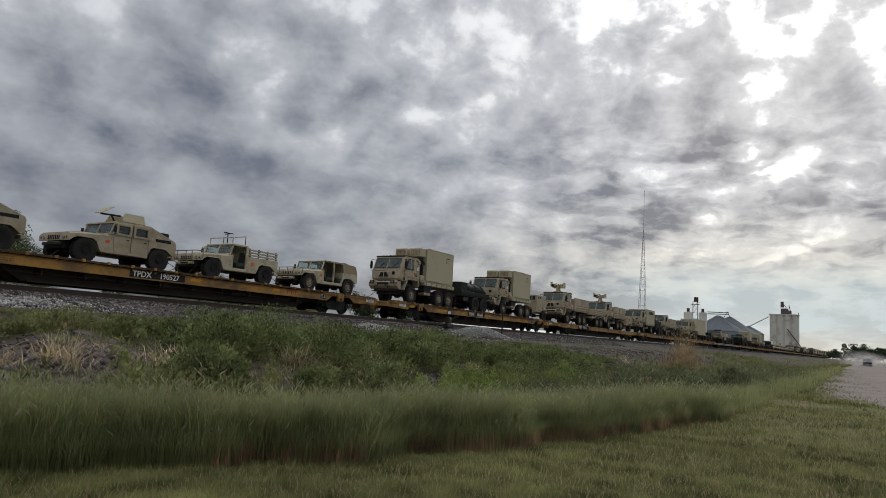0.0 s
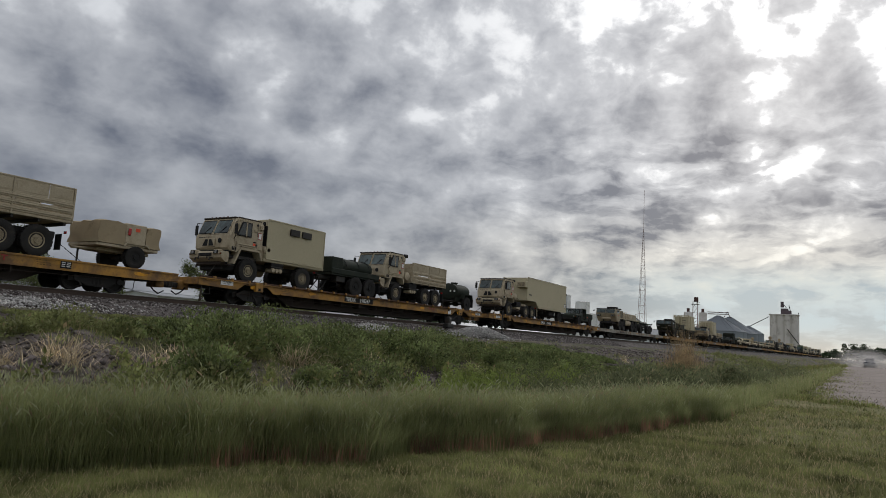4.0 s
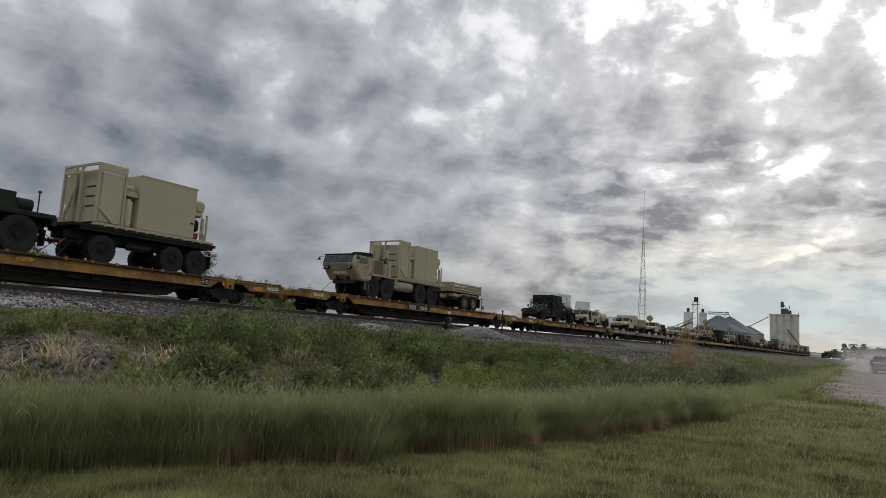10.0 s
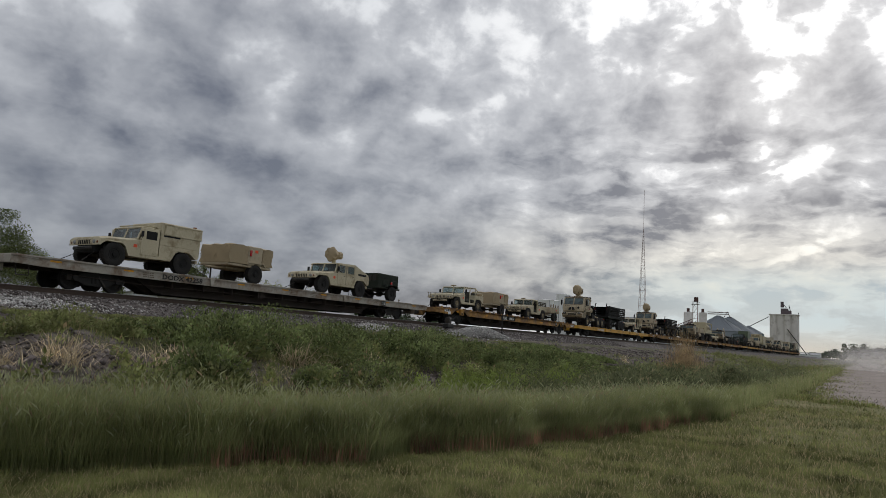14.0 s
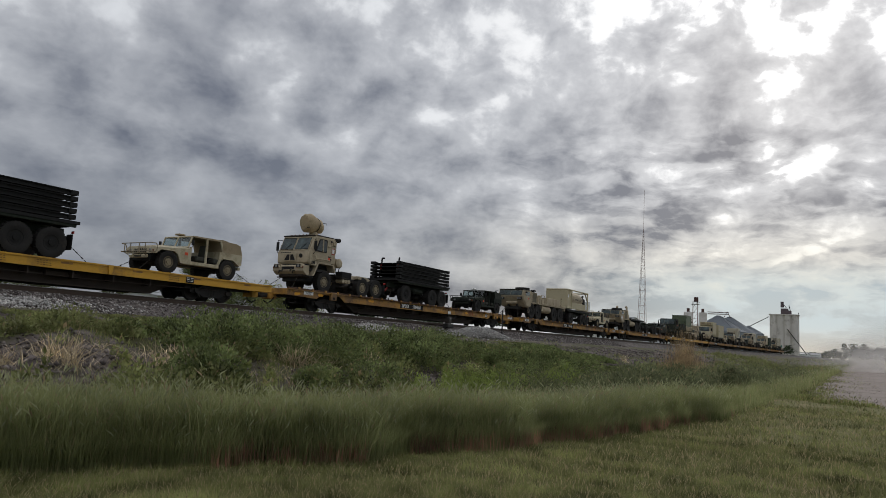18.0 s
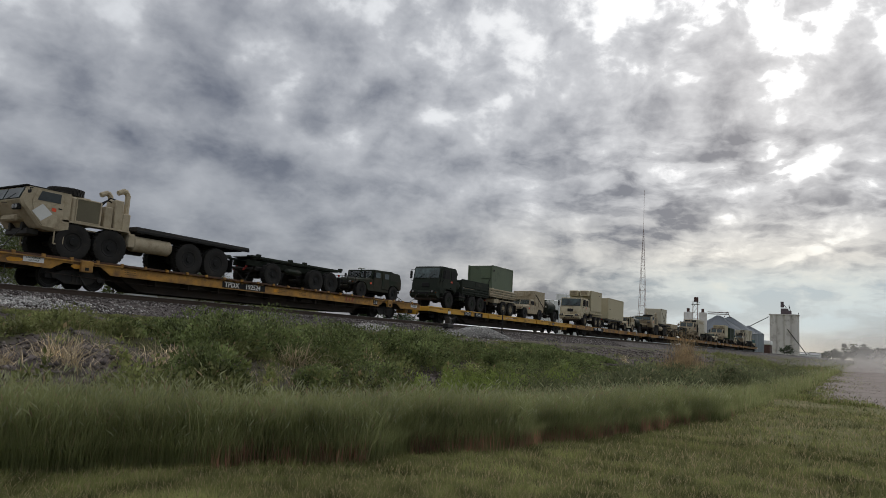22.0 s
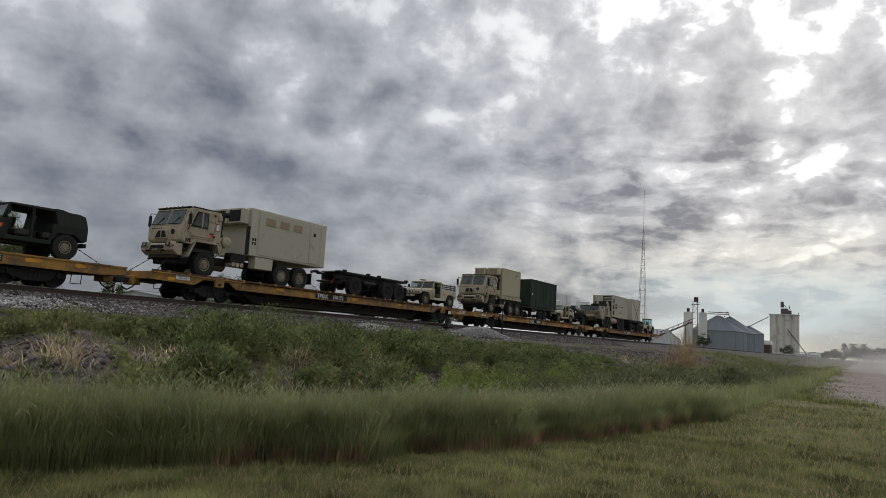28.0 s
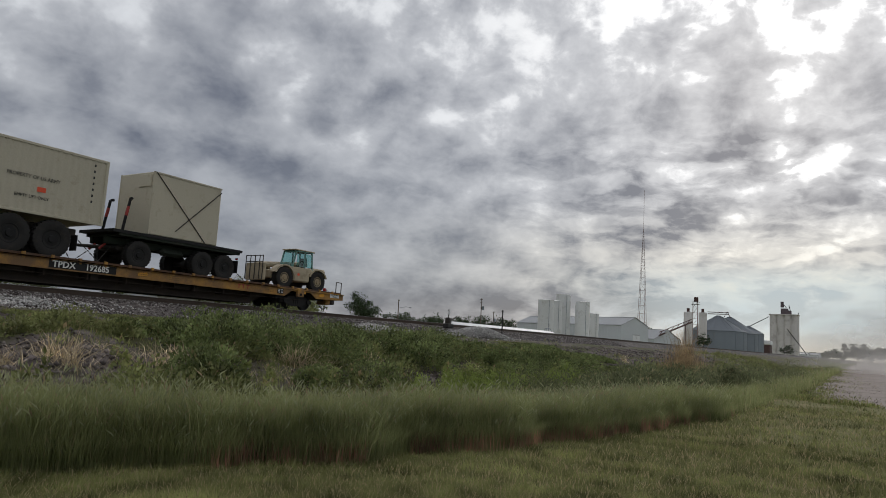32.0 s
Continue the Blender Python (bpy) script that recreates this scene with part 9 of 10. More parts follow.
def van_semi(label=""):
    """Long van semi-trailer with a raised front; y = 0 at its front wall."""
    t = thing("van_semi_trailer", label, "trailer", "army trailers on the train")
    bm = bmesh.new()
    prism(bm, [(0, 1.62), (0, 3.66), (9.35, 3.66), (9.35, 1.08), (2.5, 1.08), (1.9, 1.64)], -1.22, 1.22)
    part("van_body", bm, SHELTER, t, "long plain van body")
    for s in (-1, 1):
        slab("top_rail", t, SHELTER, s * 1.22 - 0.02, s * 1.22 + 0.025, 0, 9.35, 3.59, 3.68, c=0.01)
        slab("bottom_rail", t, SHELTER, s * 1.22 - 0.02, s * 1.22 + 0.025, 2.6, 9.35, 1.05, 1.13, c=0.01)
        slab("skirt_rail", t, SHELTER, s * 1.22 - 0.02, s * 1.22 + 0.02, 2.6, 9.35, 1.2, 1.27, c=0.01)
        slab("roof_trim", t, BROWNSILL, s * 1.22 - 0.03, s * 1.22 + 0.015, 0, 9.35, 3.68, 3.71, c=0.005, label="dark roof edge")
        bm = bmesh.new()
        xo = s * 1.22
        prism(bm, [(0, 1.62), (1.9, 1.62), (2.5, 1.06), (2.55, 1.2), (1.95, 1.75), (0, 1.75)], min(xo, xo + s * 0.025), max(xo, xo + s * 0.025))
        part("gooseneck_rail", bm, SHELTER, t)
        slab("landing_leg", t, TAN, s * 0.95 - 0.08, s * 0.95 + 0.08, 2.62, 2.79, 0.5, 1.3, c=0.02)
        wheel(t, s * 0.95, 2.7, 0.2, 0.14, TAN, z=0.42)
        slab("mud_flap", t, BLACK, s * 1.0 - 0.2, s * 1.0 + 0.2, 8.7, 8.73, 0.3, 0.95, c=0)
    u = slab("cooling_unit", t, SHELTER, 0.35, 1.25, -0.5, 0, 2.75, 3.3, c=0.03)
    slab("cooling_grille", u, RIMTAN, 0.45, 1.15, -0.52, -0.5, 2.85, 3.2, c=0)
    pipe("unit_brace", u, SHELTER, [(1.22, 0.0, 2.75), (1.22, -0.48, 3.25)], 0.03, 5)
    frame_pipes("brake_hose", t, BLACK, [[(0.5, 0.0, 1.75), (0.5, -0.35, 1.6), (0.6, -0.7, 1.75)], [(0.2, 0.0, 1.75), (0.25, -0.4, 1.55), (0.3, -0.8, 1.7)]], 0.02)
    axles(t, (7.95,), 0.98, 0.55, 0.36, BLACK)
    slab("undercarriage", t, BLACK, -0.7, 0.9, 5.9, 7.2, 0.55, 1.05, c=0.08)
    for s in (-1, 1):
        slab("frame_rail", t, STEEL, s * 0.45 - 0.07, s * 0.45 + 0.07, 3.2, 9.3, 0.95, 1.2)
    pipe("rear_lift", t, STEEL, [(0.8, 4.2, 1.05), (0.8, 5.3, 0.95)], 0.05)
    bm = bmesh.new()
    lathe(bm, [(0.75, 0.05), (0.75, 0.42), (1.0, 0.42), (1.0, 0.05)], 16, "z", (0.2, 5.0, 0))
    part("spare_wheel", bm, RUBBER, t)
    slab("tail_plate", t, PLACARD, 1.245, 1.25, 8.85, 9.15, 1.55, 1.85, c=0)
    slab("tail_plate_border", t, BLACK, 1.24, 1.246, 8.8, 9.2, 1.5, 1.9, c=0)
    for k in range(2):
        slab("rear_hinge", t, STEEL, 1.1, 1.24, 9.35, 9.45, 1.6 + k * 1.2, 1.75 + k * 1.2, c=0.01)
    for k in range(5):
        slab("stencil_mark", t, INK, 1.246, 1.25, 0.35 + k * 0.13, 0.44 + k * 0.13, 2.1, 2.22, c=0)
    return t


def telehandler(label):
    """Rough-terrain forklift: its fork carriage leads, rear axle at y = 2.65."""
    t = thing("telehandler", label, "forklift", "army vehicles on the train")
    axles(t, (0, 2.65), 0.85, 0.62, 0.42, CANVAS)
    slab("chassis", t, TAN, -0.5, 0.5, -0.5, 3.4, 0.55, 1.05, c=0.05)
    slab("side_body", t, TAN, 0.5, 1.0, 0.75, 2.0, 0.5, 1.1, c=0.06)
    slab("rear_weight", t, TAN, -0.9, 0.9, 2.3, 3.45, 0.95, 1.45, c=0.1)
    for y in (0, 2.65):
        for s in (-1, 1):
            bm = bmesh.new()
            prism(bm, arch(y, 0.62, 0.78, 20, 160, 8) + arch(y, 0.62, 0.7, 160, 20, 8), min(s * 0.62, s * 1.08), max(s * 0.62, s * 1.08))
            part("fender", bm, TAN, t)
    segs = []
    for s in (0.0, 0.95):
        segs += [[(s, 0.55, 1.1), (s, 0.85, 2.3), (s, 2.1, 2.35), (s, 2.2, 1.2)], [(s, 1.55, 1.1), (s, 1.55, 2.3)]]
    segs += [[(0, 0.85, 2.3), (0.95, 0.85, 2.3)], [(0, 2.1, 2.35), (0.95, 2.1, 2.35)], [(0, 0.55, 1.1), (0.95, 0.55, 1.1)]]
    frame_pipes("cab_frame", t, TEAL, segs, 0.05)
    slab("cab_roof", t, TAN, -0.05, 1.02, 0.7, 2.3, 2.35, 2.43, c=0.03)
    slab("cab_base", t, TAN, 0.0, 1.0, 0.55, 2.2, 1.0, 1.35, c=0.03)
    for pts in ([(0.03, 0.58, 1.3), (0.92, 0.58, 1.3), (0.92, 0.84, 2.26), (0.03, 0.84, 2.26)],):
        bm = bmesh.new()
        quadplate(bm, pts, 0.01, (0, -1, 0.2))
        part("windscreen", bm, SUNGLASS, t, "green tinted windscreen")
    slab("side_pane", t, SUNGLASS, 0.96, 0.97, 0.9, 1.5, 1.4, 2.22, c=0)
    slab("side_pane", t, SUNGLASS, 0.96, 0.97, 1.6, 2.08, 1.4, 2.22, c=0)
    slab("seat", t, SEAT, 0.25, 0.75, 1.4, 1.9, 1.3, 1.5, c=0.05)
    slab("seat_back", t, SEAT, 0.25, 0.75, 1.85, 1.98, 1.45, 2.0, c=0.04)
    pipe("boom", t, TAN, [(-0.35, 3.0, 1.75), (-0.35, -0.9, 1.3)], 0.17, 8)
    slab("carriage", t, TAN, -0.7, 0.7, -1.25, -1.05, 0.35, 1.35, c=0.04)
    frame_pipes("load_guard", t, STEEL, [[(x, -1.3, 0.4), (x, -1.3, 1.75)] for x in (-0.65, -0.3, 0.05, 0.4, 0.65)] + [[(-0.65, -1.3, z), (0.65, -1.3, z)] for z in (1.4, 1.75)], 0.025)
    for x in (-0.45, 0.35):
        slab("fork", t, STEEL, x, x + 0.12, -2.35, -1.2, 0.1, 0.16, c=0.01)
    tag(t, 1.002, 1.0, 0.85)
    chains(t, -0.4, 3.3, 0.7, 0.6)
    small, done = Matrix.Diagonal((0.95, 0.97, 0.9, 1)), set()
    for c in t.children_recursive:
        if c.data.name not in done:
            c.data.transform(small)
            done.add(c.data.name)
        c.matrix_basis.translation = small @ c.matrix_basis.translation
    return t

# ---- lineside things ----
t = thing("marker_post", "thin dark steel marker post on the railway bank", "post", m=pose(-22.6, 45.3, 1.35))
pipe("post_shaft", t, STEEL, [(0, 0, -0.1), (0, 0, 2.12)], 0.045, 8)
pipe("post_hook", t, STEEL, [(0, -0.16, 2.0), (0, 0, 1.94), (0, 0.16, 2.0)], 0.02, 6)
t = thing("switch_stand", "dark switch stand with a white target beside the rails", "switch stand", m=pose(-24.6, 41.0, 2.0))
slab("base_casting", t, STEEL, -0.22, 0.22, -0.4, 0.4, -0.1, 0.22, c=0.05)
slab("gear_case", t, STEEL, -0.18, 0.18, -0.18, 0.18, 0.2, 0.62, c=0.05)
pipe("mast", t, STEEL, [(0, 0, 0.6), (0, 0, 1.2)], 0.035, 8)
slab("target", t, WHITE, 0.03, 0.05, -0.16, 0.16, 0.85, 1.05, c=0, label="white target blade")
pipe("lever", t, STEEL, [(0.1, 0.1, 0.4), (0.3, 0.6, 0.75)], 0.03, 6)
pipe("rod", t, STEEL, [(-0.2, 0, 0.05), (-1.6, 0, 0.12)], 0.03, 6)


# ---- trees ----
def tree(x, y, h, w, material=None, leaves=2600, leaf=0.22, label="green leafy tree beyond the track", thin=1.0, base=None, category="tree"):
    """A tapered trunk, limbs and a crown of small leaves in uneven clumps."""
    z0 = float(land(x, y)) if base is None else base
    t = thing("tree", label, category, "trees", m=pose(x, y, z0))
    rng = np.random.default_rng(int(abs(x * 13 + y * 7)) + 3)
    bm = bmesh.new()
    tips = []
    cyl(bm, (0, 0, -0.2), (0.02 * h, 0.01 * h, h * 0.42), 0.035 * h * 0.6, 8, 0.02 * h * 0.6)
    cyl(bm, (0.02 * h, 0.01 * h, h * 0.42), (0, 0.03 * h, h * 0.75), 0.02 * h * 0.6, 7, 0.008 * h * 0.6)
    k = 11
    for i in range(k):
        a = i * 2.4 + rng.uniform(-0.3, 0.3)
        s = h * rng.uniform(0.25, 0.6)
        e = Vector((math.cos(a) * w * rng.uniform(0.45, 0.95), math.sin(a) * w * rng.uniform(0.45, 0.95), min(h * 0.95, s + h * rng.uniform(0.12, 0.4))))
        cyl(bm, (0.01 * h, 0.01 * h, s), e, 0.012 * h * 0.6, 5, 0.004 * h * 0.6)
        tips.append(e)
    tips.append(Vector((0, 0.03 * h, h * 0.93)))
    part("trunk", bm, BARK, t, "brown trunk and limbs")
    cs, rs = [], []
    for e in tips:
        for _ in range(3):
            cs.append(np.array(e) * rng.uniform(0.75, 1.02) + rng.normal(0, 0.12 * w, 3))
            rs.append(w * rng.uniform(0.18, 0.4))
    for _ in range(8):
        a = rng.uniform(0, 6.28)
        cs.append(np.array([math.cos(a) * w * 0.5, math.sin(a) * w * 0.5, h * rng.uniform(0.35, 0.8)]))
        rs.append(w * rng.uniform(0.25, 0.45))
    cs, rs = np.array(cs), np.array(rs)
    i = rng.integers(0, len(cs), leaves)
    d = rng.normal(0, 1, (leaves, 3))
    d /= np.linalg.norm(d, axis=1)[:, None]
    p = cs[i] + d * (rs[i] * rng.uniform(0.4, 1.05, leaves) ** (1 / thin))[:, None] * np.array([1, 1, 0.75])
    p[:, 2] = np.clip(p[:, 2], h * 0.08, h * 1.02)
    u = rng.normal(0, 1, (leaves, 3))
    u /= np.linalg.norm(u, axis=1)[:, None]
    v = np.cross(u, rng.normal(0, 1, (leaves, 3)))
    v /= np.linalg.norm(v, axis=1)[:, None]
    s = (leaf * rng.uniform(0.6, 1.4, leaves))[:, None]
    co = np.stack([p - u * s * 0.5, p + v * s * 0.32, p + u * s * 0.5, p - v * s * 0.32], 1).reshape(-1, 3)
    ob = new("crown", raw_mesh("crown", co, np.arange(leaves * 4), np.full(leaves, 4), material or LEAF))
    ob.parent = t
    tagged(ob, "crown of small leaves", kind="stuff")
    return t


tree(-60, 27.2, 8.5, 4.3, leaves=36000, leaf=0.125)
tree(-64, 33.6, 6.6, 2.6, leaves=8000, leaf=0.13)
tree(-60, 38.8, 5.2, 1.3, leaves=900, leaf=0.22, thin=0.7, label="small sparse tree beyond the track")
tree(-60, 48.6, 8.6, 2.4, leaves=6500, leaf=0.125, thin=0.6, label="sparse young tree beyond the track")
tree(-62, 53.0, 6.8, 2.6, leaves=6500, leaf=0.125, thin=0.6, label="sparse young tree beyond the track")
tree(-66, 60, 6.2, 3.4, leaves=8000, leaf=0.14, label="low bush beyond the track", category="bush")
tree(-72, 70, 6.2, 3.6, leaves=8000, leaf=0.15, label="low bush beyond the track", category="bush")
tree(-80, 82, 6.6, 4.2, leaves=8000, leaf=0.16, label="low bush beyond the track", category="bush")
tree(-92, 101, 6.6, 3.4, leaves=1300, leaf=0.3, label="low bush beyond the track", category="bush")
tree(-150, 190, 15.5, 5.4, LEAF2, 3400, 0.5, "dark leafy tree behind the track")
tree(-152, 199, 10.5, 5.0, LEAF2, 1800, 0.5, "dark leafy tree behind the track")
for k, (yy, hh, ww) in enumerate(((212, 8.5, 5), (224, 9.2, 5.5), (236, 10, 6), (247, 10.6, 6), (258, 11, 5), (268, 9.6, 5), (280, 10.5, 6), (292, 12, 6.5), (303, 13.2, 6.5), (313, 12.2, 5))):
    tree(-150 - 4 * (k % 2), yy, hh, ww, LEAF2, 1500, 0.55, "dark leafy tree in a far row")
tree(-112, 392, 14, 8, LEAF2, 1300, 0.8, "dark tree beside the sheds")
tree(-98, 372, 11, 5, LEAF2, 900, 0.7, "dark tree beside the sheds")
tree(-66, 345, 9.5, 3.4, LEAF2, 1300, 0.5, "dark green tree beside the grain legs")
tree(-56, 640, 10, 6, LEAF2, 700, 1.0, "dark tree beside the elevator")
for xx, yy, hh, ww in ((-9, 640, 14.5, 8), (-2, 655, 15.5, 9), (7, 640, 13, 7), (15, 610, 13, 8), (22, 590, 15, 8), (30, 600, 14, 9)):
    tree(xx, yy, hh, ww, LEAF2, 4500, 0.8, "large dark tree at the road's far end", base=-0.2)
for xx, yy, hh, ww in ((-50, 1150, 13, 12), (-42, 1180, 17, 11), (-32, 1170, 14, 10), (-70, 1210, 11, 14)):
    tree(xx, yy, hh, ww, LEAF2, 1500, 1.6, "far tree in the haze", base=-0.5)


# ---- town edge beyond the track ----
def pole(x, y, top, arms, lamp=False):
    z0 = float(land(x, y))
    t = thing("utility_pole", "weathered wooden utility pole with cross arms", "utility pole", "poles", m=pose(x, y, z0))
    bm = bmesh.new()
    cyl(bm, (0, 0, -0.5), (0, 0, top - z0), 0.2, 8, 0.13)
    part("pole", bm, POLEWOOD, t)
    for k in range(arms):
        z = top - z0 - 0.4 - k * 1.0
        pipe("cross_arm", t, POLEWOOD, [(-0.9, 0.9, z), (0.9, -0.9, z)], 0.09, 6)
        for s in (-0.8, -0.3, 0.3, 0.8):
            pipe("insulator", t, WHITE, [(s, -s, z + 0.05), (s, -s, z + 0.3)], 0.07, 6)
    if lamp:
        pipe("lamp_arm", t, GALV, [(0, 0, top - z0 - 2.6), (1.6, 1.6, top - z0 - 2.1), (2.6, 2.6, top - z0 - 2.2)], 0.06, 6)
        slab("lamp_head", t, GALV, 2.4, 2.9, 2.4, 2.9, top - z0 - 2.35, top - z0 - 2.15, c=0.05)
    else:
        bm = bmesh.new()
        cyl(bm, (0.5, 0.3, top - z0 - 4.2), (0.5, 0.3, top - z0 - 2.9), 0.45, 12)
        part("transformer", bm, GALV, t)
    return t


pole(-120, 170.4, 12.0, 1, lamp=True)
pole(-120, 222.8, 16.4, 2)
pole(-135, 262, 13.5, 1)
pole(-110, 395, 15, 2)

# long white storage tank lying beside the track
t = thing("storage_tank", "long white horizontal steel storage tank", "tank", m=pose(-48, 98, 1.0))
bm = bmesh.new()
lathe(bm, [(-18.5, 0.05), (-18.3, 0.6), (-17.7, 0.95), (-17, 1.05), (17, 1.05), (17.7, 0.95), (18.3, 0.6), (18.5, 0.05)], 28, "y", (0, 0, 1.45))
part("tank_shell", bm, WHITE, t)
for yy in (-12, -4, 4, 12):
    slab("saddle", t, CONCRETE, -0.8, 0.8, yy - 0.25, yy + 0.25, -0.3, 0.75, c=0.03)
frame_pipes("pipework", t, GALV, [[(0.4, 14, 2.45), (0.4, 14, 2.85), (0.4, 16.5, 2.85), (0.4, 17.2, 2.2)], [(0, 15.5, 2.45), (0, 15.5, 3.0)]], 0.05)


def upright_tank(x, y, r, top):
    t = thing("upright_tank", "tall white cylindrical liquid storage tank", "tank", "white upright tanks", m=pose(x, y, 0.7))
    h = top - 0.7
    bm = bmesh.new()
    lathe(bm, [(0, r), (h, r)], 36, "z")
    part("tank_shell", bm, WHITE, t)
    bm = bmesh.new()
    lathe(bm, [(h, r + 0.04), (h + 0.06, r + 0.04), (h + 0.3, r * 0.3), (h + 0.32, 0.05)], 36, "z")
    part("tank_roof", bm, WHITE, t)
    for k in range(1, 6):
        bm = bmesh.new()
        lathe(bm, [(h * k / 6 - 0.02, r + 0.002), (h * k / 6, r + 0.015), (h * k / 6 + 0.02, r + 0.002)], 36, "z")
        part("weld_seam", bm, WHITE, t)
    frame_pipes("ladder", t, GALV, [[(r * 0.75 + 0.1, -r * 0.8, 0.3), (r * 0.75 + 0.1, -r * 0.8, h)]], 0.06)


upright_tank(-79, 186, 2.25, 13.7)
upright_tank(-83, 203.5, 1.9, 14.6)
upright_tank(-84, 212, 2.35, 17.3)
upright_tank(-78, 213.5, 2.3, 15.2)
upright_tank(-82, 236, 1.75, 12.6)


def shed(x, y, rz, length, width, eave, ridge, label, door=True):
    """A gabled metal shed: its near corner at the origin, the gable along +x, the long wall along +y."""
    t = thing("metal_shed", label, "shed", "sheds", m=pose(x, y, 0.5, 0, 0, rz))
    e, r = eave - 0.5, ridge - 0.5
    bm = bmesh.new()
    prism_pts = [(0, 0), (width, 0), (width, e), (width / 2, r), (0, e)]
    loft(bm, [[(px, yy, pz) for px, pz in prism_pts] for yy in (0, length)])
    part("wall", bm, SHEDWALL, t)
    for s in (0, 1):
        bm = bmesh.new()
        a, b = ((-0.3, e - 0.1), (width / 2, r + 0.06)) if s == 0 else ((width / 2, r + 0.06), (width + 0.3, e - 0.1))
        loft(bm, [[(a[0], yy, a[1]), (b[0], yy, b[1]), (b[0], yy, b[1] + 0.12), (a[0], yy, a[1] + 0.12)] for yy in (-0.3, length + 0.3)])
        part("roof", bm, SHEDROOF, t)
    for k in range(int(length / 1.5)):
        bm = bmesh.new()
        box(bm, -0.03, 0.0, 0.4 + k * 1.5, 0.5 + k * 1.5, 0, e, 0)
        part("wall_rib", bm, SHEDWALL, t)
    if door:
        d = slab("roller_door", t, WHITE, width * 0.42, width * 0.68, -0.06, 0.0, 0, e * 0.62, c=0.02)
        slab("door_frame", t, SHEDROOF, width * 0.41, width * 0.69, -0.04, 0.0, e * 0.62, e * 0.65, c=0.01)
    slab("ridge_cap", t, SHEDROOF, width / 2 - 0.3, width / 2 + 0.3, -0.3, length + 0.3, r + 0.1, r + 0.22, c=0.02)
    return t


shed(-80, 262, 69.5, 57, 17, 10.0, 13.2, "long white metal shed with a grey gabled roof")
shed(-79, 51, 0, 20, 9, 4.25, 4.6, "low white shed beyond the track", door=False)
shed(-82, 318, 66, 26, 19, 6.2, 10.6, "low white metal shed with a grey gabled roof", door=False)

# lattice mast
t = thing("lattice_mast", "tall slender steel lattice radio mast", "mast", m=pose(-90, 326.5, 0.6))
for s in ((-1, -1), (1, -1), (1, 1), (-1, 1)):
    bm = bmesh.new()
    cyl(bm, (s[0] * 2.1, s[1] * 2.1, -0.6), (s[0] * 0.75, s[1] * 0.75, 40), 0.1, 6, 0.08)
    cyl(bm, (s[0] * 0.75, s[1] * 0.75, 40), (s[0] * 0.12, s[1] * 0.12, 57), 0.08, 6, 0.05)
    part("mast_leg", bm, MASTPAINT, t)
zs = [0, 4.6, 9, 13.2, 17.2, 21, 24.6, 28, 31.2, 34.3, 37.2, 40, 43, 46, 49, 52, 55, 57]
for a, b in zip(zs, zs[1:]):
    wa, wb = [2.1 - 1.35 * z / 40 if z <= 40 else 0.75 - 0.63 * (z - 40) / 17 for z in (a, b)]
    c = [(-1, -1), (1, -1), (1, 1), (-1, 1)]
    bm = bmesh.new()
    for i in range(4):
        p, q = c[i], c[(i + 1) % 4]
        cyl(bm, (p[0] * wb, p[1] * wb, b), (q[0] * wb, q[1] * wb, b), 0.05, 4)
        cyl(bm, (p[0] * wa, p[1] * wa, a), (q[0] * wb, q[1] * wb, b), 0.03, 4)
    part("mast_bracing", bm, MASTPAINT, t)
pipe("mast_whip", t, MASTPAINT, [(0, 0, 57), (0, 0, 76.5)], 0.09, 6)

# grain bins and legs
def grain_bin(x, y, r, eave, peak, label):
    t = thing("grain_bin", label, "grain bin", "grain bins", m=pose(x, y, 0.4))
    e, p = eave - 0.4, peak - 0.4
    bm = bmesh.new()
    ring = []
    for k in range(int(e / 0.9)):
        ring += [(k * 0.9, r), (k * 0.9 + 0.45, r + 0.06)]
    ring.append((e, r))
    lathe(bm, ring, 48, "z")
    part("bin_wall", bm, GALV, t)
    bm = bmesh.new()
    lathe(bm, [(e - 0.1, r + 0.35), (e + 0.05, r + 0.35), (p - 0.6, r * 0.1), (p, r * 0.09), (p + 0.2, 0.05)], 48, "z")
    part("bin_roof", bm, GALVROOF, t)
    for k in range(24):
        a = 2 * math.pi * k / 24
        bm = bmesh.new()
        cyl(bm, (math.cos(a) * (r + 0.3), math.sin(a) * (r + 0.3), e + 0.1), (math.cos(a) * r * 0.12, math.sin(a) * r * 0.12, p - 0.5), 0.09, 4)
        part("roof_rib", bm, GALVROOF, t)
    for k in range(16):
        a = 2 * math.pi * k / 16
        bm = bmesh.new()
        box(bm, -0.1, 0.1, -0.06, 0.06, 0, e, 0)
        bmesh.ops.transform(bm, matrix=pose(math.cos(a) * (r + 0.08), math.sin(a) * (r + 0.08), 0, 0, 0, math.degrees(a)), verts=bm.verts)
        part("wall_stiffener", bm, GALV, t)
    return t


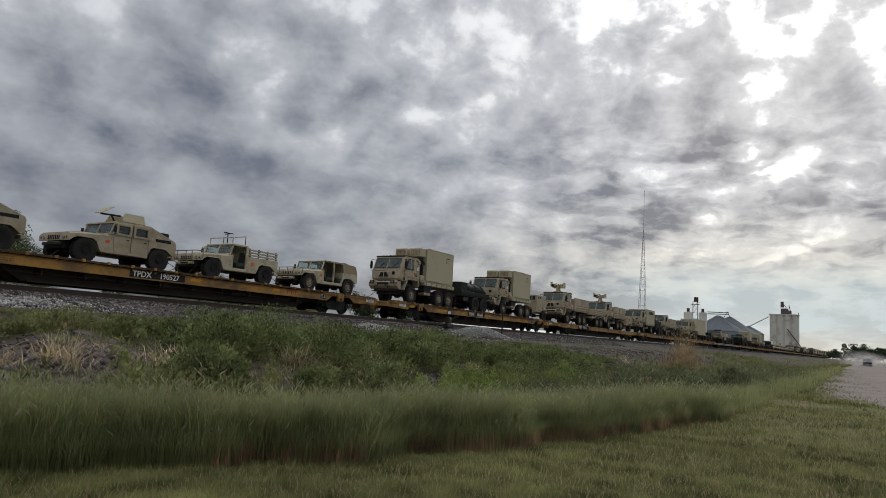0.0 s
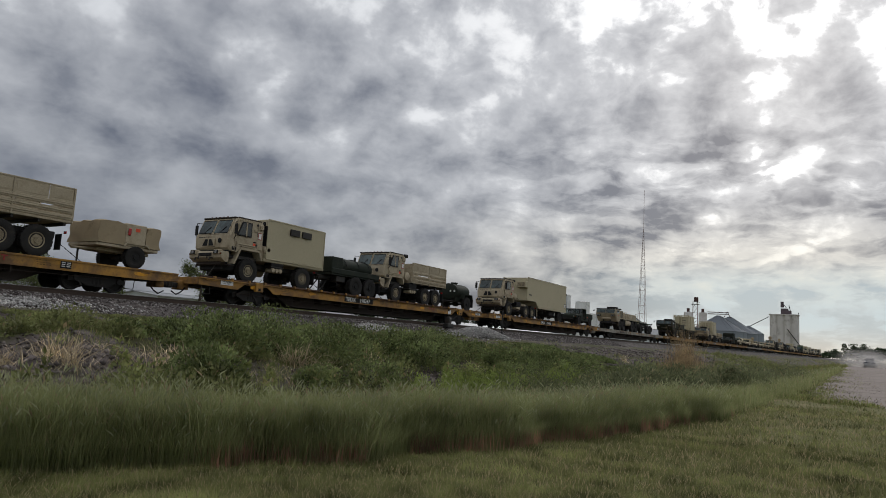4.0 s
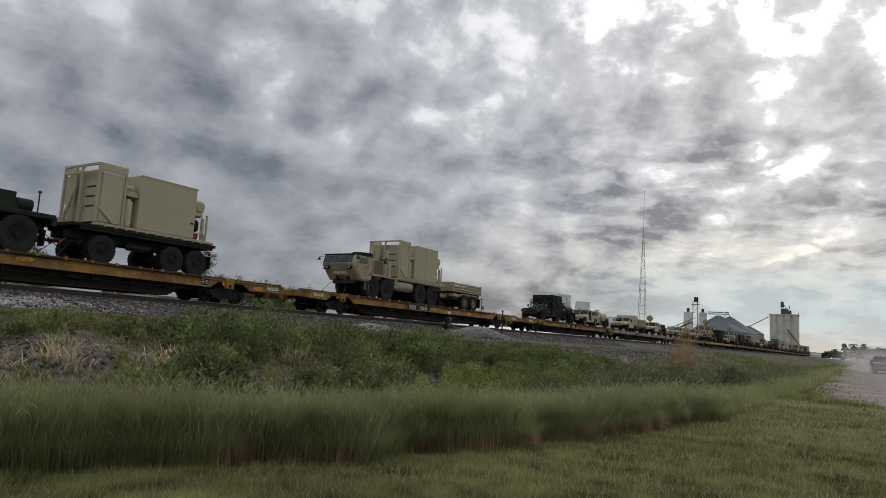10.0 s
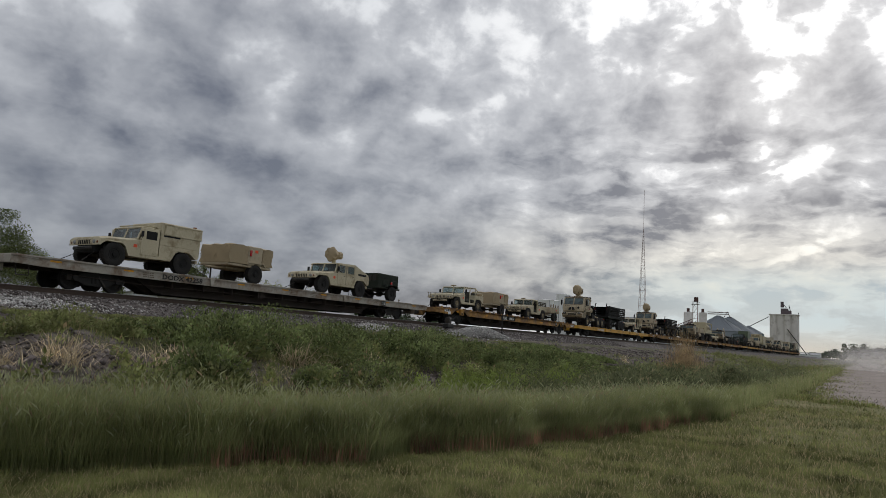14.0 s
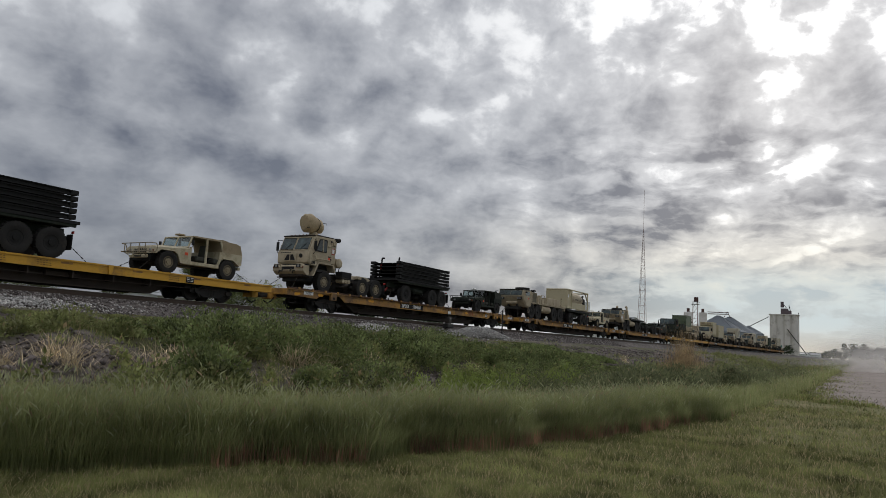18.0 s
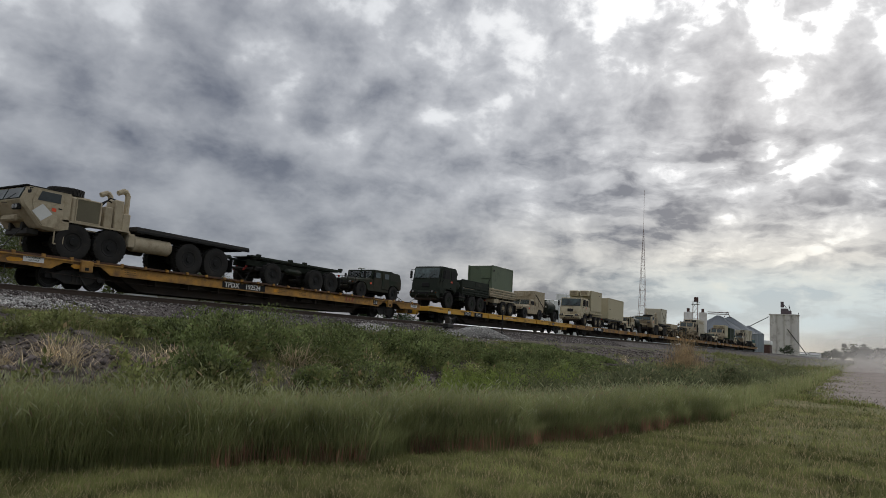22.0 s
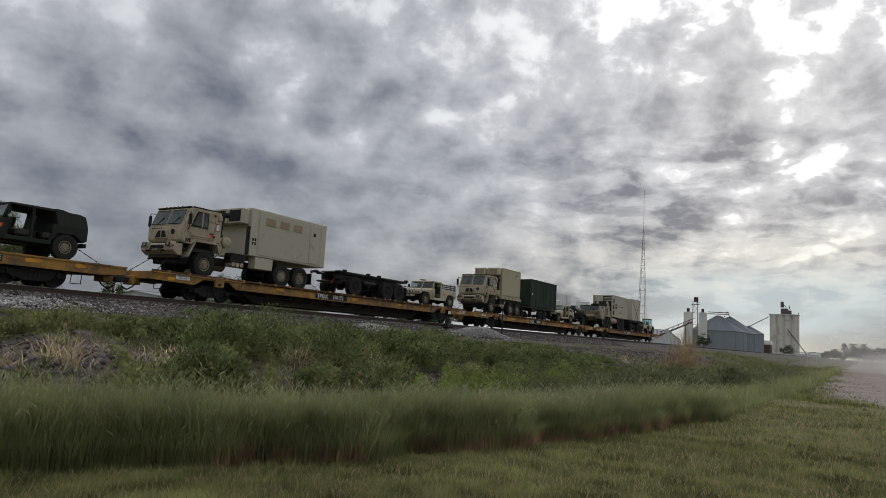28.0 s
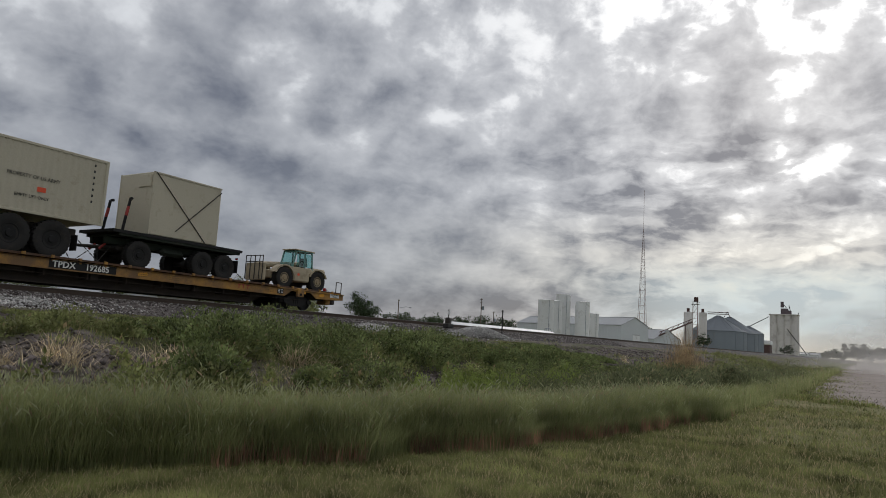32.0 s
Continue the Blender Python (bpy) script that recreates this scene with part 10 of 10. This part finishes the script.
grain_bin(-76.5, 445, 16.0, 14.5, 24.0, "large galvanised steel grain bin with a conical roof")
grain_bin(-76.5, 485, 17.0, 14.7, 25.4, "galvanised steel grain bin behind the first")
grain_bin(-73, 545, 10.0, 16.7, 22.5, "smaller galvanised steel grain bin at the end of the row")
t = thing("grain_conveyor", "steel conveyor bridge over the grain bins", "conveyor", m=pose(-72, 450, 0.4))
frame_pipes("conveyor_bridge", t, RUSTRED, [[(0.4, -64, 21.4), (0, 3, 25.0)], [(0.4, -64, 22.4), (0, 3, 26.0)]], 0.25)
for k, yy in enumerate((-2,)):
    frame_pipes("bridge_trestle", t, RUSTRED, [[(-2, yy, 22.4), (0, yy, 26.3)], [(2, yy, 22.4), (0, yy, 26.3)]], 0.2)
t = thing("hopper_tank", "pale steel hopper tank on legs with a red cap", "hopper", "hopper tanks", m=pose(-76.4, 361, 0.6))
bm = bmesh.new()
lathe(bm, [(3.0, 0.4), (4.5, 2.1), (20.2, 2.1), (20.5, 1.9), (20.6, 0.05)], 28, "z")
part("hopper_shell", bm, CONCRETE, t)
bm = bmesh.new()
cyl(bm, (0, 0, 20.5), (0, 0, 22.4), 0.7, 10)
part("hopper_cap", bm, RUSTRED, t, "rusty red cap")
for a in (0.8, 2.4, 3.9, 5.5):
    pipe("hopper_leg", t, GALV, [(math.cos(a) * 1.6, math.sin(a) * 1.6, -1.5), (math.cos(a) * 1.6, math.sin(a) * 1.6, 6)], 0.14, 6)
u = copy_thing(t, pose(-74.2, 386, 1.9) @ Matrix.Scale(1.0, 4))
u["label"] = "second pale steel hopper tank with a red cap"
t = thing("bucket_elevator", "rusty steel bucket elevator tower with a ladder", "grain elevator", m=pose(-75.4, 373, 0.5))
for s in (-0.5, 0.5):
    slab("elevator_leg", t, MASTPAINT, s * 2.4 - 0.16, s * 2.4 + 0.16, -0.2, 0.2, 0, 27, c=0.02)
slab("elevator_head", t, RUSTRED, -0.6, 1.4, -0.7, 0.7, 26.6, 29.0, c=0.2)
for k in range(9):
    frame_pipes("tower_bracing", t, MASTPAINT, [[(-1.1, 0.8, k * 3), (1.1, 0.8, k * 3 + 3)], [(1.1, 0.8, k * 3), (1.1, 0.8, k * 3 + 3)], [(-1.1, 0.8, k * 3 + 3), (1.1, 0.8, k * 3 + 3)]], 0.09)
slab("head_platform", t, GALV, -1.9, 1.9, -1.5, 1.5, 25.2, 25.35, c=0.02)
frame_pipes("platform_rail", t, GALV, [[(-1.9, -1.5, 26.3), (1.9, -1.5, 26.3), (1.9, 1.5, 26.3)]], 0.05)
t = thing("inclined_conveyor", "rusty inclined conveyor leading to the hoppers", "conveyor", m=pose(-74, 345, 0.5))
frame_pipes("conveyor_tube", t, RUSTRED, [[(-6, -26, 7.4), (0, 14, 15.5)]], 0.38)
frame_pipes("conveyor_truss", t, RUSTRED, [[(-6, -26, 8.8), (0, 14, 17.0)]] + [[(-6 + 6 * k / 6, -26 + 40 * k / 6, 7.4 + 8.1 * k / 6), (-6 + 6 * (k + 0.5) / 6, -26 + 40 * (k + 0.5) / 6, 8.8 + 8.2 * (k + 0.5) / 6)] for k in range(6)], 0.16)
frame_pipes("conveyor_trestle", t, RUSTRED, [[(-4, -12, 0), (-4, -12, 10)], [(-1.5, 6, 0), (-1.5, 6, 13.5)]], 0.16)
t = thing("low_store", "low brick-red store building with a white roof", "building", m=pose(-69, 590, 0.4))
slab("store_wall", t, RUSTRED, -4, 5, 0, 14, 0, 9.5, c=0.05)
slab("store_roof", t, WHITE, -4.6, 5.6, -0.6, 14.6, 9.5, 13.0, c=0.6)

# concrete elevator
t = thing("grain_elevator", "tall pale concrete grain elevator with a rooftop machine house", "grain elevator", m=pose(-64, 700, 0.3))
for k in range(4):
    for j in range(2):
        bm = bmesh.new()
        lathe(bm, [(0, 3.1), (38.8, 3.1)], 28, "z", (-8.8 + k * 5.87, j * 6.2, 0))
        part("silo_shaft", bm, CONCRETE, t)
slab("silo_core", t, CONCRETE, -8.8, 8.8, -1.4, 7.6, 0, 38.8, c=0.02)
slab("roof_slab", t, CONCRETE, -12.2, 12.2, -3.4, 9.6, 38.8, 39.7, c=0.05)
slab("head_house", t, HEADMETAL, -2.6, 3.2, -1, 4, 39.7, 45.0, c=0.1)
slab("head_annex", t, HEADMETAL, 3.2, 6.0, -1, 3, 39.7, 43.0, c=0.1)
slab("head_tower", t, HEADMETAL, -2.8, -0.2, 0, 2, 46, 51.2, c=0.1)
frame_pipes("roof_pipes", t, STEEL, [[(0, 0, 48.5), (5.8, 0, 40)], [(4.2, 0, 39.7), (4.2, 0, 48.6)], [(4.2, 0, 48), (6, 0, 40)], [(12, -3, 39.7), (12, -3, 41.4)]], 0.25)
frame_pipes("grain_spout", t, STEEL, [[(3, -3.6, 26), (17, -6, 6.5), (18.5, -6, 4)]], 0.4)
frame_pipes("grain_spout", t, STEEL, [[(-12.2, -3, 37), (-28, -20, 26)]], 0.3)
shed(-50, 760, 80, 26, 10, 5.2, 6.8, "low white shed beyond the elevator", door=False)
shed(-46, 900, 85, 40, 12, 5.5, 8.0, "low white shed beyond the elevator", door=False)

# ---- pickup on the gravel road and its dust ----
def pickup():
    t = thing("pickup_truck", "dark dusty pickup truck driving on the gravel road", "pickup truck")
    axles(t, (0, 3.6), 0.82, 0.39, 0.26, GALV)
    bm = bmesh.new()
    prism(bm, [(-0.92, 0.45), (-0.95, 0.95), (-0.8, 1.1), (0.75, 1.16), (2.35, 1.16), (2.35, 1.2), (4.75, 1.2), (4.8, 0.55), (4.2, 0.5)] + arch(3.6, 0.4, 0.5, 10, 170, 8) + [(3.0, 0.42), (0.6, 0.42)] + arch(0, 0.4, 0.5, 10, 170, 8) + [(-0.6, 0.45)], -0.98, 0.98)
    part("body", bm, CARPAINT, t)
    bm = bmesh.new()
    rings = [[(x * sx, y, z) for x, y in ((-1, a), (1, a), (1, b), (-1, b))] for sx, a, b, z in ((0.95, 0.75, 2.9, 1.16), (0.78, 1.45, 2.6, 1.82))]
    loft(bm, rings)
    part("cab", bm, CARPAINT, t)
    bm = bmesh.new()
    quadplate(bm, [(-0.86, 0.85, 1.22), (0.86, 0.85, 1.22), (0.72, 1.4, 1.76), (-0.72, 1.4, 1.76)], 0.012, (0, -0.7, 0.7))
    part("windscreen", bm, BLACK, t, "dark windscreen")
    for s in (-1, 1):
        bm = bmesh.new()
        quadplate(bm, [(s * 0.935, 1.15, 1.22), (s * 0.935, 2.7, 1.22), (s * 0.81, 2.5, 1.74), (s * 0.81, 1.55, 1.74)], 0.01, (s, 0, 0.25))
        part("side_window", bm, BLACK, t, "dark side window")
        slab("headlight", t, LAMPGLASS, s * 0.78 - 0.14, s * 0.78 + 0.14, -0.98, -0.9, 0.86, 1.02, c=0.03)
        slab("wing_mirror", t, BLACK, s * 1.1 - 0.12, s * 1.1 + 0.12, 1.0, 1.12, 1.2, 1.4, c=0.03)
        slab("door_handle", t, GALV, s * 0.985 - 0.01, s * 0.985 + 0.01, 1.9, 2.1, 1.0, 1.04, c=0)
    slab("grille", t, BLACK, -0.6, 0.6, -0.99, -0.93, 0.82, 1.02, c=0.02)
    slab("bumper", t, GALV, -0.98, 0.98, -1.08, -0.92, 0.45, 0.68, c=0.05)
    slab("number_plate", t, PLACARD, -0.15, 0.15, -1.095, -1.08, 0.52, 0.64, c=0)
    slab("bed_floor", t, STEEL, -0.8, 0.8, 2.95, 4.7, 1.201, 1.205, c=0)
    slab("tailgate", t, CARPAINT, -0.95, 0.95, 4.74, 4.82, 0.6, 1.22, c=0.02)
    return t


def dust_material():
    """Drifting dust: densest in the puff's middle, torn by noise, clear at its rim."""
    m = bpy.data.materials.new("road_dust")
    m.use_nodes = True
    n, l = m.node_tree.nodes, m.node_tree.links.new
    n.remove(n["Principled BSDF"])
    tc = n.new("ShaderNodeTexCoord")
    fl = n.new("ShaderNodeVectorMath")
    fl.operation = "MULTIPLY"
    l(tc.outputs["Object"], fl.inputs[0])
    fl.inputs[1].default_value = (1, 0, 1)
    ln = n.new("ShaderNodeVectorMath")
    ln.operation = "LENGTH"
    l(fl.outputs[0], ln.inputs[0])
    fall = n.new("ShaderNodeMapRange")
    fall.interpolation_type = "SMOOTHERSTEP"
    l(ln.outputs["Value"], fall.inputs["Value"])
    for k, v in (("From Min", 0.1), ("From Max", 0.97), ("To Min", 0.78), ("To Max", 0.0)):
        fall.inputs[k].default_value = v
    no = n.new("ShaderNodeTexNoise")
    no.inputs["Scale"].default_value, no.inputs["Detail"].default_value = 2.2, 5
    l(tc.outputs["Object"], no.inputs["Vector"])
    mr = n.new("ShaderNodeMapRange")
    l(no.outputs[0], mr.inputs["Value"])
    for k, v in (("From Min", 0.25), ("From Max", 0.7), ("To Min", 0.35), ("To Max", 1.0)):
        mr.inputs[k].default_value = v
    mu = n.new("ShaderNodeMath")
    mu.operation = "MULTIPLY"
    l(fall.outputs[0], mu.inputs[0])
    l(mr.outputs[0], mu.inputs[1])
    df = n.new("ShaderNodeBsdfTranslucent")
    df.inputs["Color"].default_value = (0.80, 0.77, 0.74, 1)
    d2 = n.new("ShaderNodeBsdfDiffuse")
    d2.inputs["Color"].default_value = (0.80, 0.77, 0.74, 1)
    mm = n.new("ShaderNodeMixShader")
    l(df.outputs[0], mm.inputs[1])
    l(d2.outputs[0], mm.inputs[2])
    tr = n.new("ShaderNodeBsdfTransparent")
    mx = n.new("ShaderNodeMixShader")
    l(mu.outputs[0], mx.inputs[0])
    l(tr.outputs[0], mx.inputs[1])
    l(mm.outputs[0], mx.inputs[2])
    l(mx.outputs[0], n["Material Output"].inputs["Surface"])
    return m


DUSTMAT = dust_material()


def dust_puff(rx, ry, rz):
    """One billow of dust: the bulging near half of a soft mound."""
    bm = bmesh.new()
    rows = []
    for i in range(9):
        e = radians(90 * i / 8)
        rows.append([(math.cos(2 * math.pi * k / 24) * math.sin(e), -math.cos(e) * 0.9, math.sin(2 * math.pi * k / 24) * math.sin(e)) for k in range(24)])
    rows[0] = [(x * 0.02 + 0.01 * math.cos(k), y, z) for k, (x, y, z) in enumerate([(0, -0.9, 0)] * 24)]
    loft(bm, rows, caps=False)
    me = finish(bm, "dust_puff", DUSTMAT, smooth=180)
    ob = new("dust_puff", me)
    ob.scale = (rx, ry, rz)
    return tagged(ob, "pale billow of dust over the gravel road", "dust", "dust billows")


truck = pickup()
PUFFS = [dust_puff(11, 26, 4.2), dust_puff(9, 20, 3.2), dust_puff(7.5, 14, 2.6), dust_puff(6, 10, 2.1), dust_puff(27, 24, 13), dust_puff(16, 16, 7)]

# ---- the train ----
CARS = [
    ("TPDX 190510", "old"), ("TPDX 190527", "old"), ("TPDX 190647", "old"), ("TPDX 942145", "smooth"), ("TPDX 190247", "old"),
    ("TPDX 190490", "old"), ("DODX 42251", "grey"), ("TPDX 190549", "old"), ("TPDX 190255", "old"), ("TPDX 190075", "old"),
    ("DODX 42258", "grey"), ("TPDX 190037", "old"), ("DODX 42244", "new"), ("TPDX 190468", "old"), ("TPDX 190742", "old"),
    ("TPDX 192524", "old"), ("DODX 42441", "new"), ("TPDX 992258", "smooth"), ("TPDX 942573", "smooth"), ("TPDX 190171", "old"),
    ("TPDX 190098", "old"), ("TPDX 192685", "old")]
ROLLING = []       # (thing, x, y at 0 s, z)
for n, (mark, style) in enumerate(CARS):
    ROLLING.append((flatcar(n, mark, style), TRACK_X, CAR0 + PITCH * (n - 1), RAIL_Z))
bm = bmesh.new()
bars(bm, [(1.25, 26.6, 1.08), (1.25, 26.6, 1.75), (1.25, 27.05, 1.75), (1.25, 27.05, 1.08)], 0.025, 6)
part("end_handrail", bm, STEEL, ROLLING[-1][0])
slab("end_marker", ROLLING[-1][0], REDLENS, -0.1, 0.1, 27.0, 27.15, 1.1, 1.45, c=0.03, label="red end-of-train marker")

BUILT = {}


def load(y, make, *args, **kw):
    """Puts a vehicle on the train; the second of a kind is a copy of the first."""
    key = (make, str(args), str(sorted((k, str(v)) for k, v in kw.items())))
    if key in BUILT:
        ob = copy_thing(BUILT[key], Matrix.Identity(4))
    else:
        ob = BUILT[key] = make(*args, **kw)
    ROLLING.append((ob, TRACK_X, y, DECK_Z))
    return ob


TRUCK_T = "tan light army truck with open cab and slatted bed"
SOFT_T = "tan light army truck with canvas top and no doors"
SOFT_G = "dark green light army truck with canvas top and no doors"
BOX_T = "tan six-wheel army truck carrying a shelter box with cooling units"
CARGO_T = "tan six-wheel army cargo truck with a weapon mount on its roof"
RACK_E = "empty dark green three-axle rack trailer"
WATER_G = "dark green two-wheel army water trailer"
BED_T = "tan two-axle cargo trailer with ribbed sides"
load(9.01, utility, "slant", TAN, label="tan light army truck with a hard slanted back")
load(15.44, utility, "armored", TAN, label="tan armoured light army truck with a roof turret")
load(21.67, utility, "truck", SAND, True, rim=BLACK, extra="mount", label="sand light army truck with roof rails and slatted bed")
load(28.27, utility, "soft", SAND, True, label=SOFT_T)
load(38.09, tactical, "armoured", "shelter", TAN, label=BOX_T)
load(46.96, box_trailer, "tank", GREEN, label="dark green two-axle fuel tank trailer")
load(51.85, tactical, "armoured", "shelter", TAN, label=BOX_T)
load(60.71, small_trailer, "genset", TAN, label="tan two-wheel generator trailer")
load(66.52, tactical, "armoured", "cargo", TAN, "bare", label=CARGO_T)
load(75.52, box_trailer, "bed", TAN, label=BED_T)
load(79.71, tactical, "armoured", "cargo", TAN, "bare", label=CARGO_T)
load(88.67, small_trailer, "covered", TAN, label="tan two-wheel generator trailer under creased canvas")
load(94.73, tactical, "armoured", "short_shelter", TAN, label="tan four-wheel army truck carrying a shelter with open vents", long_axles=(3.85,))
load(103.17, box_trailer, "tank", GREEN, label="dark green two-axle fuel tank trailer")
load(107.3, tactical, "armoured", "cargo", TAN, label="tan six-wheel army cargo truck with slatted bed")
load(116.95, small_trailer, "water", GREEN, label=WATER_G)
load(123.91, tactical, "armoured", "tractor", TAN, label="tan six-wheel army tractor truck coupled to a van trailer")
load(127.4, van_semi, label="long plain tan van semi-trailer")
load(141.19, utility, "truck", GREEN, extra="bare", label="dark green light army truck with bare open bed")
load(155.05, heavy, "cargo", TAN, label="tan eight-wheel army cargo truck with stowed crane")
load(164.56, rack_trailer, "", label=RACK_E)
load(183.5, heavy, "cargo", CAMO, label="dark camouflaged eight-wheel army cargo truck with stowed crane")
load(193.61, rack_trailer, "shelter", label="three-axle trailer carrying tan water plant shelters")
load(211.32, heavy, "shelter", TAN, label="tan eight-wheel army truck carrying water plant shelters", box_paint=SHELTER)
load(222.85, box_trailer, "bed", TAN, label=BED_T)
load(238.33, utility, "shelter", GREEN, label="dark green light army truck carrying a tall shelter")
load(245.65, small_trailer, "water", CAMO, label="camouflaged two-wheel army water trailer")
load(249.57, utility, "truck", SAND, True, True, SAND, label=TRUCK_T)
load(256.62, small_trailer, "water", SAND, label="sand-coloured two-wheel army water trailer")
load(265.23, utility, "box", SAND, rim=BLACK, label="sand light army truck with a boxy maintenance body")
load(272.87, small_trailer, "covered", TAN, label="tan two-wheel generator trailer under creased canvas")
load(277.96, utility, "slant", SAND, rim=BLACK, extra="dish", label="sand hard-top army truck with a covered round device on its roof")
load(284.6, small_trailer, "genset", GREEN, label="dark green two-wheel generator trailer")
load(292.9, utility, "open", SAND, True, True, label="sand light army truck with bare roll bars")
load(300.43, small_trailer, "covered", TAN, label="tan two-wheel generator trailer under creased canvas")
load(305.7, utility, "truck", SAND, True, True, SAND, label=TRUCK_T)
load(312.05, small_trailer, "cargo", TAN, label="tan two-wheel cargo trailer with pointed wooden stakes")
load(320.96, tactical, "armoured", "tractor", TAN, "covered", label="tan six-wheel army tractor truck with a canvas-covered roof mount")
load(329.09, rack_trailer, "stack", label="three-axle trailer stacked with black steel panels")
load(338.8, utility, "soft", SAND, True, True, SAND, label=SOFT_T)
load(348.88, tactical, "armoured", "tractor", TAN, "covered", label="tan six-wheel army tractor truck with a canvas-covered roof mount")
load(357.04, rack_trailer, "stack", label="three-axle trailer stacked with black steel panels")
load(367.16, utility, "soft", GREEN, True, True, label=SOFT_G)
load(377.12, heavy, "cargo", TAN, label="tan eight-wheel army cargo truck with stowed crane")
load(386.96, rack_trailer, "tank", label="three-axle trailer carrying a framed tan fuel tank")
load(395.66, utility, "truck", SAND, True, True, SAND, label=TRUCK_T)
load(405.43, heavy, "flat", TAN, label="tan eight-wheel army truck with an empty flat rack")
load(415.98, rack_trailer, "", label=RACK_E)
load(423.43, utility, "soft", CAMO, True, True, extra="doors", label="camouflaged light army truck with canvas top and doors")
load(433.51, tactical, "plain", "cargo", GREEN, label="dark green six-wheel army cargo truck with a square cab")
load(442.42, box_trailer, "bed_container", TAN, label="tan cargo trailer carrying an olive green shelter")
load(446.98, utility, "shelter", TAN, True, label="tan light army truck carrying a tall shelter")
load(453.98, small_trailer, "water", GREEN, label=WATER_G)
load(462.18, tactical, "plain", "shelter", SAND, label="sand six-wheel army truck with a square cab and shelter box", box_paint=SHELTER)
load(472.1, box_trailer, "container", TAN, label="two-axle trailer carrying a long tan shipping shelter")
load(477.1, utility, "soft", SAND, True, True, SAND, label=SOFT_T)
load(483.9, small_trailer, "water", GREEN, label=WATER_G)
load(490.91, heavy, "flat_box", TAN, label="tan eight-wheel army truck carrying a strapped shelter box", box_paint=CONT)
load(502.15, box_trailer, "bed", TAN, label=BED_T)
load(508.44, utility, "soft", GREEN, False, True, TAN, label=SOFT_G)
load(518.15, tactical, "armoured", "van", TAN, long_axles=(4.93, 6.3), label="tan six-wheel army truck with a tall windowed van body", box_paint=CONT)
load(529.24, rack_trailer, "", label=RACK_E)
load(537.12, utility, "truck", SAND, True, True, SAND, label=TRUCK_T)
load(546.79, tactical, "armoured", "shelter", TAN, label=BOX_T)
load(556.7, box_trailer, "dark_container", GREEN, label="trailer carrying a dark green ribbed shipping container")
load(561.52, utility, "open", SAND, True, False, SAND, label="sand light army truck with bare roll bars")
load(568.57, small_trailer, "water", GREEN, label=WATER_G)
load(575.29, heavy, "container", TAN, label="tan eight-wheel army truck carrying a sand freight container", box_paint=CONT)
load(585.82, rack_trailer, "box", label="three-axle rack trailer carrying a strapped tan box")
load(594.52, telehandler, label="tan and teal rough-terrain forklift lashed to the deck")


def motions():
    """All that moves: the train with its loads, the wheels, the pickup, the dust and the cloud cover."""
    for ob, x, y, z in ROLLING:
        walk(ob, [(t, pose(x, y - SPEED * t, z)) for t in (0, 8, 16, 24, 32)])
    first = WHEELSETS[0]
    walk(first, [(k / 30, pose(0, 0, 0, math.degrees(SPEED * k / 30 / 0.46) % 360)) for k in range(961)])
    for ob in WHEELSETS[1:]:
        ob.rotation_mode = "QUATERNION"
        ob.animation_data_create()
        ob.animation_data.action = first.animation_data.action
        ob.animation_data.action_slot = first.animation_data.action.slots[0]
    walk(cloud_cover, [(0, pose(0, 0, 0, 0, 0, 1.0)), (32, pose(0, 0, 0, 0, 0, -1.0))])
    # the pickup comes up the road and goes by
    road = [(0, 0.0, 212), (3, 0.25, 176), (6, 0.55, 139), (9, 1.1, 101), (11, 2.2, 76), (13, 4.6, 51), (15, 9.5, 28), (18, 18, -5), (21, 30, -38), (32, 60, -150)]
    rows = []
    for (t0, x0, y0), (t1, x1, y1) in zip(road, road[1:] + [(35, 68, -180)]):
        rows.append((t0, pose(x0, y0, 0.06, 0, 0, math.degrees(math.atan2(y0 - y1, x0 - x1)) - 90 + 0)))
    walk(truck, rows)
    # dust hangs where the pickup has raised it and drifts off
    walk(PUFFS[0], [(0, pose(-2, 330, 2.2)), (8, pose(-1, 320, 2.6)), (32, pose(5, 300, 1.0))])
    walk(PUFFS[1], [(0, pose(0, 235, 1.2)), (6, pose(0.5, 175, 1.7)), (12, pose(1.5, 165, 2.0)), (32, pose(6, 160, 0.6))])
    walk(PUFFS[2], [(0, pose(0, 224, 0.6)), (6, pose(0.6, 151, 0.9)), (9, pose(1.5, 118, 1.2)), (14, pose(3, 108, 1.3)), (32, pose(8, 104, 0.3))])
    walk(PUFFS[3], [(0, pose(0, 222, 0.5)), (6, pose(0.6, 147, 0.5)), (9, pose(1.3, 109, 0.6)), (12, pose(3.4, 76, 0.9)), (18, pose(5, 72, 0.8)), (32, pose(9, 70, 0.0))])

    # the cloud of dust thickens over the road after the pickup has gone
    walk(PUFFS[4], [(0, pose(8, 430, -15)), (8, pose(7, 340, -13)), (13, pose(6, 250, -5)), (18, pose(7, 190, -1)), (25, pose(8, 150, 0.5)), (32, pose(9, 130, 1.5))])
    walk(PUFFS[5], [(0, pose(4, 300, -9)), (9, pose(4, 200, -8)), (13, pose(5, 130, -1)), (18, pose(6, 105, 0)), (32, pose(8, 92, 1))])


motions()
